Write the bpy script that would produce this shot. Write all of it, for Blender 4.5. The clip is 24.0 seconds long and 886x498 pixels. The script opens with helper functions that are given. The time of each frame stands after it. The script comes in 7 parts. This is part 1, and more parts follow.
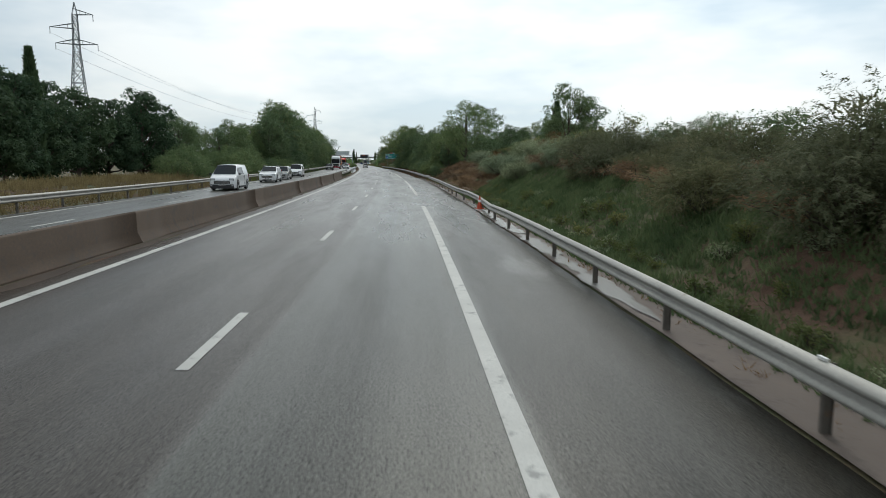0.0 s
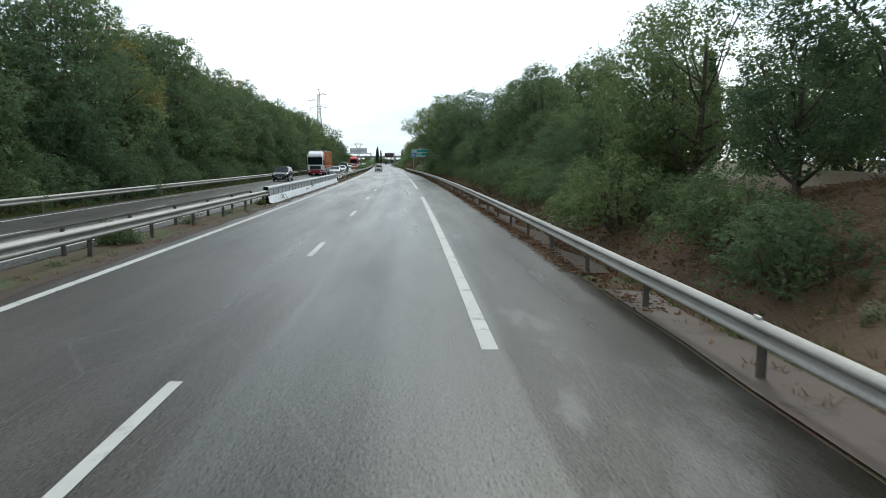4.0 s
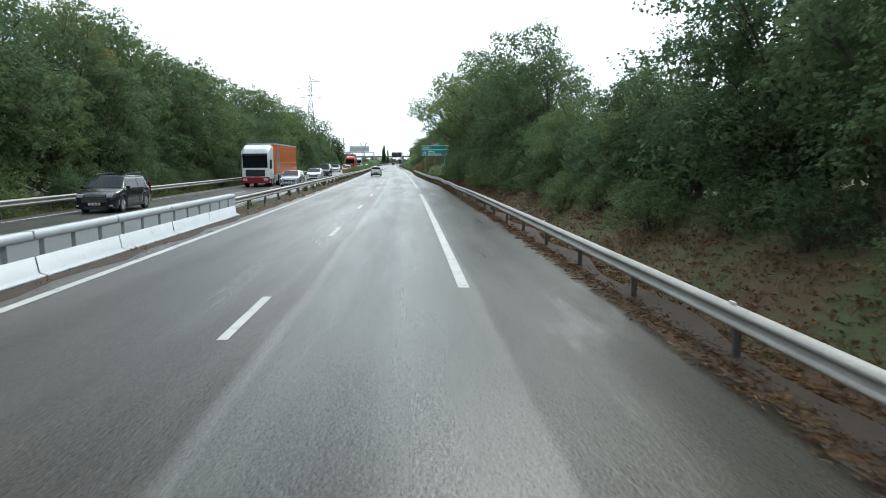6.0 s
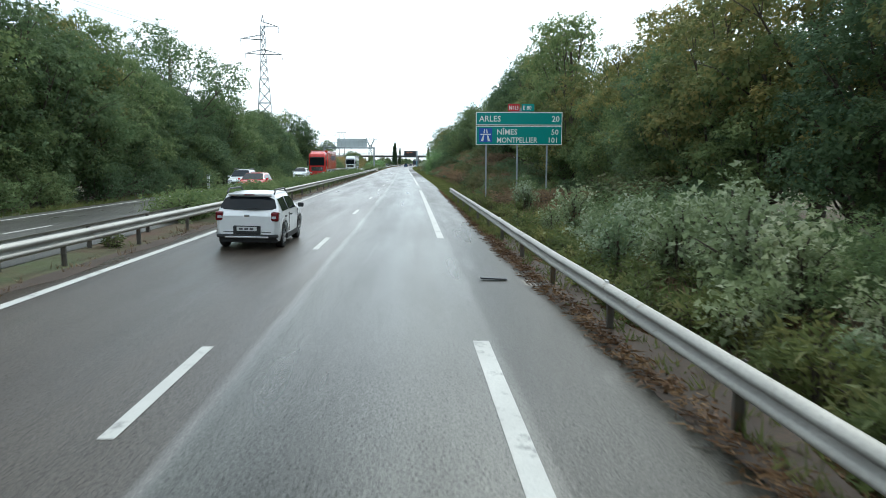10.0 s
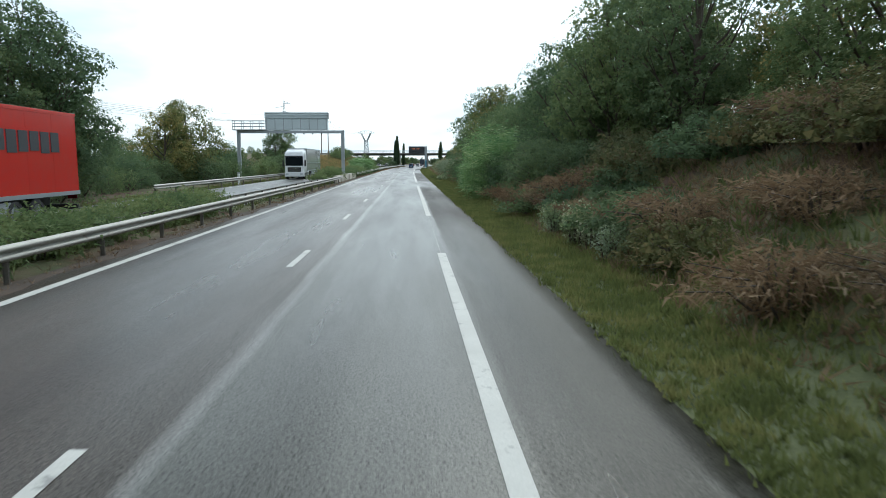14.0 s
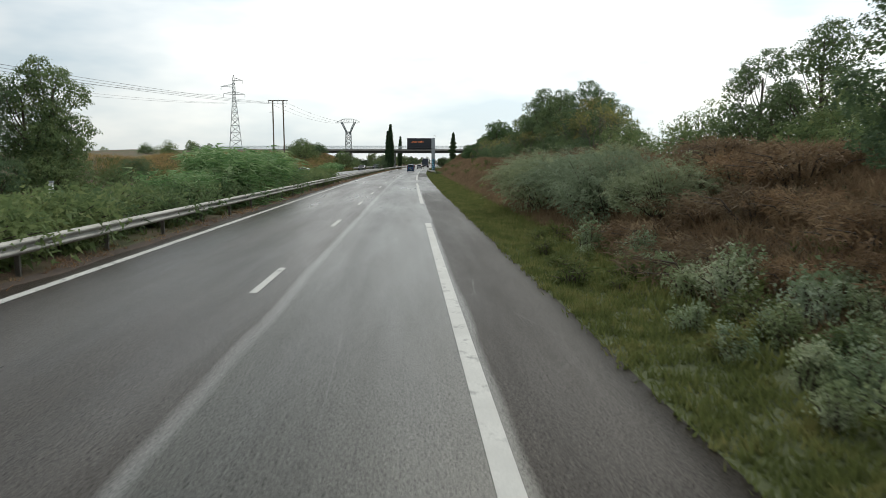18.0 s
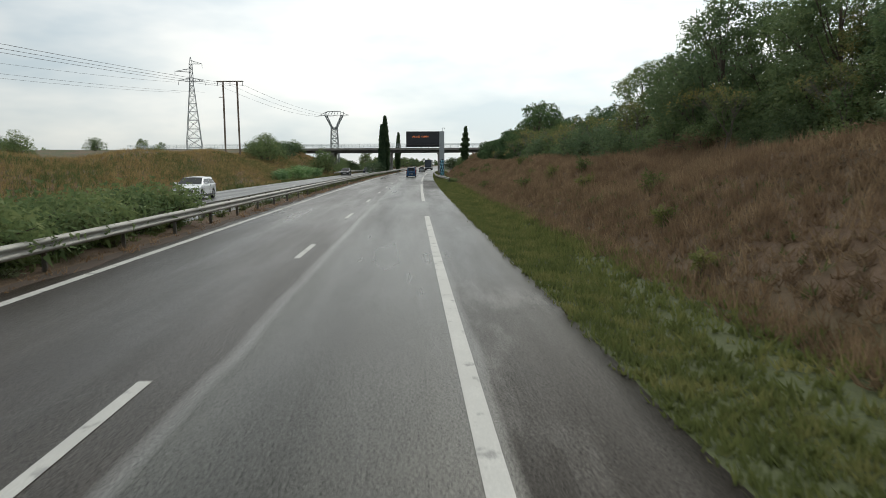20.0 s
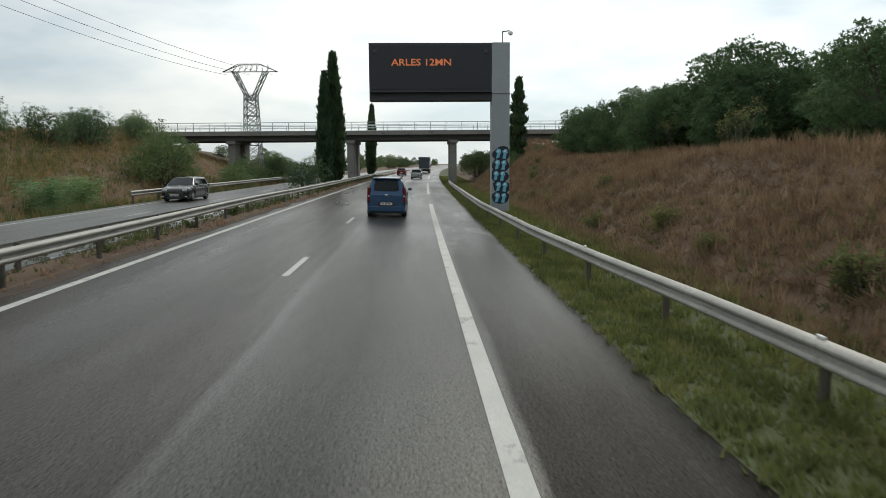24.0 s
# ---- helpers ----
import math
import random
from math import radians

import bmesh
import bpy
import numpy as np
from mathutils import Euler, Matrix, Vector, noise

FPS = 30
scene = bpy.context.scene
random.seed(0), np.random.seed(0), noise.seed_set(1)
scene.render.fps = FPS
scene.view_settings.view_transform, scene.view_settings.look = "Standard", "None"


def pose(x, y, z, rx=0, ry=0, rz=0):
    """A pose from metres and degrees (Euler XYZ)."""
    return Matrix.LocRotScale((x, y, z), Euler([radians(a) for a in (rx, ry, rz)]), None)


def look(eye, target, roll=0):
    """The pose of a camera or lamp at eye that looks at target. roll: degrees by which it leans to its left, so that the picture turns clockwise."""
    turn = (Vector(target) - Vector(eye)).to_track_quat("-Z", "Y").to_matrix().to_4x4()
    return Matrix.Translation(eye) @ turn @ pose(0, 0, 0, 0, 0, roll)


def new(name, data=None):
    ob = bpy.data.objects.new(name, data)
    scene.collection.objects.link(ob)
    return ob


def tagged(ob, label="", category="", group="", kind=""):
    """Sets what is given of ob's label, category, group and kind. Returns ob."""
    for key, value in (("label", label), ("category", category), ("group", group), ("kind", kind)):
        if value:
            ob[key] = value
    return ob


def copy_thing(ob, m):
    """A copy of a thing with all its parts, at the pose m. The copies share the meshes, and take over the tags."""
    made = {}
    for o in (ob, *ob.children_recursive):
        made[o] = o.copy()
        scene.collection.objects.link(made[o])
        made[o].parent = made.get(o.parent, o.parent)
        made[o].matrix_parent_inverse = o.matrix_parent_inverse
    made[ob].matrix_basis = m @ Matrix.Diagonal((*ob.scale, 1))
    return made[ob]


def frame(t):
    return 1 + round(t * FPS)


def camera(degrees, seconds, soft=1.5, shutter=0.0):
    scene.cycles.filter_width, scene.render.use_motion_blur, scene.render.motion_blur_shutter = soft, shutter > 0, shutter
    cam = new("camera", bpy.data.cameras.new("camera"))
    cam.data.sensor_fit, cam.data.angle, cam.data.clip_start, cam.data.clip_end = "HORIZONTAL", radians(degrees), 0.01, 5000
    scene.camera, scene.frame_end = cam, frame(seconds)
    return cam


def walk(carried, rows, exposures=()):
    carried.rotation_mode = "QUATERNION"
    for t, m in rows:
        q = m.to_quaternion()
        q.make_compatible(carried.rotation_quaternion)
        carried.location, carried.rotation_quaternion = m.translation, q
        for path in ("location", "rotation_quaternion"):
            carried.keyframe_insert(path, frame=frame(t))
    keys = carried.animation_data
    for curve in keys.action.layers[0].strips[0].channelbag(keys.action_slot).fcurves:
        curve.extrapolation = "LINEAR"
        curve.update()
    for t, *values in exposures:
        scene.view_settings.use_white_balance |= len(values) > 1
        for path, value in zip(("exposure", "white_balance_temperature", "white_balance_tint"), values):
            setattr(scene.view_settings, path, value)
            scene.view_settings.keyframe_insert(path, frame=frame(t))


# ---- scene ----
# ---- road line: s metres along, e metres to the right of the dashed lane line ----
CURVE_S = (0, 80, 160, 240, 340, 440, 560, 800, 1000)
CURVE_K = (4.96, 4.36, 2.48, 1.61, 0.78, -0.5, -2.65, -2.24, 0.0)
STEP = 2.0
LINE_S = np.arange(-400, 2600, STEP)
LINE_T = np.cumsum(np.interp(LINE_S, CURVE_S, CURVE_K) * 1e-4 * STEP)
LINE_T -= np.interp(0, LINE_S, LINE_T)
LINE_X = np.cumsum(-np.sin(LINE_T)) * STEP
LINE_Y = np.cumsum(np.cos(LINE_T)) * STEP
LINE_X -= np.interp(0, LINE_S, LINE_X)
LINE_Y -= np.interp(0, LINE_S, LINE_Y)
FALL = 0.025


def heading(s):
    return np.interp(s, LINE_S, LINE_T)


def road_xy(s, e):
    t = heading(s)
    return np.interp(s, LINE_S, LINE_X) + e * np.cos(t), np.interp(s, LINE_S, LINE_Y) + e * np.sin(t)


def at(s, e, z=0.0, turn=0.0, scale=1.0):
    """The pose of a thing on the road's own axes; turn in degrees to the left of the road."""
    x, y = road_xy(s, e)
    return pose(float(x), float(y), z, 0, 0, math.degrees(float(heading(s))) + turn) @ Matrix.Scale(scale, 4)


# ---- camera ----
CAM_HEIGHT = 2.43
DRIVE = (  # seconds, s, e, yaw from the road, pitch, roll
    (0.0, 2.50, 2.60, -2.54, -7.21, 0.24),
    (1.0, 26.03, 2.55, -2.70, -7.12, -0.10),
    (2.0, 49.75, 2.56, -2.83, -7.16, 0.03),
    (2.5, 61.46, 2.58, -2.78, -7.13, -0.06),
    (4.5, 108.70, 2.55, -2.36, -7.30, -0.38),
    (5.0, 120.50, 2.52, -2.37, -7.23, -0.55),
    (6.0, 144.09, 2.55, -2.62, -7.26, -0.33),
    (7.0, 167.71, 2.63, -2.90, -7.20, -0.08),
    (8.0, 191.30, 2.68, -3.02, -7.22, -0.31),
    (9.0, 214.95, 2.72, -2.64, -7.13, 0.02),
    (10.0, 238.44, 2.64, -2.50, -7.16, 0.09),
    (11.0, 262.01, 2.62, -2.78, -7.08, 0.19),
    (13.5, 320.81, 2.74, -2.66, -7.22, 0.20),
    (14.0, 332.65, 2.76, -2.64, -7.21, -0.05),
    (15.0, 356.32, 2.79, -2.55, -7.25, -0.10),
    (16.0, 379.86, 2.79, -2.71, -7.20, 0.18),
    (17.0, 403.26, 2.84, -2.66, -7.02, -0.24),
    (18.0, 426.77, 2.83, -2.86, -7.20, 0.0),
    (19.0, 450.28, 2.87, -2.80, -7.16, -0.15),
    (19.5, 462.01, 2.91, -2.66, -7.06, -0.31),
    (21.5, 508.92, 2.95, -2.53, -7.04, -0.34),
    (22.0, 520.59, 2.90, -2.56, -7.00, -0.46),
    (23.0, 544.11, 2.84, -2.48, -6.97, -0.40),
    (24.0, 567.62, 2.79, -2.46, -7.10, -0.43),
)
cam = camera(65.5, 24.0, soft=0.75, shutter=0.07)
ROWS = []
for t, s, e, yaw, pitch, roll in DRIVE:
    x, y = road_xy(s, e)
    ROWS.append((t, pose(float(x), float(y), CAM_HEIGHT - FALL * e, 90 + pitch, -roll, yaw + math.degrees(float(heading(s))))))
walk(cam, ROWS, ((0.0, -0.2, 6350, 5), (1.0, -0.22, 6350, 5), (2.5, -0.18, 6350, 5.5), (5.0, 0.5, 6000, 3), (6.0, 0.6, 6050, 3), (7.0, 0.48, 5800, 2), (8.0, 0.58, 5750, 1), (9.0, 0.7, 5830, 1), (11.0, 0.65, 5950, 2.5), (14.0, 0.37, 5950, 2), (17.0, 0.27, 6250, 4), (18.0, 0.0, 6600, 6), (19.0, -0.1, 6700, 6), (24.0, -0.13, 6650, 5.5)))
# ---- sky and sun: bright overcast, the sun behind cloud ahead ----
SUN_UP, SUN_TURN = 42.0, -12.0
world = bpy.data.worlds.new("sky")
scene.world = world
world.use_nodes = True
nt = world.node_tree
nt.nodes.clear()
sky = nt.nodes.new("ShaderNodeTexSky")
sky.sky_type, sky.sun_disc = "NISHITA", False
sky.sun_elevation, sky.sun_rotation = radians(SUN_UP), radians(-SUN_TURN)
coord = nt.nodes.new("ShaderNodeTexCoord")
squash = nt.nodes.new("ShaderNodeMapping")
squash.inputs["Scale"].default_value = (1.0, 1.0, 3.2)
cloud = nt.nodes.new("ShaderNodeTexNoise")
cloud.inputs["Scale"].default_value, cloud.inputs["Detail"].default_value, cloud.inputs["Roughness"].default_value = 2.1, 5.0, 0.55
ramp = nt.nodes.new("ShaderNodeValToRGB")
ramp.color_ramp.elements[0].position, ramp.color_ramp.elements[0].color = 0.38, (0.60, 0.69, 0.77, 1)
ramp.color_ramp.elements[1].position, ramp.color_ramp.elements[1].color = 0.60, (1.0, 1.0, 1.0, 1)
# the veil is brightest round the hidden sun
aim = nt.nodes.new("ShaderNodeVectorMath")
aim.operation = "DOT_PRODUCT"
a, b = radians(SUN_UP), radians(SUN_TURN)
aim.inputs[1].default_value = (-math.sin(b) * math.cos(a), math.cos(b) * math.cos(a), math.sin(a))
bright = nt.nodes.new("ShaderNodeMapRange")
bright.interpolation_type = "SMOOTHSTEP"
bright.inputs["From Min"].default_value, bright.inputs["From Max"].default_value = 0.5, 0.97
bright.inputs["To Min"].default_value, bright.inputs["To Max"].default_value = 0.86, 1.45
veil = nt.nodes.new("ShaderNodeMix")
veil.data_type, veil.blend_type = "RGBA", "MULTIPLY"
veil.inputs[0].default_value = 1.0
clear = nt.nodes.new("ShaderNodeMix")
clear.data_type, clear.blend_type = "RGBA", "MULTIPLY"
clear.inputs[0].default_value = 1.0
clear.inputs[7].default_value = (0.10, 0.10, 0.10, 1)
mix = nt.nodes.new("ShaderNodeMix")
mix.data_type = "RGBA"
mix.inputs[0].default_value = 0.86
back, out = nt.nodes.new("ShaderNodeBackground"), nt.nodes.new("ShaderNodeOutputWorld")
back.inputs["Strength"].default_value = 1.05
for a, b in ((coord.outputs["Generated"], squash.inputs["Vector"]), (squash.outputs[0], cloud.inputs["Vector"]), (cloud.outputs["Fac"], ramp.inputs[0]),
             (coord.outputs["Generated"], aim.inputs[0]), (aim.outputs["Value"], bright.inputs["Value"]), (ramp.outputs[0], veil.inputs[6]), (bright.outputs[0], veil.inputs[7]),
             (sky.outputs[0], clear.inputs[6]), (clear.outputs[2], mix.inputs[6]), (veil.outputs[2], mix.inputs[7]), (mix.outputs[2], back.inputs[0]), (back.outputs[0], out.inputs[0])):
    nt.links.new(a, b)
sun = new("sun", bpy.data.lights.new("sun", "SUN"))
sun.data.energy, sun.data.angle, sun.data.color = 0.9, radians(14), (1.0, 0.96, 0.9)
sun.matrix_world = look((0, 0, 0), (math.sin(radians(SUN_TURN)) * math.cos(radians(SUN_UP)), -math.cos(radians(SUN_TURN)) * math.cos(radians(SUN_UP)), -math.sin(radians(SUN_UP))))


# ---- materials ----
def nodes_of(name):
    m = bpy.data.materials.new(name)
    m.use_nodes = True
    t = m.node_tree
    return m, t, t.nodes["Principled BSDF"]


def noise_node(t, vec, scale, detail=4.0, rough=0.6):
    n = t.nodes.new("ShaderNodeTexNoise")
    n.inputs["Scale"].default_value, n.inputs["Detail"].default_value, n.inputs["Roughness"].default_value = scale, detail, rough
    if vec is not None:
        t.links.new(vec, n.inputs["Vector"])
    return n.outputs["Fac"]


def remap(t, v, lo, hi, a, b):
    n = t.nodes.new("ShaderNodeMapRange")
    n.inputs["From Min"].default_value, n.inputs["From Max"].default_value = lo, hi
    n.inputs["To Min"].default_value, n.inputs["To Max"].default_value = a, b
    t.links.new(v, n.inputs["Value"])
    return n.outputs[0]


def blend(t, fac, a, b, mode="MIX"):
    n = t.nodes.new("ShaderNodeMix")
    n.data_type, n.blend_type = "RGBA", mode
    for v, i in ((fac, 0), (a, 6), (b, 7)):
        if isinstance(v, (int, float)):
            n.inputs[i].default_value = v
        elif isinstance(v, tuple):
            n.inputs[i].default_value = (*v, 1)
        else:
            t.links.new(v, n.inputs[i])
    return n.outputs[2]


def calc(t, op, a, b):
    n = t.nodes.new("ShaderNodeMath")
    n.operation = op
    for v, i in ((a, 0), (b, 1)):
        if isinstance(v, (int, float)):
            n.inputs[i].default_value = v
        else:
            t.links.new(v, n.inputs[i])
    return n.outputs[0]


def mapped(t, vec, scale):
    n = t.nodes.new("ShaderNodeMapping")
    n.inputs["Scale"].default_value = scale
    t.links.new(vec, n.inputs["Vector"])
    return n.outputs[0]


def relief(t, b, height, strength, distance=0.02):
    n = t.nodes.new("ShaderNodeBump")
    n.inputs["Strength"].default_value, n.inputs["Distance"].default_value = strength, distance
    t.links.new(height, n.inputs["Height"])
    t.links.new(n.outputs[0], b.inputs["Normal"])


def place_of(t):
    return t.nodes.new("ShaderNodeNewGeometry").outputs["Position"]


def surface(name, colour, rough=0.7, metal=0.0, grain=20.0, big=0.7, var=0.25, stain=None, stain_at=0.58, bump=0.2, clear=0.0):
    """A plain worn surface: two scales of change in colour and gloss, and fine relief."""
    m, t, b = nodes_of(name)
    p = place_of(t)
    small, large = noise_node(t, p, grain), noise_node(t, p, big, 5.0)
    c = blend(t, remap(t, small, 0.3, 0.7, 0, 1), tuple(v * (1 - var) for v in colour), tuple(min(1, v * (1 + var)) for v in colour))
    c = blend(t, remap(t, large, 0.35, 0.7, 0, 0.8), c, tuple(v * (1 - 1.2 * var) for v in colour))
    if stain:
        c = blend(t, remap(t, noise_node(t, p, big * 3, 6.0, 0.7), stain_at, stain_at + 0.08, 0, 0.85), c, stain)
    t.links.new(c, b.inputs["Base Color"])
    t.links.new(remap(t, small, 0.3, 0.7, max(0.02, rough - 0.1), min(1, rough + 0.1)), b.inputs["Roughness"])
    b.inputs["Metallic"].default_value = metal
    b.inputs["Coat Weight"].default_value = clear
    if bump:
        relief(t, b, small, bump, 0.01)
    return m


def leafy(name, colours, translucent=0.42, rough=0.7):
    """Leaves: tints that change from leaf to leaf and from plant to plant, and light through the blade."""
    m, t, b = nodes_of(name)
    g = t.nodes.new("ShaderNodeNewGeometry")
    o = t.nodes.new("ShaderNodeObjectInfo")
    r = t.nodes.new("ShaderNodeValToRGB")
    r.color_ramp.elements[0].color, r.color_ramp.elements[1].color = (*colours[0], 1), (*colours[-1], 1)
    for i, c in enumerate(colours[1:-1]):
        r.color_ramp.elements.new((i + 1) / (len(colours) - 1)).color = (*c, 1)
    patch = noise_node(t, g.outputs["Position"], 1.15, 3.0, 0.55)
    f = calc(t, "ADD", calc(t, "MULTIPLY", g.outputs["Random Per Island"], 0.38), calc(t, "MULTIPLY", remap(t, patch, 0.36, 0.64, 0, 1), 0.62))
    t.links.new(f, r.inputs[0])
    c = blend(t, 1.0, r.outputs[0], blend(t, o.outputs["Random"], (0.8, 0.85, 0.85), (1.2, 1.12, 1.0)), "MULTIPLY")
    t.links.new(c, b.inputs["Base Color"])
    b.inputs["Roughness"].default_value = rough
    b.inputs["Specular IOR Level"].default_value = 0.12
    tr = t.nodes.new("ShaderNodeBsdfTranslucent")
    t.links.new(c, tr.inputs["Color"])
    ms = t.nodes.new("ShaderNodeMixShader")
    ms.inputs[0].default_value = translucent
    t.links.new(b.outputs[0], ms.inputs[1])
    t.links.new(tr.outputs[0], ms.inputs[2])
    t.links.new(ms.outputs[0], t.nodes["Material Output"].inputs[0])
    return m


def asphalt_material(name, left, right, seam, shoulder=None, shoulder_tint=(1, 1, 1)):
    """Worn asphalt laid in strips; the sheet carries (e, s) in metres. Each strip has its own tone, with tyre tracks, patches and dried wash marks."""
    m, t, b = nodes_of(name)
    uv = t.nodes.new("ShaderNodeUVMap")
    uv.uv_map = "road"
    sep = t.nodes.new("ShaderNodeSeparateXYZ")
    t.links.new(uv.outputs[0], sep.inputs[0])
    e, s = sep.outputs["X"], sep.outputs["Y"]
    p = uv.outputs[0]
    wander = remap(t, noise_node(t, mapped(t, p, (0.0, 0.15, 1)), 1.0, 3.0), 0.3, 0.7, -0.06, 0.06)
    ew = calc(t, "ADD", e, wander)
    c = blend(t, remap(t, ew, seam - 0.03, seam + 0.03, 0, 1), left, right)
    # pale crumbled seam
    near = calc(t, "ABSOLUTE", calc(t, "SUBTRACT", ew, seam), 0.0)
    frayed = calc(t, "MULTIPLY", calc(t, "MULTIPLY", remap(t, near, 0.03, 0.14, 1, 0), calc(t, "MULTIPLY", remap(t, s, 100, 330, 0.12, 1), remap(t, s, 500, 560, 1, 0.3))), remap(t, noise_node(t, mapped(t, p, (1.0, 0.03, 1)), 2.0), 0.30, 0.55, 0.1, 0.6))
    c = blend(t, frayed, c, (0.20, 0.198, 0.19))
    # the seam stands open for a stretch
    gap = calc(t, "MULTIPLY", remap(t, near, 0.012, 0.03, 1, 0), calc(t, "MULTIPLY", remap(t, s, 165, 175, 0, 1), remap(t, s, 205, 214, 0.55, 0)))
    c = blend(t, gap, c, (0.02, 0.019, 0.018))
    brown, dull = 0.0, 0.0
    if shoulder is not None:
        k = remap(t, ew, shoulder - 0.05, shoulder + 0.05, 0, 1)
        cool = blend(t, remap(t, s, 218, 260, 0, 1), blend(t, remap(t, s, 156, 174, 0, 1), (0.60, 0.53, 0.48), (0.45, 0.455, 0.46)), (0.58, 0.55, 0.52))
        # later relaid in browner lengths between greyer ones
        strip = t.nodes.new("ShaderNodeValToRGB")
        strip.color_ramp.elements[0].position, strip.color_ramp.elements[0].color = 0.0, (0, 0, 0, 1)
        strip.color_ramp.elements[1].position, strip.color_ramp.elements[1].color = 1.0, (0, 0, 0, 1)
        for at_s, on in ((350, 0), (366, 1), (396, 1), (403, 0), (419, 0), (424, 1), (478, 1), (490, 0), (540, 0), (546, 1), (574, 1), (579, 0)):
            strip.color_ramp.elements.new(at_s / 700).color = (on, on, on, 1)
        t.links.new(calc(t, "MULTIPLY", s, 1 / 700), strip.inputs[0])
        brown = strip.outputs[0]
        tint = blend(t, brown, cool, shoulder_tint)
        c = blend(t, k, c, blend(t, 1.0, right, tint, "MULTIPLY"))
        dull = calc(t, "MULTIPLY", calc(t, "MULTIPLY", brown, k), 0.18)
        # darker oil strip between the wheel paths
        mid = remap(t, calc(t, "ABSOLUTE", calc(t, "SUBTRACT", ew, 1.75), 0.0), 0.25, 0.75, 0.72, 1.08)
        c = blend(t, 1.0, c, mid, "MULTIPLY")
    # the faster lane is paler through the wood
    pale = calc(t, "MULTIPLY", calc(t, "MULTIPLY", remap(t, s, 150, 175, 0, 0.35), remap(t, s, 270, 300, 1, 0)), remap(t, ew, seam - 0.03, seam + 0.03, 1, 0))
    c = blend(t, 1.0, c, calc(t, "ADD", 1.0, pale), "MULTIPLY")
    # tyre tracks
    track = remap(t, noise_node(t, mapped(t, p, (1.1, 0.004, 1)), 1.0, 2.0), 0.35, 0.68, 0.88, 1.12)
    c = blend(t, 1.0, c, track, "MULTIPLY")
    cloudy = remap(t, noise_node(t, mapped(t, p, (0.5, 0.11, 1)), 1.0, 6.0, 0.65), 0.35, 0.7, 0.86, 1.17)
    c = blend(t, 1.0, c, cloudy, "MULTIPLY")
    c = blend(t, 1.0, c, remap(t, s, 420, 520, 1.0, 0.8), "MULTIPLY")
    # dried wash marks on the hard shoulder
    wash = remap(t, noise_node(t, mapped(t, p, (0.35, 0.085, 1)), 1.0, 7.0, 0.7), 0.55, 0.66, 0, 0.42)
    wash = calc(t, "MULTIPLY", calc(t, "MULTIPLY", wash, remap(t, e, 3.3, 3.9, 0, 1)), calc(t, "SUBTRACT", 1.0, calc(t, "MULTIPLY", brown, 0.75)))
    c = blend(t, wash, c, (0.125, 0.125, 0.12))
    # fine cracks
    v = t.nodes.new("ShaderNodeTexVoronoi")
    v.feature = "DISTANCE_TO_EDGE"
    v.inputs["Scale"].default_value = 0.33
    t.links.new(mapped(t, p, (1.0, 0.45, 1)), v.inputs["Vector"])
    crack = calc(t, "MULTIPLY", remap(t, v.outputs["Distance"], 0.0, 0.006, 1, 0), remap(t, noise_node(t, p, 0.15), 0.5, 0.6, 0, 0.5))
    c = blend(t, crack, c, (0.06, 0.058, 0.055))
    stone = noise_node(t, p, 34.0, 3.0, 0.75)
    speck = noise_node(t, p, 9.0, 3.0, 0.7)
    c = blend(t, 1.0, c, remap(t, stone, 0.36, 0.64, 0.22, 2.05), "MULTIPLY")
    c = blend(t, 1.0, c, remap(t, speck, 0.3, 0.7, 0.86, 1.14), "MULTIPLY")
    drawn = noise_node(t, mapped(t, p, (22.0, 1.6, 1)), 1.0, 3.0, 0.7)
    c = blend(t, 1.0, c, remap(t, drawn, 0.3, 0.7, 0.87, 1.13), "MULTIPLY")
    t.links.new(c, b.inputs["Base Color"])
    damp = remap(t, noise_node(t, mapped(t, p, (0.6, 0.05, 1)), 1.0, 4.0), 0.35, 0.7, 0.27, 0.42)
    # a wet stretch of lane and shoulder
    wet = calc(t, "MULTIPLY", calc(t, "MULTIPLY", remap(t, s, 20, 30, 0, 1), remap(t, s, 62, 80, 1, 0)), calc(t, "MULTIPLY", remap(t, e, 0.8, 2.2, 0.25, 1), remap(t, noise_node(t, mapped(t, p, (0.5, 0.13, 1)), 1.0, 4.0), 0.4, 0.62, 0.2, 1)))
    t.links.new(calc(t, "ADD", calc(t, "SUBTRACT", damp, calc(t, "MULTIPLY", wet, 0.1)), dull), b.inputs["Roughness"])
    b.inputs["Specular Tint"].default_value = (1.0, 0.975, 0.90, 1)
    # polished pale stone shines, tarry dark strips stay dull
    grey = t.nodes.new("ShaderNodeRGBToBW")
    t.links.new(c, grey.inputs[0])
    t.links.new(calc(t, "ADD", remap(t, grey.outputs[0], 0.005, 0.047, 0.05, 0.48), calc(t, "MULTIPLY", wet, 0.3)), b.inputs["Specular IOR Level"])
    relief(t, b, stone, 0.38, 0.014)
    return m


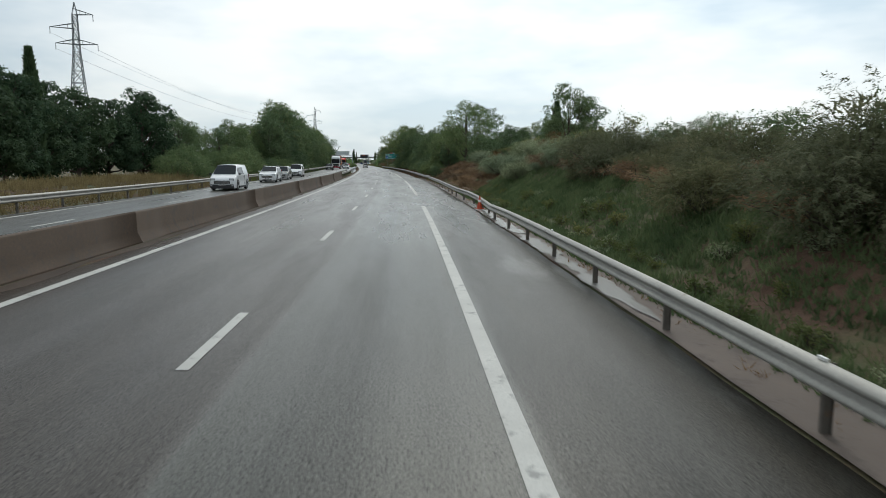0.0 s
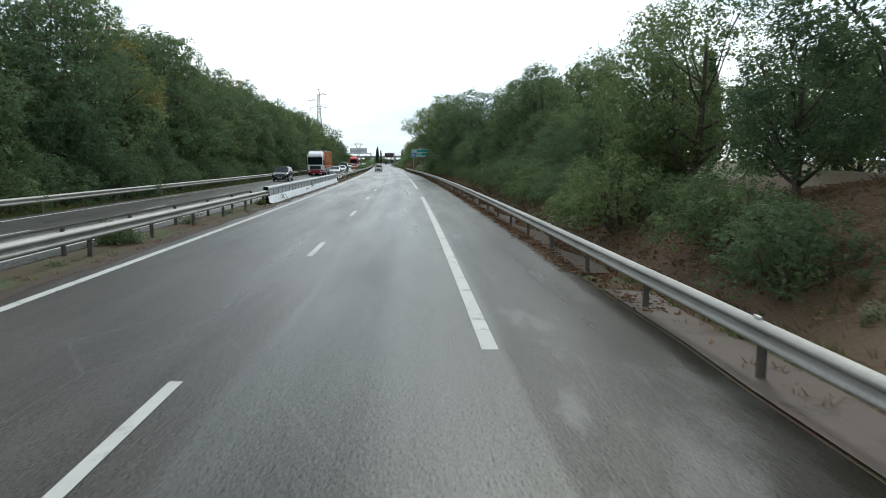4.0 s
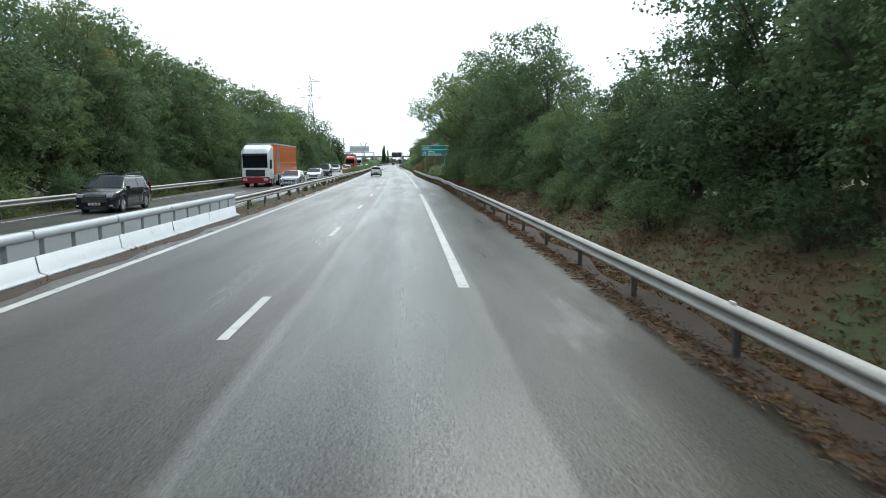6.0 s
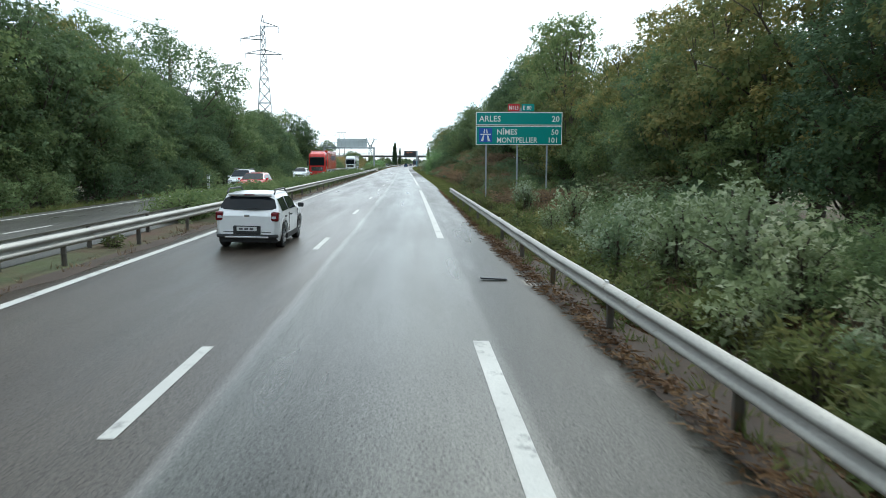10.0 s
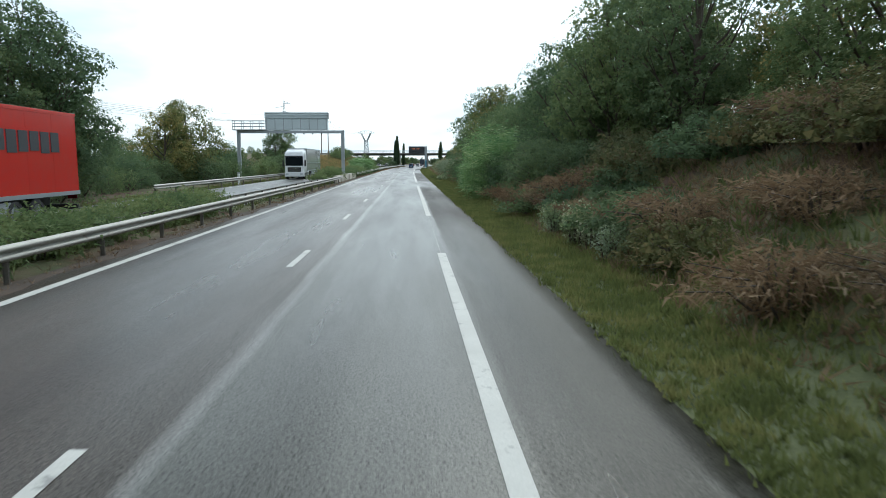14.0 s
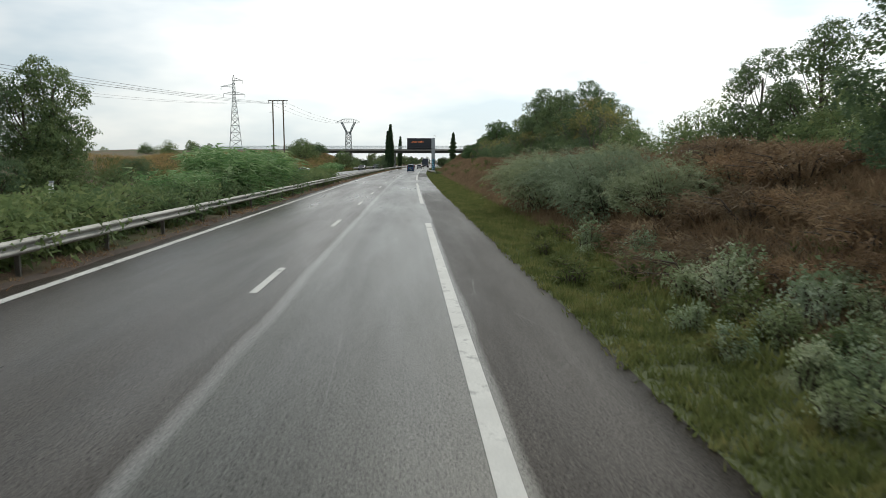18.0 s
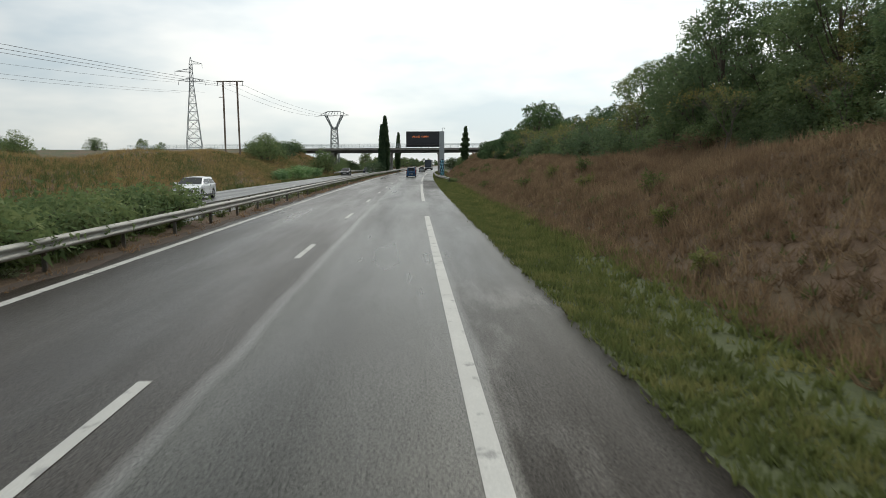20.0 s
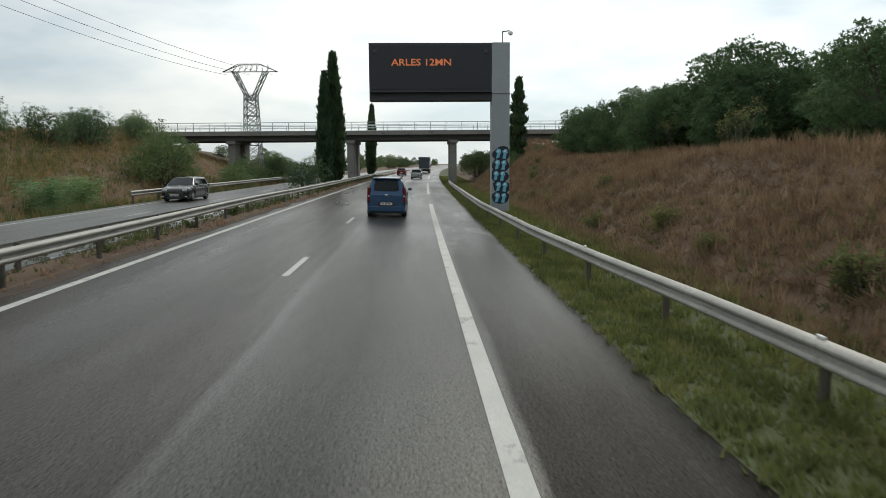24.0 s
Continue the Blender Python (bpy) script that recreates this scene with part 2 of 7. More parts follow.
M = {}
M["asphalt"] = asphalt_material("asphalt", (0.030, 0.0228, 0.0172), (0.037, 0.0365, 0.030), 0.67, 3.78, (0.40, 0.30, 0.26))
M["asphalt_far"] = asphalt_material("asphalt_opposite", (0.058, 0.055, 0.05), (0.062, 0.058, 0.053), -8.0)
M["paint"] = surface("road_paint", (0.52, 0.51, 0.475), 0.6, 0, 40, 0.9, 0.16, (0.22, 0.215, 0.205), 0.565, 0.3)
M["steel"] = surface("galvanised_steel", (0.40, 0.385, 0.35), 0.6, 0.3, 26, 0.9, 0.24, (0.20, 0.175, 0.14), 0.60, 0.12)
M["post_steel"] = surface("dull_steel", (0.17, 0.155, 0.135), 0.6, 0.5, 14, 1.2, 0.2, (0.20, 0.13, 0.08), 0.58, 0.1)
M["concrete"] = surface("brown_weathered_concrete", (0.11, 0.076, 0.053), 0.85, 0, 14, 0.5, 0.25, (0.075, 0.06, 0.05), 0.56, 0.3)
M["concrete_pale"] = surface("pale_concrete", (0.46, 0.42, 0.35), 0.85, 0, 14, 0.6, 0.16, (0.26, 0.22, 0.18), 0.6, 0.25)
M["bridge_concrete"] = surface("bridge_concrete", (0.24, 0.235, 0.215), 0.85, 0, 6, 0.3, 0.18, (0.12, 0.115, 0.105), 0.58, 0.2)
# bridge concrete again, darkened to paint in the shade below the deck
M["shaded_concrete"] = surface("shaded_concrete", (0.11, 0.11, 0.105), 0.85, 0, 8, 0.4, 0.2, None, 0.6, 0.2)
M["white_barrier"] = surface("white_painted_steel", (0.50, 0.52, 0.53), 0.45, 0.1, 10, 0.6, 0.1, (0.36, 0.35, 0.33), 0.62, 0.05)
M["soil"] = surface("red_brown_soil", (0.09, 0.05, 0.03), 0.95, 0, 9, 0.35, 0.35, (0.085, 0.055, 0.035), 0.52, 0.6)
M["litter"] = surface("dry_leaf_litter", (0.074, 0.050, 0.034), 0.95, 0, 16, 0.8, 0.4, (0.055, 0.040, 0.030), 0.5, 0.7)
M["gutter"] = surface("gutter_concrete", (0.145, 0.112, 0.092), 0.8, 0, 12, 0.5, 0.2, (0.09, 0.07, 0.058), 0.56, 0.3)
M["bark"] = surface("bark", (0.10, 0.08, 0.062), 0.95, 0, 18, 2.0, 0.35, None, 0.6, 0.7)
M["bark_pale"] = surface("pale_bark", (0.16, 0.14, 0.115), 0.95, 0, 18, 2.0, 0.3, None, 0.6, 0.5)
M["leaf_dark"] = leafy("dark_green_leaves", ((0.086, 0.13, 0.08), (0.128, 0.189, 0.097), (0.188, 0.244, 0.124)))
M["leaf_mid"] = leafy("green_leaves", ((0.098, 0.153, 0.074), (0.162, 0.226, 0.103), (0.239, 0.287, 0.137)))
M["leaf_autumn"] = leafy("yellowing_leaves", ((0.1, 0.13, 0.055), (0.197, 0.221, 0.091), (0.379, 0.304, 0.121)))
M["leaf_russet"] = leafy("russet_leaves", ((0.08, 0.05, 0.025), (0.16, 0.085, 0.04), (0.26, 0.12, 0.05)))
M["leaf_pine"] = leafy("pine_needles", ((0.055, 0.1, 0.051), (0.095, 0.161, 0.077), (0.152, 0.218, 0.103)), 0.4)
M["leaf_cypress"] = leafy("cypress_leaves", ((0.042, 0.075, 0.045), (0.069, 0.114, 0.063), (0.102, 0.15, 0.083)), 0.35)
M["leaf_grey"] = leafy("grey_green_leaves", ((0.158, 0.2, 0.118), (0.254, 0.304, 0.193), (0.386, 0.428, 0.29)))
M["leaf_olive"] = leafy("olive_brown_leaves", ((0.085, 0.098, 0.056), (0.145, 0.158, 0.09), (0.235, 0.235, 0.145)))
M["leaf_silver"] = leafy("silver_green_leaves", ((0.132, 0.18, 0.09), (0.252, 0.312, 0.18), (0.504, 0.552, 0.432)))
M["bramble"] = leafy("bramble_leaves", ((0.066, 0.084, 0.041), (0.126, 0.138, 0.066), (0.204, 0.162, 0.09)))
M["dead_stems"] = leafy("dead_brown_stems", ((0.144, 0.096, 0.06), (0.225, 0.156, 0.1), (0.338, 0.25, 0.163)), 0.38)
M["grass"] = leafy("green_grass", ((0.086, 0.11, 0.043), (0.141, 0.171, 0.064), (0.243, 0.237, 0.104)))
M["lush_grass"] = leafy("lush_grass", ((0.065, 0.106, 0.054), (0.114, 0.165, 0.081), (0.175, 0.216, 0.115)))
M["dry_grass"] = leafy("dry_grass", ((0.163, 0.106, 0.071), (0.27, 0.184, 0.12), (0.415, 0.302, 0.195)))
M["fallen_leaf"] = leafy("fallen_leaves", ((0.09, 0.05, 0.03), (0.16, 0.09, 0.05), (0.27, 0.17, 0.09)), 0.1)
M["straw"] = leafy("straw_grass", ((0.172, 0.129, 0.064), (0.276, 0.213, 0.106), (0.391, 0.316, 0.172)))
M["reed"] = leafy("giant_cane_leaves", ((0.09, 0.19, 0.075), (0.20, 0.33, 0.14), (0.46, 0.56, 0.34)))


# ---- ground, carriageways and markings ----
def part(name, bm, material, parent, label=""):
    """One mesh object from a bmesh, under a thing or a part."""
    me = bpy.data.meshes.new(name)
    bm.to_mesh(me)
    bm.free()
    me.materials.append(material)
    ob = new(name, me)
    ob.parent = parent
    return tagged(ob, label)


def mesh_from(name, verts, faces, material, smooth=False):
    """A mesh from arrays: all faces with the same number of corners."""
    verts, faces = np.asarray(verts, np.float32), np.asarray(faces, np.int32)
    me = bpy.data.meshes.new(name)
    k = faces.shape[1]
    me.vertices.add(len(verts))
    me.vertices.foreach_set("co", verts.ravel())
    me.loops.add(faces.size)
    me.loops.foreach_set("vertex_index", faces.ravel())
    me.polygons.add(len(faces))
    me.polygons.foreach_set("loop_start", np.arange(0, faces.size, k, dtype=np.int32))
    me.update(calc_edges=True)
    if smooth:
        me.polygons.foreach_set("use_smooth", np.ones(len(faces), bool))
    me.materials.append(material)
    return me


def under(name, me, parent, label=""):
    ob = new(name, me)
    ob.parent = parent
    return tagged(ob, label)


def sheet_faces(ns, ne):
    i, j = np.meshgrid(np.arange(ns - 1), np.arange(ne - 1), indexing="ij")
    a = (i * ne + j).ravel()
    return np.stack((a, a + 1, a + ne + 1, a + ne), 1)


def ramp_at(s, *pairs):
    xs, ys = zip(*pairs)
    return np.interp(s, xs, ys)


def pave_edge(s):
    """Right edge of the asphalt."""
    return ramp_at(s, (-400, 6.25), (104, 6.25), (122, 6.33), (214, 6.33), (228, 5.85), (246, 5.45), (258, 5.22), (275, 5.35), (310, 5.5), (3000, 5.5)) + 0.035 * np.sin(s * 0.9) * np.sin(s * 0.37)


def bank_height(s):
    return ramp_at(s, (-400, 2.0), (60, 2.2), (105, 2.4), (130, 1.5), (225, 1.3), (250, 0.2), (290, 0.3), (312, 2.6), (335, 3.2), (362, 3.0), (378, 1.2),
                   (430, 1.0), (445, 2.4), (500, 2.7), (585, 2.5), (625, 2.7), (655, 5.0), (690, 3.5), (730, 0.8), (3000, 0.5))


def left_rise(s):
    return ramp_at(s, (-400, 0.0), (430, 0.0), (470, 1.2), (520, 3.2), (600, 4.6), (650, 6.2), (690, 4.0), (760, 0.5), (3000, 0.0))


def own_z(e):
    return -FALL * e


def ground_z(s, e):
    """Height of the ground at s along and e across the road (arrays)."""
    s, e = np.broadcast_arrays(np.asarray(s, float), np.asarray(e, float))
    pe, b, lr = pave_edge(s), bank_height(s), left_rise(s)
    z = own_z(e)
    toe = ramp_at(s, (-400, 8.8), (100, 8.8), (125, 8.0), (280, 7.6), (310, 8.1), (400, 8.3), (440, 9.2), (3000, 9.2))
    right = own_z(pe) - 0.10 * np.clip((e - pe) / 0.9, 0, 1) + b * np.clip((e - toe) / (1.0 + 1.15 * b), 0, 1) ** 0.85
    right = right + np.clip(e - toe - 2, 0, 1) * 0.25 * (np.sin(s * 0.31 + e * 0.5) + np.sin(s * 0.13 - e * 0.83) * 0.7)
    right = right - np.clip((e - 60) / 200, 0, 1) * b
    z = np.where(e > pe, right, z)
    z = np.where(e < -4.4, 0.11 + 0.05 * np.clip((-e - 4.4) / 1.0, 0, 1), z)
    z = np.where(e < -5.9, 0.16, z)
    left = 0.13 - 0.35 * np.clip((-e - 13.6) / 2.5, 0, 1) + (lr + 0.3 * np.clip(lr, 0, 1) * (np.sin(s * 0.21 + e * 0.3) + np.sin(s * 0.09))) * np.clip((-e - 17) / 14, 0, 1) ** 0.8
    left = left + ramp_at(s, (-400, 1.0), (75, 1.0), (110, 0.3), (430, 0.25), (470, 0.0), (3000, 0.0)) * np.clip((-e - 14.4) / 3.0, 0, 1)
    left = left - lr * np.clip((-e - 90) / 200, 0, 1)
    z = np.where(e < -13.6, left, z)
    return z


def lay(name, ss, es, z_of, material, smooth=True, thick=0.0):
    """A sheet along the road; es may be a list of functions of s."""
    ss = np.asarray(ss, float)
    cols = np.stack([np.full_like(ss, v) if not callable(v) else v(ss) for v in es], 1)
    rows = np.repeat(ss[:, None], cols.shape[1], 1)
    x, y = road_xy(rows, cols)
    z = z_of(rows, cols)
    me = mesh_from(name, np.stack((x, y, z), -1).reshape(-1, 3), sheet_faces(*cols.shape), material, smooth)
    uv = me.uv_layers.new(name="road")
    co = np.stack((cols, rows), -1).reshape(-1, 2)
    idx = np.empty(len(me.loops), np.int32)
    me.loops.foreach_get("vertex_index", idx)
    uv.data.foreach_set("uv", co[idx].astype(np.float32).ravel())
    return new(name, me)


def ground_material():
    m, t, b = nodes_of("ground_cover")
    uv = t.nodes.new("ShaderNodeUVMap")
    uv.uv_map = "road"
    sep = t.nodes.new("ShaderNodeSeparateXYZ")
    t.links.new(uv.outputs[0], sep.inputs[0])
    e, s = sep.outputs["X"], sep.outputs["Y"]
    p = uv.outputs[0]
    n1, n2, n3 = noise_node(t, p, 0.25, 6.0, 0.65), noise_node(t, p, 3.0, 6.0, 0.7), noise_node(t, p, 16.0, 3.0, 0.7)
    green = blend(t, n2, (0.045, 0.055, 0.021), (0.10, 0.116, 0.042))
    soil = blend(t, n2, (0.055, 0.030, 0.018), (0.135, 0.074, 0.044))
    dry = blend(t, n2, (0.085, 0.054, 0.032), (0.175, 0.115, 0.068))
    # soil on the first banks, green verge, dry grass further on
    patch = remap(t, n1, 0.40, 0.60, 0, 1)
    c = blend(t, patch, soil, green)
    later = remap(t, s, 440, 500, 0, 1)
    c = blend(t, later, c, blend(t, remap(t, n1, 0.35, 0.65, 0, 0.6), dry, soil))
    # bare red-brown slope with straw on it
    slope = calc(t, "MULTIPLY", calc(t, "MULTIPLY", remap(t, s, 50, 60, 0, 1), remap(t, s, 112, 122, 1, 0)), remap(t, e, 7.2, 8.2, 0, 0.9))
    c = blend(t, slope, c, blend(t, remap(t, n1, 0.4, 0.6, 0, 1), (0.082, 0.044, 0.028), (0.13, 0.083, 0.05)))
    verge = calc(t, "MULTIPLY", remap(t, calc(t, "ADD", e, remap(t, n1, 0.3, 0.7, -0.8, 0.8)), 8.4, 9.4, 1, 0), calc(t, "MULTIPLY", remap(t, e, 4.8, 5.2, 0, 1), remap(t, s, 285, 310, 0, 1)))
    c = blend(t, verge, c, green)
    away = remap(t, calc(t, "ABSOLUTE", e, 0.0), 22, 40, 0, 1)
    c = blend(t, away, c, blend(t, patch, green, dry))
    c = blend(t, 1.0, c, remap(t, n3, 0.3, 0.7, 0.75, 1.25), "MULTIPLY")
    t.links.new(c, b.inputs["Base Color"])
    b.inputs["Roughness"].default_value = 0.95
    relief(t, b, n2, 0.7, 0.08)
    return m


E_NEAR = [-60, -50, -42, -36, -31, -27, -24, -21, -19, -17, -15.8, -14.5, -13.61, -13.6, -10, -6.2, -5.9, -5.4, -5, -4.6, -4.4, -4.0, -2, 0, 2, 4]
E_LIST = [-2500, -1400, -800, -450, -280, -180, -120, -85] + E_NEAR
pads = [lambda s, d=d: pave_edge(s) + d for d in (-0.25, 0.0, 0.5, 1.0, 1.6, 2.0, 2.8, 3.6, 4.5, 5.5, 6.5, 8, 10, 13, 17, 22, 28, 36, 48, 65, 90, 140, 220, 350, 600, 1100, 2500)]
S_GROUND = np.concatenate((np.arange(-400, -40, 20), np.arange(-40, 760, 2.0), np.arange(760, 1200, 10), np.arange(1200, 2600, 50)))
ground = lay("ground", S_GROUND, E_LIST + pads, lambda s, e: ground_z(s, e) - np.where((e > -4.3) & (e < pave_edge(s)), 0.06, 0) - np.where((e < -5.95) & (e > -13.55), 0.06, 0), ground_material())
tagged(ground, "uneven ground of grass, red-brown soil and dry banks", "ground", kind="structure")
S_ROAD = np.concatenate((np.arange(-300, -40, 10), np.arange(-40, 760, 2.0), np.arange(760, 1600, 10)))
road = lay("road", S_ROAD, [-4.55, -3.9, -2, 0, 1.5, 3, 4.5, lambda s: pave_edge(s) - 0.4, pave_edge, lambda s: pave_edge(s) + 0.12], lambda s, e: own_z(e) - 0.12 * (e > pave_edge(s) + 0.05), M["asphalt"])
tagged(road, "worn grey asphalt carriageway with a pale seam", "road", kind="structure")
road_far = lay("road_opposite", S_ROAD, [-13.6, -12.2, -9, -6.6, -5.85], lambda s, e: 0.16 + 0 * e, M["asphalt_far"])
tagged(road_far, "pale grey asphalt of the opposite carriageway", "road", kind="structure")
FAR_Z = 0.16


def stripes(name, e, width, spans, z_of, label, wear=0.0):
    """Painted line of many strokes, one sheet of the setting."""
    vs, fs = [], []
    for a, b in spans:
        n = max(2, int((b - a) / 1.5) + 1)
        ss = np.linspace(a, b, n)
        base = len(vs)
        for s in ss:
            for d in (-width / 2, width / 2):
                x, y = road_xy(s, e + d)
                vs.append((float(x), float(y), float(z_of(e + d)) + 0.006))
        fs += [(base + 2 * i, base + 2 * i + 1, base + 2 * i + 3, base + 2 * i + 2) for i in range(n - 1)]
    return tagged(new(name, mesh_from(name, vs, fs, M["paint"])), label, "road marking", kind="structure")


DASH = 10.22
stripes("lane_line", 0, 0.15, [(DASH + 13 * k, DASH + 13 * k + 3) for k in range(-18, 60)], own_z, "white dashed lane line on the asphalt")
stripes("edge_line_right", 3.58, 0.225, [(53.9 + 51.7 * k, 53.9 + 51.7 * k + 38.7) for k in range(-5, 18)], own_z, "broad white long-dashed line beside the hard shoulder")
stripes("setting_out_line", 3.56, 0.008, [(53.9 + 51.7 * k + 38.7, 53.9 + 51.7 * (k + 1)) for k in range(5, 7)], own_z, "thin white setting-out line in the gaps of the edge line")
stripes("edge_line_left", -3.83, 0.20, [(-300, 1500)], own_z, "continuous white line beside the median")
far_z = lambda e: FAR_Z
stripes("lane_line_opposite", -9.9, 0.15, [(13 * k, 13 * k + 3) for k in range(-18, 90)], far_z, "white dashed lane line of the opposite carriageway")
stripes("edge_line_opposite", -12.8, 0.2, [(-300, 1500)], far_z, "white outer line of the opposite carriageway")
stripes("inner_line_opposite", -6.6, 0.15, [(-300, 1500)], far_z, "white inner line of the opposite carriageway")


# ---- safety barriers ----
def box(bm, x0, x1, y0, y1, z0, z1, bevel=0.0):
    r = bmesh.ops.create_cube(bm, size=1, matrix=Matrix.LocRotScale(((x0 + x1) / 2, (y0 + y1) / 2, (z0 + z1) / 2), None, (abs(x1 - x0), abs(y1 - y0), abs(z1 - z0))))
    if bevel:
        es = list({e for v in r["verts"] for e in v.link_edges})
        bmesh.ops.bevel(bm, geom=es, offset=bevel, segments=2, affect="EDGES", profile=0.6)
    return r["verts"]


def rod(bm, a, b, r0, r1=None, n=8):
    """A tapered round bar from a to b."""
    a, b = Vector(a), Vector(b)
    d = b - a
    m = Matrix.Translation((a + b) / 2) @ d.to_track_quat("Z", "Y").to_matrix().to_4x4()
    return bmesh.ops.create_cone(bm, cap_ends=True, segments=n, radius1=r0, radius2=r0 if r1 is None else r1, depth=d.length, matrix=m)["verts"]


def empty(name, m, label, category, group=""):
    ob = new(name)
    ob.empty_display_size = 0.3
    ob.matrix_world = m
    return tagged(ob, label, category, group)


def sweep(name, ss, e_of, z_of, profile, material, closed=True):
    """A bar of constant section along the road; profile rows are (across, up)."""
    ss = np.asarray(ss, float)
    pr = np.asarray(profile, float)
    k = len(pr)
    e = e_of(ss)[:, None] + pr[None, :, 0]
    z = z_of(ss)[:, None] + pr[None, :, 1]
    x, y = road_xy(np.repeat(ss[:, None], k, 1), e)
    i, j = np.meshgrid(np.arange(len(ss) - 1), np.arange(k if closed else k - 1), indexing="ij")
    a, b = (i * k + j).ravel(), (i * k + (j + 1) % k).ravel()
    return mesh_from(name, np.stack((x, y, z), -1).reshape(-1, 3), np.stack((a, b, b + k, a + k), 1), material)


# W section, 0.31 m tall, open to the back; side = +1 faces right
def w_section(side):
    face = [(0.00, 0.0), (0.03, 0.014), (0.090, 0.048), (0.097, 0.085), (0.05, 0.122), (0.002, 0.140), (0.002, 0.170), (0.05, 0.188), (0.097, 0.225), (0.090, 0.262), (0.03, 0.296), (0.0, 0.31)]
    back = [(x - 0.012, z) for x, z in reversed(face)]
    return [(side * x, z) for x, z in face + back]


bm = bmesh.new()
for z in ((-0.5, 0.72),):
    box(bm, -0.05, 0.05, -0.003, 0.003, *z)
    box(bm, -0.05, -0.044, -0.03, 0.03, *z)
    box(bm, 0.044, 0.05, -0.03, 0.03, *z)
POST = bpy.data.meshes.new("rail_post")
bm.to_mesh(POST)
bm.free()
POST.materials.append(M["post_steel"])
bm = bmesh.new()
box(bm, -0.018, 0.018, -0.07, 0.07, 0.0, 0.03, 0.004)
REFLECTOR = bpy.data.meshes.new("delineator")
bm.to_mesh(REFLECTOR)
bm.free()
REFLECTOR.materials.append(surface("pale_plastic", (0.75, 0.75, 0.72), 0.5, 0, 20, 1, 0.08, None, 0.6, 0.0))


def guard_rail(name, s0, s1, e_of, side, label, z_of=None, gap=4.0, step=1.0, caps=0, droop=None):
    """A steel W-beam on posts, with the posts behind the beam."""
    thing = empty(name, at(s0, float(e_of(np.array(s0)))), label, "guard rail")
    inv = thing.matrix_world.inverted()
    gz = z_of or (lambda s: ground_z(s, e_of(s) - 0.1 * side))
    low = (lambda s: gz(s) + 0.44 + (droop(s) if droop else 0)) 
    ss = np.linspace(s0, s1, max(2, int((s1 - s0) / step)))
    me = sweep("beam", ss, e_of, low, w_section(side), M["steel"])
    ob = under("beam", me, thing)
    ob.matrix_parent_inverse = inv
    for i, s in enumerate(np.arange(s0 + 0.5, s1, gap)):
        e = float(e_of(np.array(s)))
        p = under("post", POST, thing)
        p.matrix_parent_inverse = inv
        p.matrix_basis = at(s, e - side * 0.07, float(gz(np.array(s))) + (float(droop(np.array(s))) if droop else 0), random.uniform(-3, 3))
        if caps and i % caps == 0:
            p = under("delineator", REFLECTOR, thing, "pale delineator on top of the beam")
            p.matrix_parent_inverse = inv
            p.matrix_basis = at(s, e, float(low(np.array(s))) + 0.31)
    return thing


def const(v):
    return lambda s: np.full_like(np.asarray(s, float), v)


def bent(s):
    """The right rail: pushed to and fro by old knocks, and drawn in where the shoulder narrows."""
    return ramp_at(np.asarray(s, float), (-60, 6.4), (20, 6.4), (33, 6.38), (38, 6.75), (42, 6.85), (46, 6.7), (51, 6.35), (62, 6.4), (70, 6.5), (90, 6.55), (93, 6.85), (96, 6.55), (150, 6.64), (185, 6.5), (197, 6.25), (206, 6.45),
                   (210, 6.75), (214, 6.4), (220, 6.55), (224, 6.15), (229, 5.85), (243, 5.62), (252, 5.5), (400, 5.45))


def sag(s):
    s = np.asarray(s, float)
    return 0.10 * np.exp(-((s - 93) / 2.5) ** 2) - 0.14 * np.exp(-((s - 38) / 6) ** 2) - 0.12 * np.exp(-((s - 212) / 5) ** 2)


guard_rail("guard_rail", -40, 287, bent, -1, "long galvanised steel guard rail beside the hard shoulder", droop=sag, caps=3)
guard_rail("guard_rail", 566, 640, lambda s: ramp_at(np.asarray(s, float), (560, 7.4), (573, 7.1), (577, 6.9), (581, 6.6), (588, 6.2), (600, 5.82), (700, 5.8)), -1, "weathered steel guard rail in the grass below the dry bank", caps=2)
MED_Z = lambda s: np.full_like(np.asarray(s, float), 0.12)
guard_rail("guard_rail", 97, 136, const(-5.0), 1, "galvanised steel guard rail of the median", MED_Z, gap=4.0)
guard_rail("guard_rail", 173, 408, lambda s: -5.05 + 0.45 * np.clip((s - 230) / 40, 0, 1), 1, "galvanised steel guard rail of the median", MED_Z, gap=4.0)
guard_rail("guard_rail", 432, 770, lambda s: -4.75 - 0.35 * np.exp(-((s - 600) / 12) ** 2), 1, "weathered steel guard rail of the median", MED_Z, gap=4.0)
for a, b in ((97, 134), (176, 408), (430, 640)):
    guard_rail("guard_rail", a, b, const(-5.75), -1, "steel guard rail facing the opposite carriageway", lambda s: np.full_like(np.asarray(s, float), 0.02 if a > 170 else 0.12), caps=0)
for a, b in ((-60, 262), (378, 450), (608, 720)):
    guard_rail("guard_rail", a, b, const(-13.75), 1, "steel guard rail along the far edge of the opposite carriageway", lambda s: np.full_like(np.asarray(s, float), 0.16))

# concrete median wall
WALL = [(0.24, 0.0), (0.20, 0.06), (0.09, 0.30), (0.075, 0.82), (0.055, 0.86), (-0.055, 0.86), (-0.075, 0.82), (-0.09, 0.30), (-0.20, 0.06), (-0.24, 0.0)]


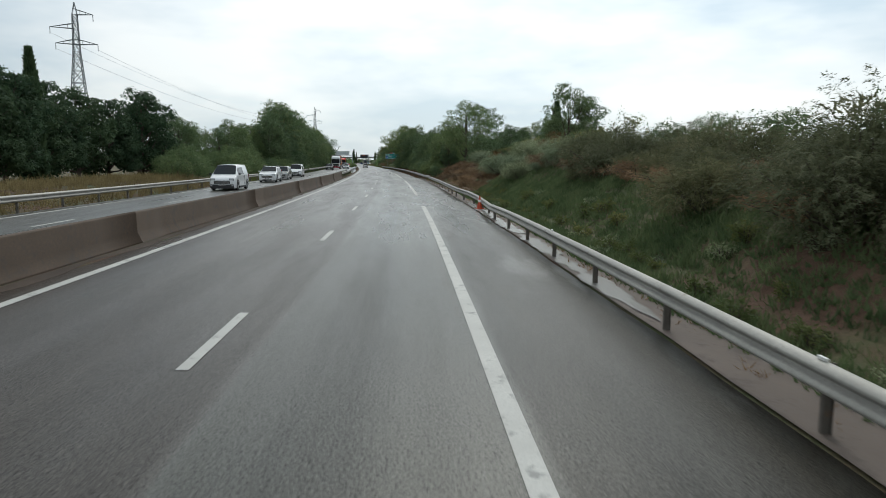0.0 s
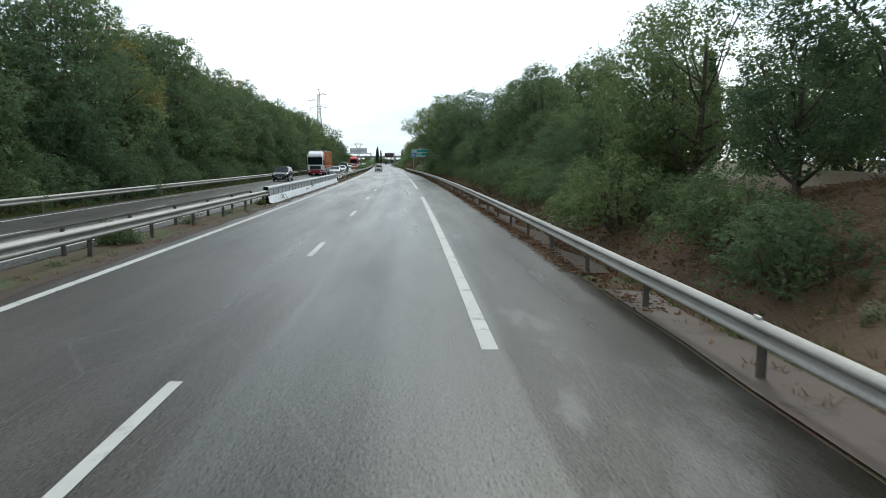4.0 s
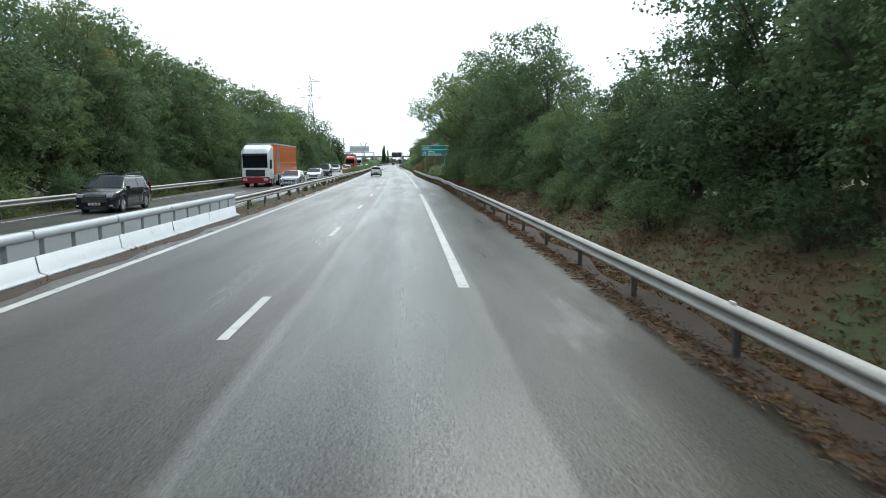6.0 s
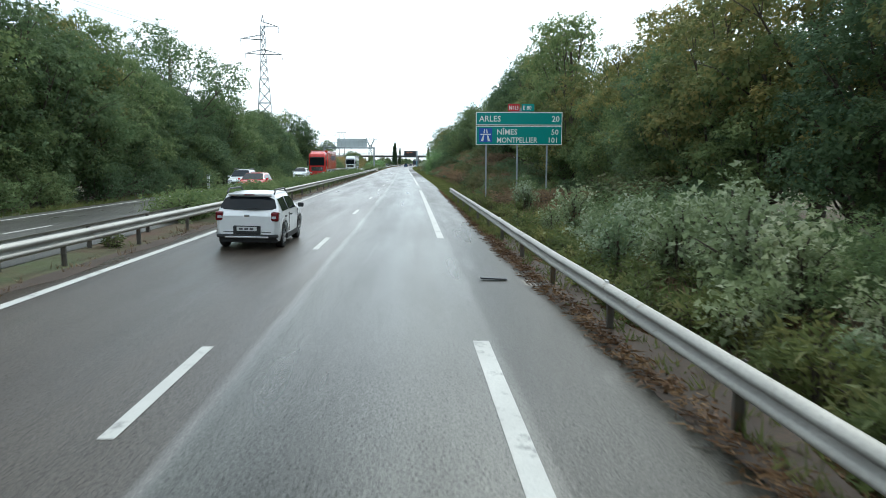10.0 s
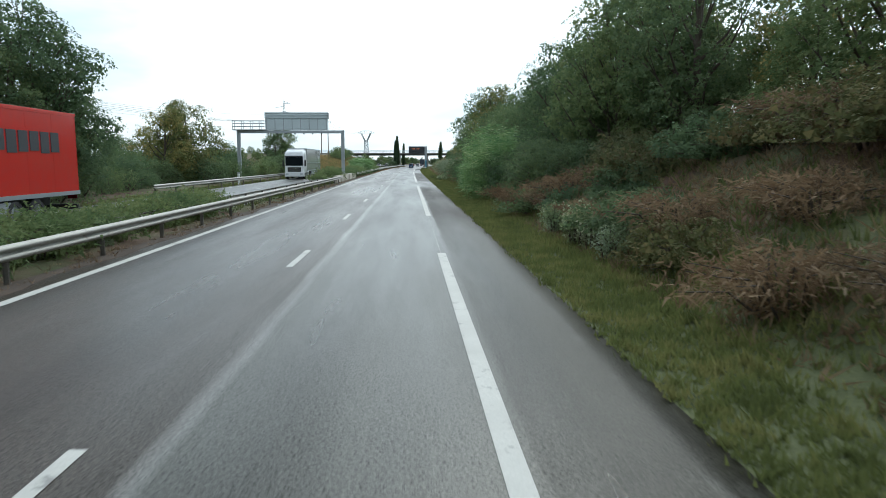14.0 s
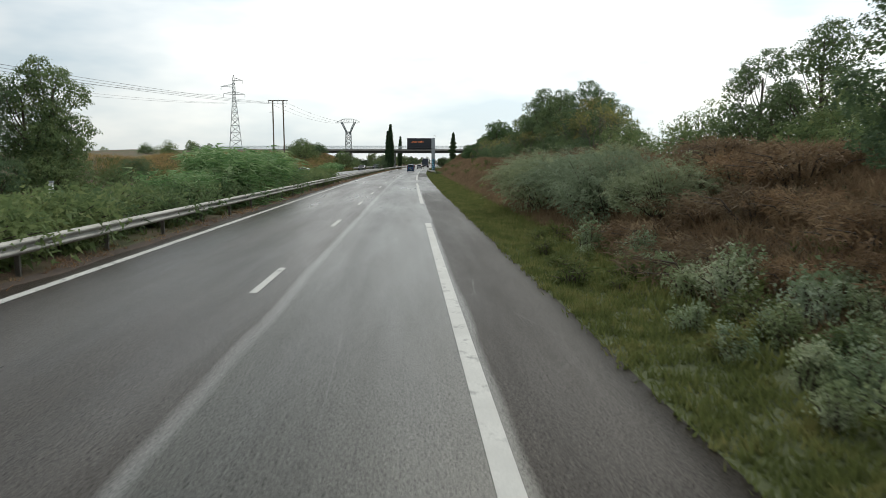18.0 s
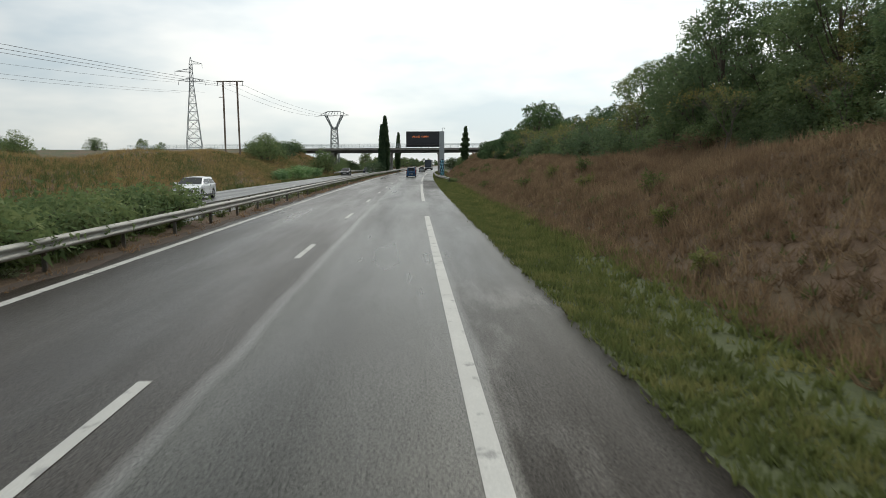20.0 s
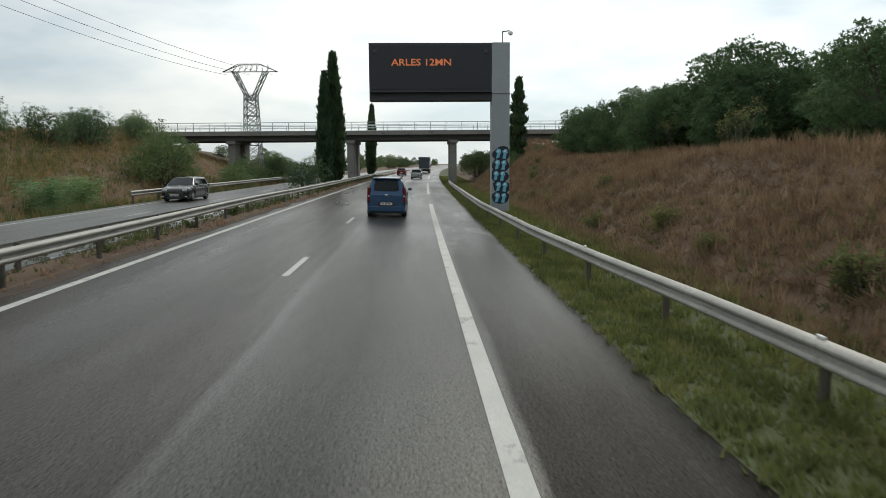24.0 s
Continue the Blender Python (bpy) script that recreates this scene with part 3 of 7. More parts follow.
def concrete_wall(s0, s1, e, sections, gap, material, label, profile=WALL, z=0.11):
    thing = empty("concrete_barrier", at(s0, e), label, "barrier")
    inv = thing.matrix_world.inverted()
    edges = np.linspace(s0, s1, sections + 1)
    for a, b in zip(edges[:-1], edges[1:]):
        ss = np.linspace(a, b - gap, max(2, int((b - a) / 2) + 1))
        me = sweep("wall_section", ss, const(e + random.uniform(-0.003, 0.003)), const(z), profile, material)
        bm = bmesh.new()
        bm.from_mesh(me)
        k = len(profile)
        bm.verts.ensure_lookup_table()
        bm.faces.new(bm.verts[:k])
        bm.faces.new(reversed(bm.verts[-k:]))
        bm.to_mesh(me)
        bm.free()
        under("wall_section", me, thing).matrix_parent_inverse = inv
    return thing


concrete_wall(-40, 99, -4.95, 9, 0.006, M["concrete"], "brown stained concrete median barrier with a slanted foot")
concrete_wall(407, 433, -5.05, 5, 0.015, M["concrete_pale"], "pale concrete barrier round the foot of the gantry", [(0.16, 0.0), (0.12, 0.1), (0.09, 0.72), (0.07, 0.76), (-0.3, 0.76), (-0.3, 0.0)])

# white steel barrier with upright slots
white = empty("steel_barrier", at(134, -5.0), "white painted steel median barrier, dented, with upright slots", "barrier")
inv = white.matrix_world.inverted()
for name, prof in (("lower_panel", [(0.32, 0.0), (0.30, 0.05), (0.17, 0.10), (0.12, 0.42), (0.09, 0.42), (0.14, 0.08), (0.26, 0.0)]), ("top_rail", [(0.12, 0.74), (0.135, 0.80), (0.12, 0.92), (-0.12, 0.92), (-0.135, 0.80), (-0.12, 0.74)]),
                   ("rear_panel", [(-0.32, 0.0), (-0.30, 0.05), (-0.17, 0.10), (-0.12, 0.42), (-0.09, 0.42), (-0.14, 0.08), (-0.26, 0.0)])):
    for a in np.arange(134, 174, 4.0):
        ob = under(name, sweep(name, np.linspace(a, a + 3.95, 4), const(-5.0), const(0.12), prof, M["white_barrier"]), white)
        ob.matrix_parent_inverse = inv
bm = bmesh.new()
box(bm, -0.11, 0.11, -0.56, 0.56, 0.40, 0.76, 0.01)
WEB = bpy.data.meshes.new("web_plate")
bm.to_mesh(WEB)
bm.free()
WEB.materials.append(M["white_barrier"])
for s in np.arange(135.0, 174, 1.33):
    if abs(s - 152.5) < 0.8:
        continue
    ob = under("web_plate", WEB, white)
    ob.matrix_parent_inverse, ob.matrix_basis = inv, at(s, -5.0, 0.12, 0)
bm = bmesh.new()
box(bm, -0.07, 0.09, -0.7, 0.7, 0.30, 0.70, 0.02)
bmesh.ops.subdivide_edges(bm, edges=bm.edges[:], cuts=3, use_grid_fill=True)
for v in bm.verts:
    v.co += Vector((0.16 * noise.noise(v.co * 3), 0.05 * noise.noise(v.co * 5 + Vector((3, 1, 2))), 0.08 * noise.noise(v.co * 4 + Vector((7, 0, 0)))))
ob = part("crumpled_plate", bm, M["white_barrier"], white, "crumpled grey-white plate")
ob.matrix_parent_inverse, ob.matrix_basis = inv, at(152.5, -4.93, 0.12)

# gutter slab and litter under the right rail
gut = lay("gutter_slab", np.arange(-40, 112, 2.0), [lambda s: pave_edge(s) + 0.03, lambda s: pave_edge(s) + 0.45 + 0.04 * np.sin(s * 1.7), lambda s: pave_edge(s) + 1.05 + 0.1 * np.sin(s * 0.8)],
          lambda s, e: ground_z(s, e) + 0.035, M["gutter"])
tagged(gut, "red-brown stained concrete gutter with puddles", "gutter", kind="structure")
lit = lay("leaf_litter", np.arange(112, 300, 0.5), [lambda s: pave_edge(s) - 0.13 + 0.06 * np.sin(s * 1.3) + 0.07 * np.sin(s * 3.7 + 1) * np.sin(s * 0.41), lambda s: pave_edge(s) + 0.25, lambda s: pave_edge(s) + 0.7 + 0.2 * np.sin(s * 0.9)],
          lambda s, e: np.maximum(ground_z(s, e), own_z(e)) + np.where(e < pave_edge(s) + 0.1, 0.004, 0.02), M["litter"])
tagged(lit, "dry brown leaf litter along the asphalt edge", "leaf litter", kind="stuff")
lit = lay("median_soil", np.arange(-60, 760, 1.5), [-5.55, -5.0, -4.55, lambda s: -4.28 - 0.12 * (s < 98) + 0.10 * np.sin(s * 1.3) + 0.06 * np.sin(s * 3.1)], lambda s, e: np.where(e > -4.5, own_z(e) + 0.003, 0.125), M["litter"])
tagged(lit, "dry soil and dead weeds along the median", "soil", kind="stuff")
def pool(s, side):
    """Edge of the standing water, drawn in to nothing between the puddles."""
    wet = np.clip(0.8 + 0.4 * np.sin(s * 0.9) + 0.3 * np.sin(s * 2.3 + 1) + 0.25 * np.sin(s * 5.9), 0, 1) * np.clip((s - 13) / 3, 0, 1) * np.clip((46 - s) / 5, 0, 1)
    wet = np.maximum(wet, np.clip(3 * np.cos((s - 66) * 0.26) - 2.2, 0, 0.7) * (s > 50))
    return pave_edge(s) + (0.34 + side * (0.04 + 0.29 * wet) + 0.03 * np.sin(s * 4.1 + side)) * np.where(wet > 0.02, 1, 0) + np.where(wet > 0.02, 0, 0.3)


pm, pt_, pb = nodes_of("puddle_water")
# the pale base colour stands in for sky glare on the water
pb.inputs["Base Color"].default_value, pb.inputs["Roughness"].default_value = (0.26, 0.245, 0.225, 1), 0.26
pb.inputs["Specular IOR Level"].default_value = 1.0
water = lay("puddles", np.arange(12, 96, 0.25), [lambda s: pool(s, -1), lambda s: pool(s, 1)], lambda s, e: ground_z(s, e) + 0.045 + 0.03 * (e - pave_edge(s)), pm)
tagged(water, "shallow puddles in the gutter under the guard rail", "puddle", kind="stuff")


# ---- plants ----
def blades(centres, axis, length, width, rng, droop=0.0, quads=False, facing=None):
    """Leaves as bent blades at the centres, each along its own axis; facing turns the blades' faces that way."""
    n = len(centres)
    if facing is not None:
        facing = facing / (np.linalg.norm(facing, axis=1, keepdims=True) + 1e-9)
        axis = axis - 0.85 * facing * np.sum(axis * facing, 1, keepdims=True)
    axis = axis / (np.linalg.norm(axis, axis=1, keepdims=True) + 1e-9)
    side = np.cross(axis, rng.normal(size=(n, 3)) if facing is None else facing)
    side /= np.linalg.norm(side, axis=1, keepdims=True) + 1e-9
    L, W = length[:, None], width[:, None]
    tip = centres + axis * L
    tip[:, 2] -= droop * length
    mid = centres + axis * L * 0.5
    if quads:
        v = np.stack((centres, mid + side * W * 0.5, tip, mid - side * W * 0.5), 1).reshape(-1, 3)
        return v, np.arange(4 * n).reshape(n, 4)
    foot = centres + axis * L * 0.15
    v = np.stack((foot + side * W * 0.62, foot - side * W * 0.62, tip), 1).reshape(-1, 3)
    return v, np.arange(3 * n).reshape(n, 3)


def tube(points, radii, sides=6):
    """A tapered tube through the points."""
    points = np.asarray(points, float)
    k = len(points)
    d = np.gradient(points, axis=0)
    d /= np.linalg.norm(d, axis=1, keepdims=True) + 1e-9
    ref = np.where(np.abs(d[:, 2:3]) > 0.9, np.array([[1.0, 0, 0]]), np.array([[0, 0, 1.0]]))
    u = np.cross(d, ref)
    u /= np.linalg.norm(u, axis=1, keepdims=True) + 1e-9
    w = np.cross(d, u)
    a = np.linspace(0, 2 * np.pi, sides, endpoint=False)
    ring = points[:, None] + np.asarray(radii)[:, None, None] * (u[:, None] * np.cos(a)[None, :, None] + w[:, None] * np.sin(a)[None, :, None])
    i, j = np.meshgrid(np.arange(k - 1), np.arange(sides), indexing="ij")
    p, q = (i * sides + j).ravel(), (i * sides + (j + 1) % sides).ravel()
    return ring.reshape(-1, 3), np.stack((p, q, q + sides, p + sides), 1)


def merge(chunks):
    vs, fs, base = [], [], 0
    for v, f in chunks:
        vs.append(v)
        fs.append(f + base)
        base += len(v)
    return np.concatenate(vs), np.concatenate(fs)


def crown_points(rng, lobes, n):
    """Points in the shells of several overlapping lobes (centre, radii)."""
    lobes = np.asarray(lobes, float)
    vol = lobes[:, 3] * lobes[:, 4] * lobes[:, 5]
    pick = rng.choice(len(lobes), n, p=vol / vol.sum())
    d = rng.normal(size=(n, 3))
    d /= np.linalg.norm(d, axis=1, keepdims=True)
    r = rng.uniform(0.25, 1.0, (n, 1)) ** 0.45
    return lobes[pick, :3] + d * r * lobes[pick, 3:], d


def unit(v):
    return v / (np.linalg.norm(v, axis=1, keepdims=True) + 1e-9)


def tufts(rng, lobes, count, per, size, leaf, slim=0.7, droop=0.12, low=-0.45, up=0.55):
    """Leaves in tufts over the lobes of a crown: each tuft is a small dome whose leaves face out and up, with gaps between the tufts."""
    lobes = np.asarray(lobes, float)
    area = (lobes[:, 3] * lobes[:, 4] + lobes[:, 3] * lobes[:, 5]) + 1e-6
    pick = rng.choice(len(lobes), count, p=area / area.sum())
    d = unit(rng.normal(size=(count, 3)))
    d[:, 2] = np.where(d[:, 2] < low, -d[:, 2], d[:, 2])
    c = lobes[pick, :3] + d * rng.uniform(0.62, 1.06, (count, 1)) * lobes[pick, 3:]
    r = size * rng.uniform(0.55, 1.35, count)
    D, C, R = np.repeat(d, per, 0), np.repeat(c, per, 0), np.repeat(r, per)[:, None]
    n = count * per
    k = unit(rng.normal(size=(n, 3)) + D * 0.7 + np.array((0, 0, 0.25)))
    p = C + k * R * rng.uniform(0.35, 1.0, (n, 1)) * np.array((1.0, 1.0, 0.72))
    face = k * 0.6 + D * 0.45 + np.array((0, 0, up)) + rng.normal(size=(n, 3)) * 0.38
    ax = k + rng.normal(size=(n, 3)) * 0.6
    ln = leaf * rng.uniform(0.55, 1.35, n)
    return blades(p, ax, ln, ln * slim * rng.uniform(0.7, 1.2, n), rng, droop, facing=face)


def broadleaf(name, seed, h, r, base, leaf_mat, leaves=5200, leaf=0.26, lobes_n=11, spread=0.45, slim=1.0, label="", category="tree", limbs=True, droop=0.15, tuft=0.42):
    """A broadleaved tree: tapered trunk, limbs out to the lobes of the crown, and leaves in tufts with gaps."""
    rng = np.random.default_rng(seed)
    thing = empty(name, Matrix(), label, category)
    lobes = []
    ch = h - base
    turn = rng.uniform(0, 6.28)
    for i in range(lobes_n):
        q = (i + 0.5) / lobes_n
        a = turn + i * 2.4 + rng.uniform(-0.4, 0.4)
        z = base + ch * (0.08 + 0.80 * q)
        ring = r * spread * 1.3 * math.sin(math.pi * min(0.97, 0.22 + 0.70 * q)) * rng.uniform(0.65, 1.15)
        k = r * rng.uniform(0.32, 0.50) * (1.0 - 0.30 * q)
        lobes.append((ring * math.cos(a), ring * math.sin(a), z, k * slim, k * slim, k * rng.uniform(0.62, 0.9)))
    per = 26
    shell = tufts(rng, lobes, leaves // per, per, tuft * (r / 4.5) ** 0.5, leaf, droop=droop)
    # leaf sprays deep inside close the crown
    core = np.array(lobes)
    core[:, 3:] *= 0.82
    c, d = crown_points(rng, core, 4200)
    ln = leaf * rng.uniform(1.2, 1.9, 4200)
    inner = blades(c, d * 0.3 + rng.normal(size=c.shape), ln, ln * 0.8, rng)
    crown = mesh_from("crown", *merge([shell, inner]), leaf_mat)
    chunks = []
    top = np.array((rng.normal() * 0.2, rng.normal() * 0.2, base + ch * 0.72))
    bend = rng.normal(size=2) * 0.15
    pts = np.array([(bend[0] * math.sin(q * 3), bend[1] * math.sin(q * 3), 0) + q * top for q in np.linspace(0, 1, 7)])
    pts[0, 2] = -0.6
    r0 = 0.020 * h + 0.03
    chunks.append(tube(pts, np.linspace(r0, r0 * 0.25, 7), 8))
    if limbs:
        for lb in lobes:
            q = np.clip((lb[2] - 0.25 * ch) / top[2], 0.15, 0.95) * rng.uniform(0.7, 0.95)
            a = np.array([np.interp(q, np.linspace(0, 1, 7), pts[:, i]) for i in range(3)])
            b = np.array(lb[:3])
            m = (a + b) / 2 + np.array((0, 0, -0.12 * np.linalg.norm(b - a)))
            chunks.append(tube([a, m, b], [r0 * 0.45 * (1 - q) + 0.03, r0 * 0.3 * (1 - q) + 0.02, 0.012], 5))
            # boughs from the limb's end out to the lobe's rim
            for _ in range(3):
                d = rng.normal(size=3)
                d[2] = abs(d[2]) * 0.6
                e = b + d / np.linalg.norm(d) * np.array(lb[3:]) * 0.95
                chunks.append(tube([m * 0.4 + b * 0.6, (b + e) / 2 + rng.normal(size=3) * 0.08, e], [0.028, 0.018, 0.006], 4))
    trunk = mesh_from("trunk", *merge(chunks), M["bark"], True)
    under("trunk", trunk, thing)
    under("crown", crown, thing)
    return thing


def thicket(name, seed, h, r, leaf_mat, leaves=7000, leaf=0.1, label="", category="shrub", tuft=0.30, heads=9, slim=0.6):
    """A dense bush of several heads that reach to the ground, leafy in tufts, with bare stems between."""
    rng = np.random.default_rng(seed)
    thing = empty(name, Matrix(), label, category)
    lobes, chunks = [], []
    for i in range(heads):
        a, q = i * 2.4 + rng.uniform(-0.5, 0.5), math.sqrt((i + 0.3) / heads)
        k = r * rng.uniform(0.30, 0.46)
        top = h * (1 - 0.42 * q * q) * rng.uniform(0.85, 1.05)
        kz = max(0.25 * h, k * rng.uniform(0.7, 1.0))
        x, y = (r - 0.7 * k) * q * math.cos(a), (r - 0.7 * k) * q * math.sin(a)
        lobes.append((x, y, top - kz, k, k, kz))
        lobes.append((x * 1.08, y * 1.08, (top - kz) * 0.45, k * 0.95, k * 0.95, (top - kz) * 0.5 + 0.1))
        for _ in range(3):
            e = np.array((x, y, top - kz)) + rng.normal(size=3) * np.array((k, k, kz)) * 0.5
            chunks.append(tube([(0.1 * x, 0.1 * y, -0.3), (0.6 * x, 0.6 * y, e[2] * 0.6), e], [0.022 * h ** 0.5, 0.015 * h ** 0.5, 0.005], 4))
    tagged(under("branchwork", mesh_from("branchwork", *merge(chunks), M["bark"], True), thing), kind="stuff")
    per = 22
    v, f = tufts(rng, lobes, leaves // per, per, tuft, leaf, slim)
    core = np.array(lobes)
    core[:, 3:] *= 0.68
    c, d = crown_points(rng, core, 900)
    ln = leaf * rng.uniform(1.4, 2.2, 900)
    v, f = merge([(v, f), blades(c, d * 0.3 + rng.normal(size=c.shape), ln, ln * 0.8, rng)])
    v[:, 2] = np.maximum(v[:, 2], -0.05)
    under("foliage", mesh_from("foliage", v, f, leaf_mat), thing)
    return thing


def plumed(name, seed, h, r, leaf_mat, label, plumes=380, combed=(0.0, 0.0)):
    """A feathery bush: long soft plumes that rise out of a dome and arch over, each with fine leaves along it."""
    rng = np.random.default_rng(seed)
    thing = empty(name, Matrix(), label, "shrub")
    heads = [(0, 0, h * 0.42, r * 0.62, r * 0.62, h * 0.5)]
    for i in range(7):
        a, k = i * 0.9 + rng.uniform(-0.3, 0.3), rng.uniform(0.34, 0.5)
        heads.append((r * 0.52 * math.cos(a), r * 0.52 * math.sin(a), h * rng.uniform(0.2, 0.42), r * k, r * k, h * rng.uniform(0.32, 0.48)))
    heads = np.array(heads)
    pick = rng.choice(len(heads), plumes)
    d = unit(rng.normal(size=(plumes, 3)))
    d[:, 2] = np.where(d[:, 2] < -0.25, -d[:, 2], d[:, 2])
    foot = heads[pick, :3] + d * heads[pick, 3:] * rng.uniform(0.55, 0.95, (plumes, 1))
    aim = unit(d * 0.8 + np.array((combed[0], combed[1], 0.55)) + rng.normal(size=d.shape) * 0.22)
    length = rng.uniform(0.45, 1.05, plumes) * (h / 2.6)
    per = 46
    q = np.tile(np.linspace(0.04, 1.0, per), plumes)[:, None]
    A, L, F = np.repeat(aim, per, 0), np.repeat(length, per)[:, None], np.repeat(foot, per, 0)
    p = F + A * L * q + np.array((combed[0] * 0.35, combed[1] * 0.35, -0.55)) * L * q * q
    n = len(p)
    p = p + rng.normal(size=(n, 3)) * 0.035 * (1.15 - q)
    ax = A + np.array((0, 0, -0.9)) * q + rng.normal(size=(n, 3)) * 0.42
    ln = rng.uniform(0.06, 0.13, n)
    face = np.repeat(d, per, 0) * 0.5 + np.array((0, 0, 0.7)) + rng.normal(size=(n, 3)) * 0.35
    p[:, 2] = np.maximum(p[:, 2], 0.02)
    core = heads.copy()
    core[:, 3:] *= 0.8
    c, e = crown_points(rng, core, 4600)
    c[:, 2] = np.maximum(c[:, 2], 0.0)
    ll = rng.uniform(0.13, 0.24, 4600)
    fine = merge([blades(p, ax, ln, ln * 0.2, rng, 0.15, facing=face), blades(c, e + rng.normal(size=c.shape) * 0.5, ll, ll * 0.26, rng)])
    stems = [tube([(0.1 * x, 0.1 * y, -0.3), (0.7 * x, 0.7 * y, z * 0.6), (x, y, z)], [0.03, 0.02, 0.006], 4) for x, y, z in foot[:46]]
    tagged(under("branchwork", mesh_from("branchwork", *merge(stems), M["bark"], True), thing), kind="stuff")
    under("foliage", mesh_from("foliage", *fine, leaf_mat), thing)
    return thing


def shrub(name, seed, h, r, leaf_mat, leaves=2600, leaf=0.2, wild=0.5, label="", category="shrub", stems=14, slender=0.5, droop=0.2, dome=False):
    """A bush of many stems from one root, with leaves along and between them."""
    rng = np.random.default_rng(seed)
    thing = empty(name, Matrix(), label, category)
    chunks, pts, axs = [], [], []
    per = leaves // stems
    for i in range(stems):
        a = 2 * np.pi * (i + rng.uniform(-0.4, 0.4)) / stems
        out = r * rng.uniform(0.25, 1.0)
        up = h * (1 - 0.45 * (out / r) ** 2) * rng.uniform(0.75, 1.05)
        p0 = np.array((0.15 * math.cos(a) * r, 0.15 * math.sin(a) * r, -0.3))
        p1 = np.array((0.55 * out * math.cos(a), 0.55 * out * math.sin(a), up * 0.65))
        p2 = np.array((out * math.cos(a), out * math.sin(a), up * (0.8 if wild > 0.4 else 0.95)))
        chunks.append(tube([p0, p1, p2], [0.03 * h ** 0.5, 0.018 * h ** 0.5, 0.006], 4))
        q = rng.uniform(0.12, 1.05, per)[:, None]
        line = (1 - q) ** 2 * p0 + 2 * q * (1 - q) * p1 * np.array((1, 1, 1.25)) + q ** 2 * p2
        pts.append(line + np.clip(rng.normal(size=(per, 3)), -1.6, 1.6) * np.array((0.17 * r, 0.17 * r, 0.13 * h)) * (0.55 if slender < 0.2 else 1.0) * (0.4 + 0.6 * q))
        d = (p2 - p1) / np.linalg.norm(p2 - p1)
        axs.append(d * (0.9 if slender < 0.3 else 0.3) + rng.normal(size=(per, 3)) * wild)
    pts, axs = np.concatenate(pts), np.concatenate(axs)
    pts[:, 2] = np.maximum(pts[:, 2], 0.02)
    n = len(pts)
    ln = leaf * rng.uniform(0.6, 1.4, n)
    tagged(under("branchwork", mesh_from("branchwork", *merge(chunks), M["bark"], True), thing), kind="stuff")
    chunks = [blades(pts, axs, ln, ln * slender * rng.uniform(0.7, 1.3, n), rng, droop)]
    if slender > 0.4 and h > 1.0 and r > 1.0:
        k = 800
        c = rng.normal(size=(k, 3)) * np.array((0.36 * r, 0.36 * r, 0.2 * h)) + np.array((0, 0, 0.42 * h))
        c[:, 2] = np.maximum(c[:, 2], 0.1)
        ln = leaf * rng.uniform(0.8, 1.2, k)
        chunks.append(blades(c, rng.normal(size=(k, 3)), ln, ln * 0.8, rng))
    under("foliage", mesh_from("foliage", *merge(chunks), leaf_mat), thing)
    return thing


def cypress(name, seed, h, r, label, tiers=0):
    rng = np.random.default_rng(seed)
    thing = empty(name, Matrix(), label, "tree")
    n = 7200
    q = rng.uniform(0, 1, n) ** 0.8
    rad = r * np.minimum(1, (1 - q) * 1.9) ** 0.75 * np.minimum(1, 0.45 + q * 4) * rng.uniform(0.35, 1.0, n) ** 0.4
    a = rng.uniform(0, 2 * np.pi, n)
    rad *= (1 + 0.16 * np.sin(a * 3 + q * 14) + 0.1 * np.sin(a * 5 - q * 23)) * rng.uniform(0.8, 1.2, n)
    if tiers:
        rad *= 0.45 + 0.75 * np.abs(np.sin(q * tiers)) ** 1.5
    pts = np.stack((rad * np.cos(a), rad * np.sin(a), 0.3 + q * h * 0.97), 1)
    ax = np.stack((np.cos(a) * 0.35, np.sin(a) * 0.35, np.ones(n)), 1) + rng.normal(size=(n, 3)) * 0.25
    ln = rng.uniform(0.25, 0.6, n)
    under("trunk", mesh_from("trunk", *tube([(0, 0, -0.5), (0, 0, h * 0.5), (0, 0, h * 0.9)], [0.2, 0.12, 0.02], 8), M["bark"], True), thing)
    under("crown", mesh_from("crown", *blades(pts, ax, ln, ln * 0.4, rng), M["leaf_cypress"]), thing)
    return thing


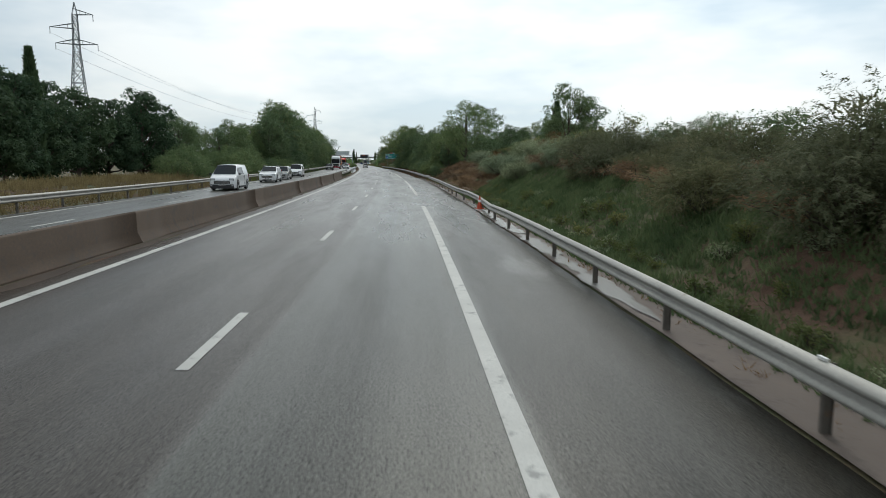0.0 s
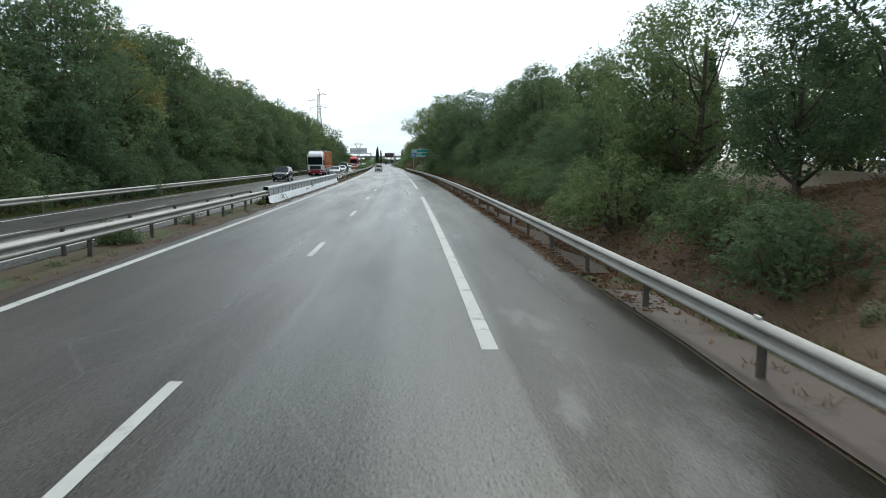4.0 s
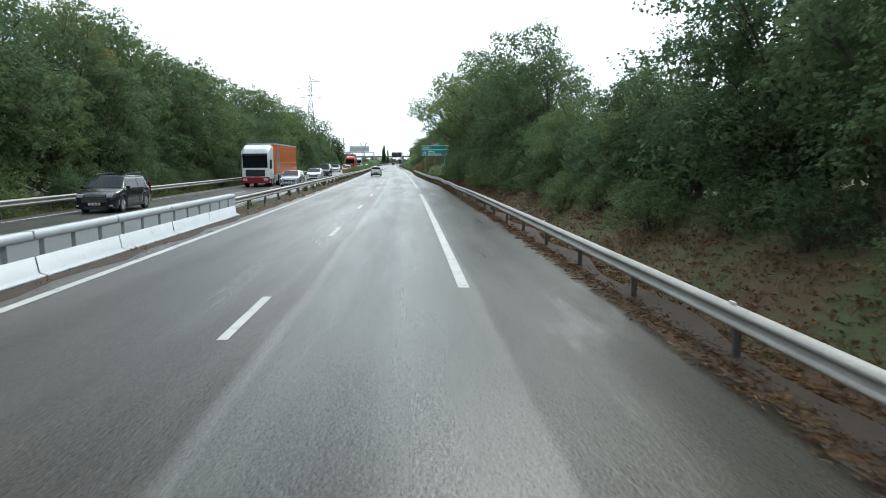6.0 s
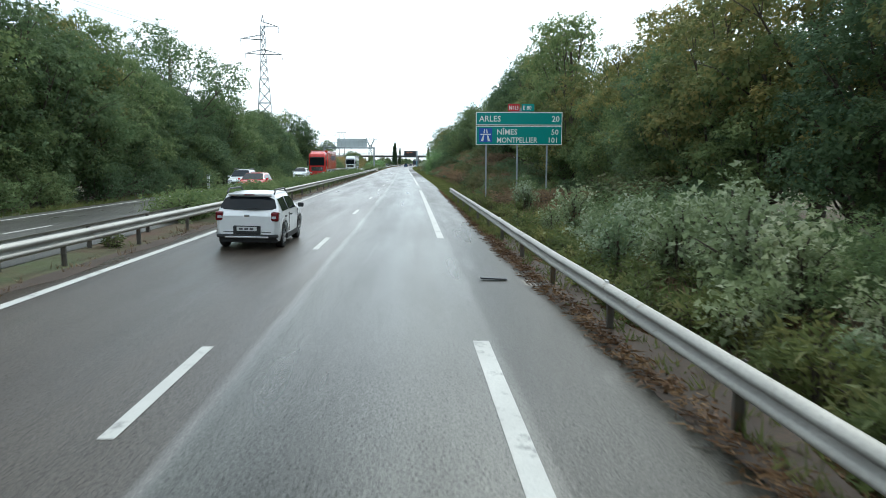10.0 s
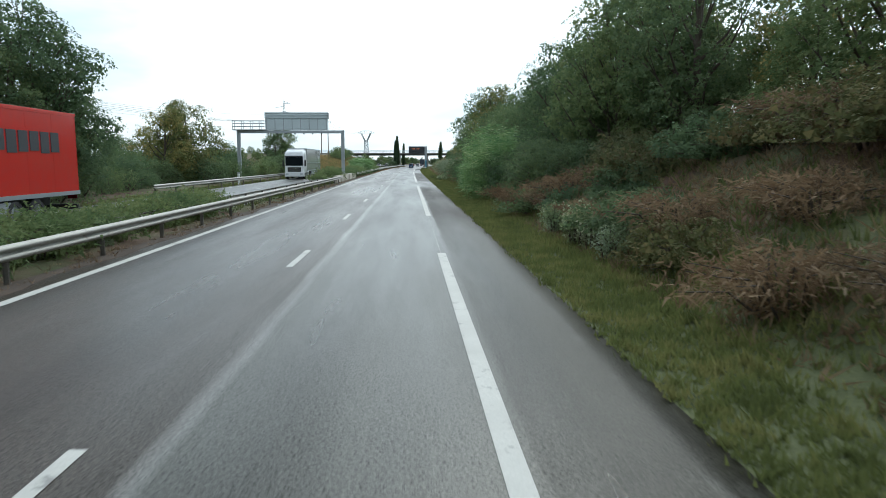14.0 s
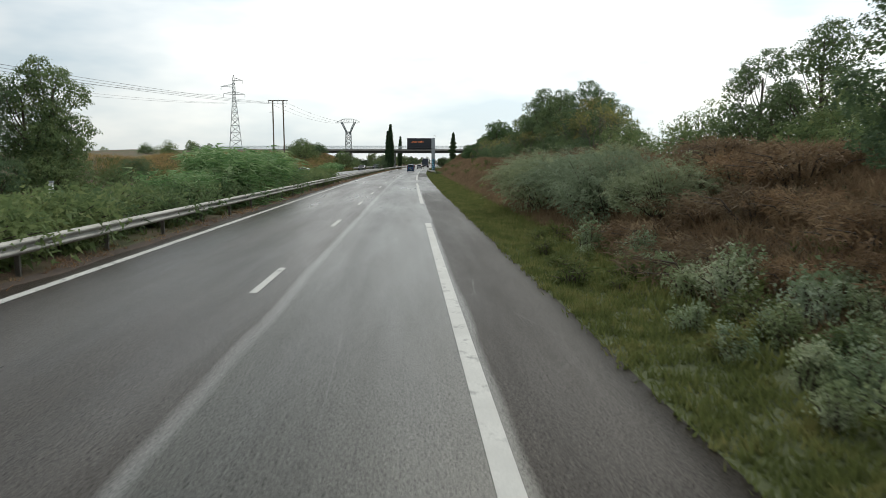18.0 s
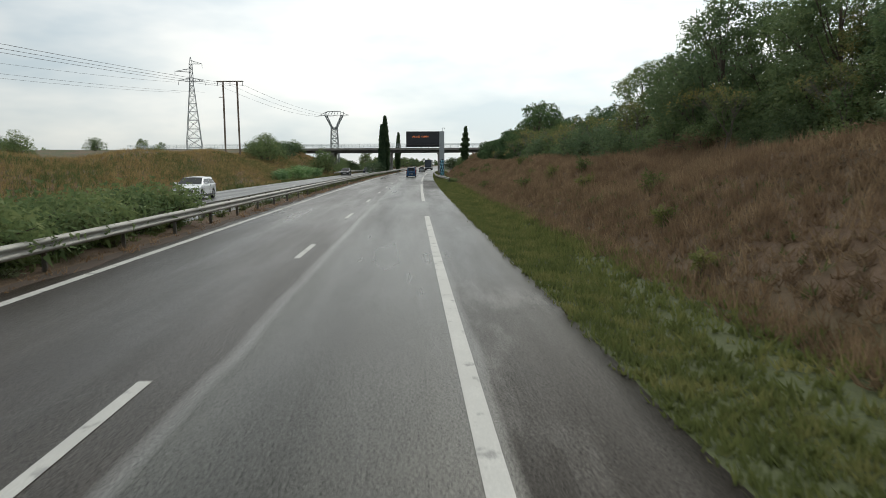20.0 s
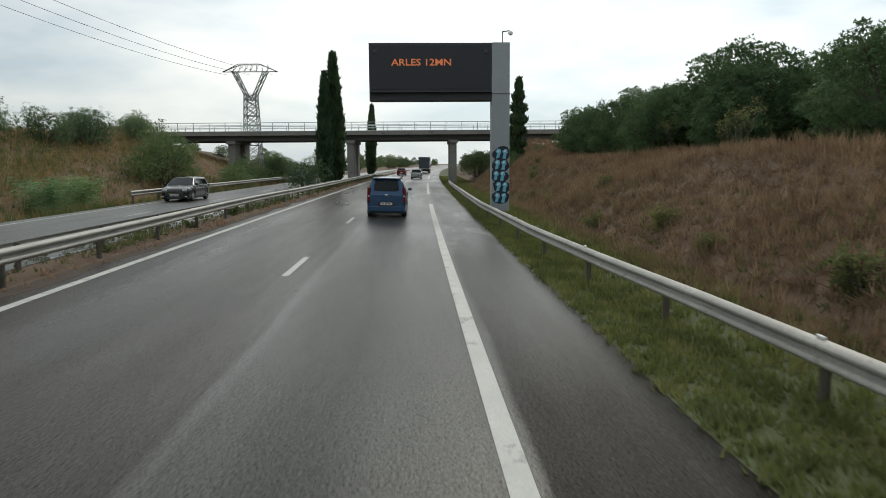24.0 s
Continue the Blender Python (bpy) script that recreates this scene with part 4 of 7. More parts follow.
def cane(name, seed, h, r, label):
    """Giant cane: upright stalks with long drooping leaves."""
    rng = np.random.default_rng(seed)
    thing = empty(name, Matrix(), label, "cane")
    chunks, pts, axs, lens = [], [], [], []
    for i in range(38):
        a, q = rng.uniform(0, 2 * np.pi), r * math.sqrt(rng.uniform(0, 1))
        x, y = q * math.cos(a), q * math.sin(a)
        hh = h * rng.uniform(0.65, 1.05)
        lean = rng.normal(size=2) * 0.12 * hh
        line = np.array([(x, y, -0.2), (x + lean[0] * 0.3, y + lean[1] * 0.3, hh * 0.5), (x + lean[0], y + lean[1], hh)])
        chunks.append(tube(line, [0.014, 0.011, 0.004], 4))
        k = 52
        w = rng.uniform(0.0, 1.0, k)
        p = np.stack([np.interp(w, (0, 0.5, 1), line[:, j]) for j in range(3)], 1)
        b = rng.uniform(0, 2 * np.pi, k)
        pts.append(p)
        axs.append(np.stack((np.cos(b), np.sin(b), rng.uniform(0.1, 1.2, k)), 1))
        lens.append(rng.uniform(0.35, 0.8, k))
    pts, axs, lens = np.concatenate(pts), np.concatenate(axs), np.concatenate(lens)
    tagged(under("canework", mesh_from("canework", *merge(chunks), M["reed"], True), thing), kind="stuff")
    under("foliage", mesh_from("foliage", *blades(pts, axs, lens, lens * 0.085, rng, 0.5), M["reed"]), thing)
    return thing


def twiggy(name, seed, h, label):
    """A small half-bare tree: forking pale branches out to fine twigs, with few leaves left."""
    rng = np.random.default_rng(seed)
    thing = empty(name, Matrix(), label, "tree")
    chunks, tips = [], []

    def fork(a, d, length, r, depth):
        b = a + d * length
        m = (a + b) / 2 + rng.normal(size=3) * length * 0.06
        chunks.append(tube([a, m, b], [r, r * 0.8, r * 0.6], 5 if depth < 2 else 3))
        if depth == 4:
            tips.append(b)
            return
        for _ in range(3 if depth else 4):
            k = d + rng.normal(size=3) * 0.42
            k[2] += 0.18
            fork(b - d * length * rng.uniform(0, 0.35), k / np.linalg.norm(k), length * rng.uniform(0.6, 0.85), r * 0.6, depth + 1)

    fork(np.array((0, 0, -0.3)), np.array((0.05, 0.02, 1.0)), h * 0.30, 0.007 * h + 0.012, 0)
    under("trunk", mesh_from("trunk", *merge([(v, f) for v, f in chunks]), M["bark_pale"], True), thing)
    tips = np.array(tips)
    c = np.repeat(tips[rng.uniform(0, 1, len(tips)) < 0.6], 9, 0)
    c = c + rng.normal(size=c.shape) * 0.14
    ln = rng.uniform(0.07, 0.15, len(c))
    under("crown", mesh_from("crown", *blades(c, rng.normal(size=c.shape), ln, ln * 0.7, rng), M["leaf_autumn"]), thing)
    return thing


PROTO = {
    "twiggy": [twiggy("small_tree", 141, 5.0, "small half-bare tree with pale twigs on the dry bank"), twiggy("small_tree", 142, 5.0, "thin twiggy tree with few yellowing leaves on the bank")],
    "oak": [broadleaf("broadleaved_tree", 11, 11, 4.6, 0.9, M["leaf_dark"], 13000, 0.15, 17, 0.52, label="dense dark green broadleaved tree at the roadside"),
            broadleaf("broadleaved_tree", 12, 11, 4.4, 0.8, M["leaf_mid"], 12500, 0.15, 16, 0.52, label="leafy green roadside tree with a ragged crown")],
    "poplar": [broadleaf("poplar_tree", 21, 14, 5.2, 1.0, M["leaf_mid"], 15000, 0.17, 24, 0.52, label="tall green poplar with an uneven crown"),
               broadleaf("poplar_tree", 22, 14, 5.2, 0.9, M["leaf_dark"], 15000, 0.17, 24, 0.52, label="tall dark green tree in the roadside wood"),
               broadleaf("poplar_tree", 23, 14, 4.6, 1.2, M["leaf_autumn"], 12500, 0.165, 19, 0.50, label="tall tree with leaves turning yellow")],
    "locust": [broadleaf("locust_tree", 31, 11, 5.2, 1.4, M["leaf_mid"], 15000, 0.14, 16, 0.62, label="spreading locust tree leaning over the verge", tuft=0.5),
               broadleaf("locust_tree", 32, 11, 5.0, 0.8, M["leaf_dark"], 15000, 0.14, 17, 0.6, label="spreading dark green tree on the bank", tuft=0.48)],
    "bare": [broadleaf("tree", 33, 13, 5.6, 4.2, M["leaf_mid"], 14000, 0.15, 15, 0.62, label="tall tree with a bare trunk, its crown over the shoulder")],
    "round": [broadleaf("tree", 35, 9, 4.4, 0.8, M["leaf_autumn"], 12000, 0.15, 14, 0.55, label="round green-yellow tree beyond the far rail")],
    "conifer": [broadleaf("conifer", 38, 10, 4.3, 0.4, M["leaf_cypress"], 11000, 0.20, 18, 0.5, label="dark spreading conifer beside the opposite carriageway")],
    "thicket": [thicket("thicket", 41, 3.6, 2.8, M["leaf_dark"], 7600, 0.105, label="dense dark green thicket below the trees"),
                thicket("thicket", 42, 3.2, 2.6, M["leaf_mid"], 7400, 0.10, label="tangled green shrub on the bank")],
    "broom": [plumed("shrub", 51, 2.8, 2.5, M["leaf_grey"], "feathery grey-green bush on the bank", 560, (-0.25, -0.1)),
              plumed("shrub", 52, 2.5, 2.7, M["leaf_grey"], "wind-combed grey-green bush on the bank", 560, (-0.3, -0.2))],
    "bramble": [thicket("bramble", 61, 1.5, 2.2, M["bramble"], 4200, 0.095, label="arching bramble tangle, partly browned", category="bramble", tuft=0.24),
                thicket("bramble", 62, 1.3, 2.0, M["leaf_dark"], 3800, 0.095, label="low dark green bramble tangle", category="bramble", tuft=0.24),
                shrub("bramble", 63, 1.2, 2.0, M["dead_stems"], 3000, 0.22, 0.7, label="dry brown tangle of dead stalks", category="bramble", stems=30, slender=0.14)],
    "sapling": [shrub("sapling", 71, 1.9, 0.8, M["leaf_silver"], 1300, 0.10, 0.9, label="pale silver-leaved sapling beside the verge", category="sapling", stems=12, slender=0.75),
                shrub("sapling", 72, 1.3, 0.7, M["leaf_silver"], 1000, 0.09, 0.9, label="pale silver-leaved sprout beside the verge", category="sapling", stems=11, slender=0.75)],
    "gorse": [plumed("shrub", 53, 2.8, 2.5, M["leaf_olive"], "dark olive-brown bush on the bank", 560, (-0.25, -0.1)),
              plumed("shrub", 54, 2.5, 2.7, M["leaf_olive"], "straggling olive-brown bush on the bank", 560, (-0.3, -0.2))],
    "weed": [shrub("weed", 81, 0.8, 0.6, M["grass"], 520, 0.16, 0.6, label="tall green weeds at the verge", category="weed", stems=14, slender=0.25),
             shrub("weed", 82, 0.7, 0.6, M["leaf_grey"], 480, 0.12, 0.6, label="grey-green weed clump on bare soil", category="weed", stems=14, slender=0.3)],
    "russet": [thicket("russet_bush", 91, 2.2, 1.7, M["leaf_russet"], 3600, 0.11, label="russet brown bush on the bank")],
    "oleander": [shrub("median_bush", 95, 1.35, 1.3, M["leaf_mid"], 2800, 0.16, 0.6, label="green bush of the median", stems=26, slender=0.3)],
    "cane": [cane("cane", 101, 4.3, 1.5, "stand of tall green giant cane beside the verge"), cane("cane", 102, 2.2, 1.2, "low stand of green cane in the field")],
    "cypress": [cypress("cypress", 111, 10, 0.56, "slender dark cypress tree")],
    "pine": [broadleaf("pine", 121, 7, 3.5, 0.4, M["leaf_pine"], 13000, 0.13, 15, 0.5, label="round-crowned green pine behind the dry bank", droop=-0.5, tuft=0.36), broadleaf("pine", 122, 7, 3.9, 0.3, M["leaf_pine"], 13000, 0.13, 16, 0.55, label="bushy green pine behind the dry bank", droop=-0.5, tuft=0.36)],
    "fir": [cypress("conifer", 131, 8, 0.72, "pointed dark conifer above the bank", 22)],
}
TALL = {"twiggy": 5.0, "oak": 11, "poplar": 14, "locust": 11, "round": 9, "bare": 13, "conifer": 10, "thicket": 3.6, "broom": 2.8, "gorse": 2.8, "cypress": 10, "pine": 7, "fir": 8}
for group in PROTO.values():
    for ob in group:
        ob["first"] = 1


def plant(kind, s, e, scale=1.0, which=None, stretch=1.0, sink=0.1, group=""):
    """Sets one plant of a kind on the ground; the first of a kind is moved, later ones are copies."""
    group_ = PROTO[kind]
    rng = np.random.default_rng([int((s + 500) * 100), int((e + 3000) * 100)])
    k = int(rng.integers(len(group_))) if which is None else which
    if kind == "poplar" and which is None and k == 2 and rng.uniform() < 0.65:
        k = 1
    ob = group_[k]
    z = float(ground_z(s, e)) - sink
    x, y = road_xy(s, e)
    m = Matrix.LocRotScale((float(x), float(y), z), Euler((rng.normal() * 0.03, rng.normal() * 0.03, rng.uniform(0, 6.28))), (scale, scale, scale * stretch))
    if ob.get("first"):
        del ob["first"]
        ob.matrix_world = m
    else:
        keep = ob.scale.copy()
        ob.scale = (1, 1, 1)
        c = copy_thing(ob, m)
        ob.scale = keep
        ob = c
    if group:
        ob["group"] = group
    return ob


def belt(kind, s0, s1, gap, e0, e1, lo, hi, which=None, stretch=1.0, group=""):
    s, rng = s0, np.random.default_rng([int((s0 + 500) * 10), int((s1 + 500) * 10), int((e0 + 3000) * 10)])
    while s < s1:
        plant(kind, s, rng.uniform(e0, e1), rng.uniform(lo, hi), which, stretch, group=group)
        s += gap * rng.uniform(0.7, 1.3)


def grow(kind, s, e, top, which=None, stretch=1.0):
    """A plant whose top stands at that height above the road's level."""
    plant(kind, s, e, (top - float(ground_z(s, e)) + 0.1) / TALL[kind] / stretch, which, stretch)


def row(kind, s0, s1, gap, e0, e1, top0, top1, which=None, stretch=1.0):
    s, rng = s0, np.random.default_rng([int((s0 + 500) * 10), int((s1 + 500) * 10), int((e0 + 3000) * 10)])
    while s < s1:
        grow(kind, s, rng.uniform(e0, e1), rng.uniform(top0, top1), which, stretch)
        s += gap * rng.uniform(0.75, 1.25)


# left of the opposite carriageway
grow("cypress", 56, -24.5, 10.2, 0, 1.0)
grow("cypress", 57.5, -25.2, 9.6, 0, 1.0)
row("conifer", 44, 74, 5.0, -27, -24, 8.6, 9.6)
grow("conifer", 76.5, -24, 10.2)
grow("conifer", 80, -25.5, 9.2)
row("thicket", 68, 106, 3.2, -20.5, -18, 3.2, 4.8, 1)
row("oak", 84, 107, 4.2, -25, -21, 7.0, 8.3)
grow("twiggy", 110.5, -24.4, 10.3)
row("oak", 109, 129, 4.0, -24, -20.5, 7.6, 9.2)
row("oak", 127, 138, 4.5, -21, -19, 9, 11.8)
grow("poplar", 141, -19, 14.2, 1)
grow("poplar", 147, -20, 15.2, 0)
row("poplar", 152, 206, 4.6, -21.5, -18.5, 13.2, 15.2)
row("poplar", 207, 231, 4.8, -21.5, -18.5, 12.8, 14.4)
row("oak", 233, 246, 4.0, -21, -18.5, 9.6, 10.8)
grow("poplar", 248.5, -20, 14.2, 0)
grow("poplar", 252.5, -20, 14.8, 1)
row("oak", 256, 266, 3.6, -21, -18.5, 10.2, 11.6)
grow("poplar", 269.5, -20, 14.8, 0)
row("poplar", 274, 291, 4.2, -21.5, -18.5, 12.0, 13.2)
row("oak", 276, 302, 3.8, -20, -17.8, 9.5, 11.4)
grow("bare", 308, -20.4, 15.4)
row("oak", 304, 318, 4.2, -20, -18, 10.0, 12.4)
row("oak", 319, 342, 4.2, -21, -18, 8.6, 10.0)
row("oak", 345, 352, 4.5, -21, -18.5, 10.2, 11.2)
row("poplar", 355, 368, 5, -22, -19, 10.5, 12.4)
grow("poplar", 372.5, -19.0, 13.0, 1)
grow("oak", 372, -17.6, 10.5, 0)
grow("oak", 378.5, -19.4, 8.2, 0)
row("oak", 132, 262, 5.5, -19.2, -17.2, 6, 9.5)
row("thicket", 106, 270, 3.8, -17.2, -15.8, 2.2, 3.8)
row("oak", 264, 372, 5.5, -19.5, -17, 6, 8.4)
row("thicket", 270, 372, 3.8, -17.2, -15.6, 2.0, 3.4)
row("thicket", 376, 396, 5, -22, -19, 2.4, 3.4)
grow("round", 412, -22.0, 9.7)
grow("round", 408, -23.5, 8.4)
row("thicket", 404, 470, 5, -24, -18, 2.6, 4.2)
row("oak", 426, 470, 11, -32, -25, 5.0, 6.5)
grow("oak", 480, -24, 10.4, 1, 1.1)
grow("oak", 479, -25, 9.4, 0)
grow("thicket", 478, -23, 4.6, 1)
row("thicket", 470, 490, 6, -24, -20, 2.5, 3.8)
row("thicket", 492, 600, 14, -52, -38, 5.0, 6.8)
row("oak", 620, 900, 16, -130, -70, 8, 11)
row("thicket", 606, 650, 5, -33, -25, 6.5, 9.5)
row("thicket", 640, 700, 5, -19, -16, 2, 4.0)
belt("cane", 572, 612, 5.5, -17.6, -15.8, 0.8, 1.15, 1)
grow("thicket", 625.5, -18.2, 6.9, 1, 1.5)
grow("thicket", 628.5, -19.2, 6.0, 0, 1.4)
row("oak", 384, 480, 6.5, -40, -30, 5.0, 6.6)
row("thicket", 376, 430, 3.6, -27, -22, 3.4, 4.8)
row("thicket", 670, 704, 4, -30, -15, 3.6, 5.6)
row("oak", 690, 760, 8, -60, -20, 6, 8)
# median
belt("oleander", 265, 364, 1.25, -6.6, -5.9, 0.8, 1.05, group="bushes of the median")
belt("oleander", 427, 500, 1.3, -6.8, -6.0, 1.15, 1.4, group="bushes of the median")
belt("weed", 100, 640, 5.5, -5.5, -5.1, 0.4, 0.8)
plant("oleander", 402, -6.3, 1.0)
plant("oleander", 414, -6.5, 1.5)
plant("oleander", 412, -6.6, 1.3)
belt("cane", 454, 461, 2.4, -7.0, -6.3, 0.7, 0.95, 1)
belt("cane", 461, 477, 1.2, -7.2, -6.1, 1.05, 1.35, 1)
plant("oleander", 116, -5.6, 0.6)
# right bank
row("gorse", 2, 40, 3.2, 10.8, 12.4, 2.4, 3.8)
row("broom", 43, 62, 3.4, 10.8, 12.4, 2.6, 3.6)
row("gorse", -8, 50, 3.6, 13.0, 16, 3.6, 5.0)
row("broom", 52, 66, 3.4, 13.0, 16, 3.6, 4.8)
belt("bramble", 4, 62, 5.0, 10.0, 13.5, 0.6, 1.0, 2)
row("thicket", 20, 80, 5, 16.5, 20, 4.4, 5.4, 0)
grow("oak", 73, 20.0, 10.7, 0)
grow("oak", 75, 22, 9.6, 0)
grow("twiggy", 81.5, 18.4, 6.9)
grow("cypress", 220, 59, 21, 0, 0.75)
row("oak", 84, 126, 4.2, 20, 24, 7.0, 8.6)
grow("broom", 66.5, 11.2, 3.3, 0)
grow("broom", 63.0, 11.4, 3.6, 1)
plant("russet", 61, 15.5, 1.2)
plant("russet", 82, 14, 0.8)
grow("broom", 84.8, 12.6, 3.9, 1)
grow("broom", 88.5, 13.4, 4.1, 0)
grow("broom", 95, 14, 4.2, 1)
belt("bramble", 66, 106, 3.0, 9.0, 12, 0.5, 0.8, 2)
belt("weed", 2, 58, 2.4, 7.9, 10.5, 0.4, 0.8, 1)
belt("weed", 2, 58, 1.3, 7.6, 10.0, 0.45, 0.9, 0)
belt("weed", 60, 108, 3.6, 7.6, 10.5, 0.4, 0.8, 1)
grow("oak", 90, 17.0, 7.2, 0)
row("thicket", 84, 112, 5, 15, 19, 5.2, 7.0)
grow("locust", 106, 13.2, 11.6, 0)
grow("locust", 113.5, 16.5, 11.8, 1)
row("locust", 118, 129, 5.5, 11.2, 12.6, 7.5, 9.0)
row("locust", 131, 143, 5.0, 11.4, 12.8, 5.0, 6.2)
row("locust", 145, 149, 5.0, 11.2, 12.6, 8.0, 9.0)
row("locust", 148, 163, 6.4, 10.6, 12.6, 8.5, 11.5)
row("oak", 150, 166, 5, 11, 13, 6.5, 8.0)
row("oak", 150, 166, 7, 13.5, 17, 9.5, 11.5, 1)
row("locust", 168, 186, 5, 10.8, 12.6, 5.0, 6.2)
row("locust", 192, 202, 5.4, 10.8, 12.4, 9.5, 11.2)
grow("locust", 196, 11.4, 12.6, 1)
grow("bare", 213.5, 11.0, 13.4)
grow("bare", 218.5, 11.2, 12.4)
row("thicket", 166, 193, 2.1, 10.2, 11.8, 3.6, 4.5, 0)
row("locust", 203, 212, 4.5, 11, 13, 5.2, 6.6)
row("locust", 213, 224, 5.5, 13.0, 14.2, 7.0, 8.4)
grow("bare", 226, 12.8, 12.5)
grow("bare", 240.8, 10.6, 14.6)
row("locust", 226, 247, 5.5, 12.8, 15.2, 10.0, 12.0, 0)
grow("bare", 234, 13.8, 13.0)
row("thicket", 212, 229, 2.4, 8.6, 10.0, 2.2, 4.4)
row("poplar", 150, 160, 6, 15, 18, 10, 12.5)
row("oak", 163, 192, 5, 16, 19, 5.2, 6.4)
row("oak", 193, 204, 5, 15, 18, 5.5, 6.8)
row("oak", 206, 217, 5, 16, 19, 5.5, 7.2)
row("poplar", 218, 238, 6, 15, 18, 9.5, 11.5)
row("oak", 116, 176, 6, 17, 20, 5.8, 7.2)
row("oak", 112, 226, 7.5, 10.4, 11.4, 4.5, 6.2)
row("thicket", 126, 150, 2.6, 10.5, 13.5, 3.0, 4.6, 0)
row("thicket", 108, 238, 3.2, 8.9, 9.9, 1.9, 3.4)
row("oak", 240, 262, 5, 14, 16.5, 5.5, 7.5, 1)
row("poplar", 252, 296, 10, 16, 19, 11.0, 13.5, 2)
row("poplar", 297, 330, 6, 14, 17, 13.5, 16)
row("oak", 250, 330, 6, 14, 16, 5.5, 8.5)
row("thicket", 240, 262, 3.4, 9.5, 13.5, 1.6, 3.0)
row("thicket", 263, 302, 2.6, 9.5, 13.5, 1.0, 1.9)
belt("bramble", 258, 300, 2.0, 8.6, 13, 0.6, 0.95, 2)
row("oak", 262, 302, 4.0, 13.6, 16, 5.5, 8.5, 1)
row("poplar", 250, 300, 9, 13.8, 16.5, 9.5, 11.5, 2)
belt("sapling", 238, 263, 1.0, 7.2, 9.2, 0.7, 1.1)
plant("sapling", 250, 8.4, 1.25, 0)
plant("sapling", 251.4, 8.9, 1.35, 0)
plant("sapling", 253, 8.5, 1.2, 0)
plant("sapling", 248.6, 8.0, 1.2, 1)
plant("bramble", 262, 10.8, 1.7, 1)
plant("bramble", 265, 11.4, 1.6, 0)
plant("sapling", 273, 8.4, 1.0, 0)
plant("sapling", 274.2, 8.9, 0.8, 1)
belt("weed", 236, 305, 0.8, 6.3, 8.4, 0.6, 1.1, 0)
belt("weed", 236, 263, 0.6, 6.1, 7.6, 0.8, 1.3, 0)
row("thicket", 238, 264, 1.7, 8.7, 10.6, 1.0, 2.0, 1)
belt("bramble", 284, 366, 2.0, 8.6, 10.6, 0.75, 1.1)
belt("bramble", 292, 366, 2.2, 10.8, 13.5, 0.9, 1.3)
row("poplar", 318, 372, 5, 15.0, 18.5, 11.5, 14.0)
row("poplar", 374, 400, 7, 15.0, 18.5, 10.0, 12.0, 0)
row("oak", 322, 404, 6, 14, 17, 7.0, 9.5)
row("thicket", 368, 384, 3.2, 9.4, 11.2, 2.4, 4.0)
row("thicket", 402, 432, 3.2, 9.4, 11.2, 2.2, 3.6)
grow("poplar", 370.5, 13.8, 13.0, 0)
grow("locust", 376, 13.2, 10.5, 1)
belt("bramble", 363, 376, 1.6, 8.6, 9.8, 0.6, 0.9, 2)
row("locust", 386, 414, 5.2, 11.5, 13.5, 7.5, 9.5)
belt("cane", 377, 389, 1.0, 8.2, 9.8, 0.8, 1.1, 0)
row("thicket", 366, 377, 1.9, 9.6, 11.2, 3.0, 4.2, 0)
belt("sapling", 350, 358, 0.9, 7.8, 8.8, 0.6, 0.9)
belt("cane", 389, 396, 1.1, 8.0, 9.4, 0.62, 0.82, 0)
belt("cane", 396, 401, 1.1, 7.8, 9.0, 0.4, 0.6, 0)
row("poplar", 417, 429, 5, 12, 13.5, 10.5, 12.5)
belt("bramble", 400, 446, 2.4, 8.8, 11.5, 0.8, 1.1, 2)
row("oak", 428, 440, 5, 13, 15, 6.0, 7.5)
belt("sapling", 428, 446, 0.45, 7.4, 9.6, 0.4, 0.75)
belt("sapling", 429, 437, 0.4, 6.9, 8.2, 0.35, 0.55)
belt("bramble", 431, 447, 1.5, 9.6, 11.6, 0.6, 0.9, 2)
row("oak", 452, 457, 2.6, 16.5, 18.5, 7.0, 8.0, 0)
belt("weed", 426, 450, 0.7, 6.3, 9.0, 0.6, 1.0, 0)
grow("broom", 447, 10.6, 3.0, 1)
grow("broom", 451.5, 10.1, 3.2, 0)
grow("broom", 456.5, 10.3, 3.5, 1)
grow("broom", 461, 9.7, 3.5, 1)
grow("broom", 464.8, 10.2, 3.3, 0)
grow("broom", 459, 12.2, 3.6, 0)
belt("bramble", 444, 470, 2.6, 11.5, 15, 0.9, 1.2, 2)
row("thicket", 444, 477, 5, 15, 18, 4.4, 5.8)
row("oak", 479, 494, 2.9, 17.5, 20, 7.2, 8.2)
row("oak", 495, 524, 3.2, 17.5, 20.5, 9.4, 11.2)
row("poplar", 486, 500, 6, 18, 20, 7.6, 8.8, 2)
belt("bramble", 468, 560, 3.0, 15, 18, 0.7, 1.1, 2)
belt("weed", 470, 640, 4.5, 8.8, 13, 0.6, 1.2, 0)
plant("oleander", 567.3, 7.6, 0.7)
plant("oleander", 568.4, 8.2, 0.6)
row("thicket", 520, 560, 5, 18, 22, 5.0, 6.8)
row("thicket", 479, 546, 4, 15.5, 17.5, 4.4, 5.8)
row("twiggy", 540, 562, 2.4, 15.5, 18.5, 6.6, 8.8)
row("twiggy", 576, 612, 9, 16.5, 18.5, 5.6, 7.0)
row("twiggy", 470, 540, 6, 15, 17.5, 6.4, 8.4)
row("oak", 412, 428, 5, 11.0, 12.5, 4.8, 6.2)
row("twiggy", 40, 84, 7, 13.5, 16, 5.0, 6.4)
grow("pine", 569.5, 20, 11.3, 0)
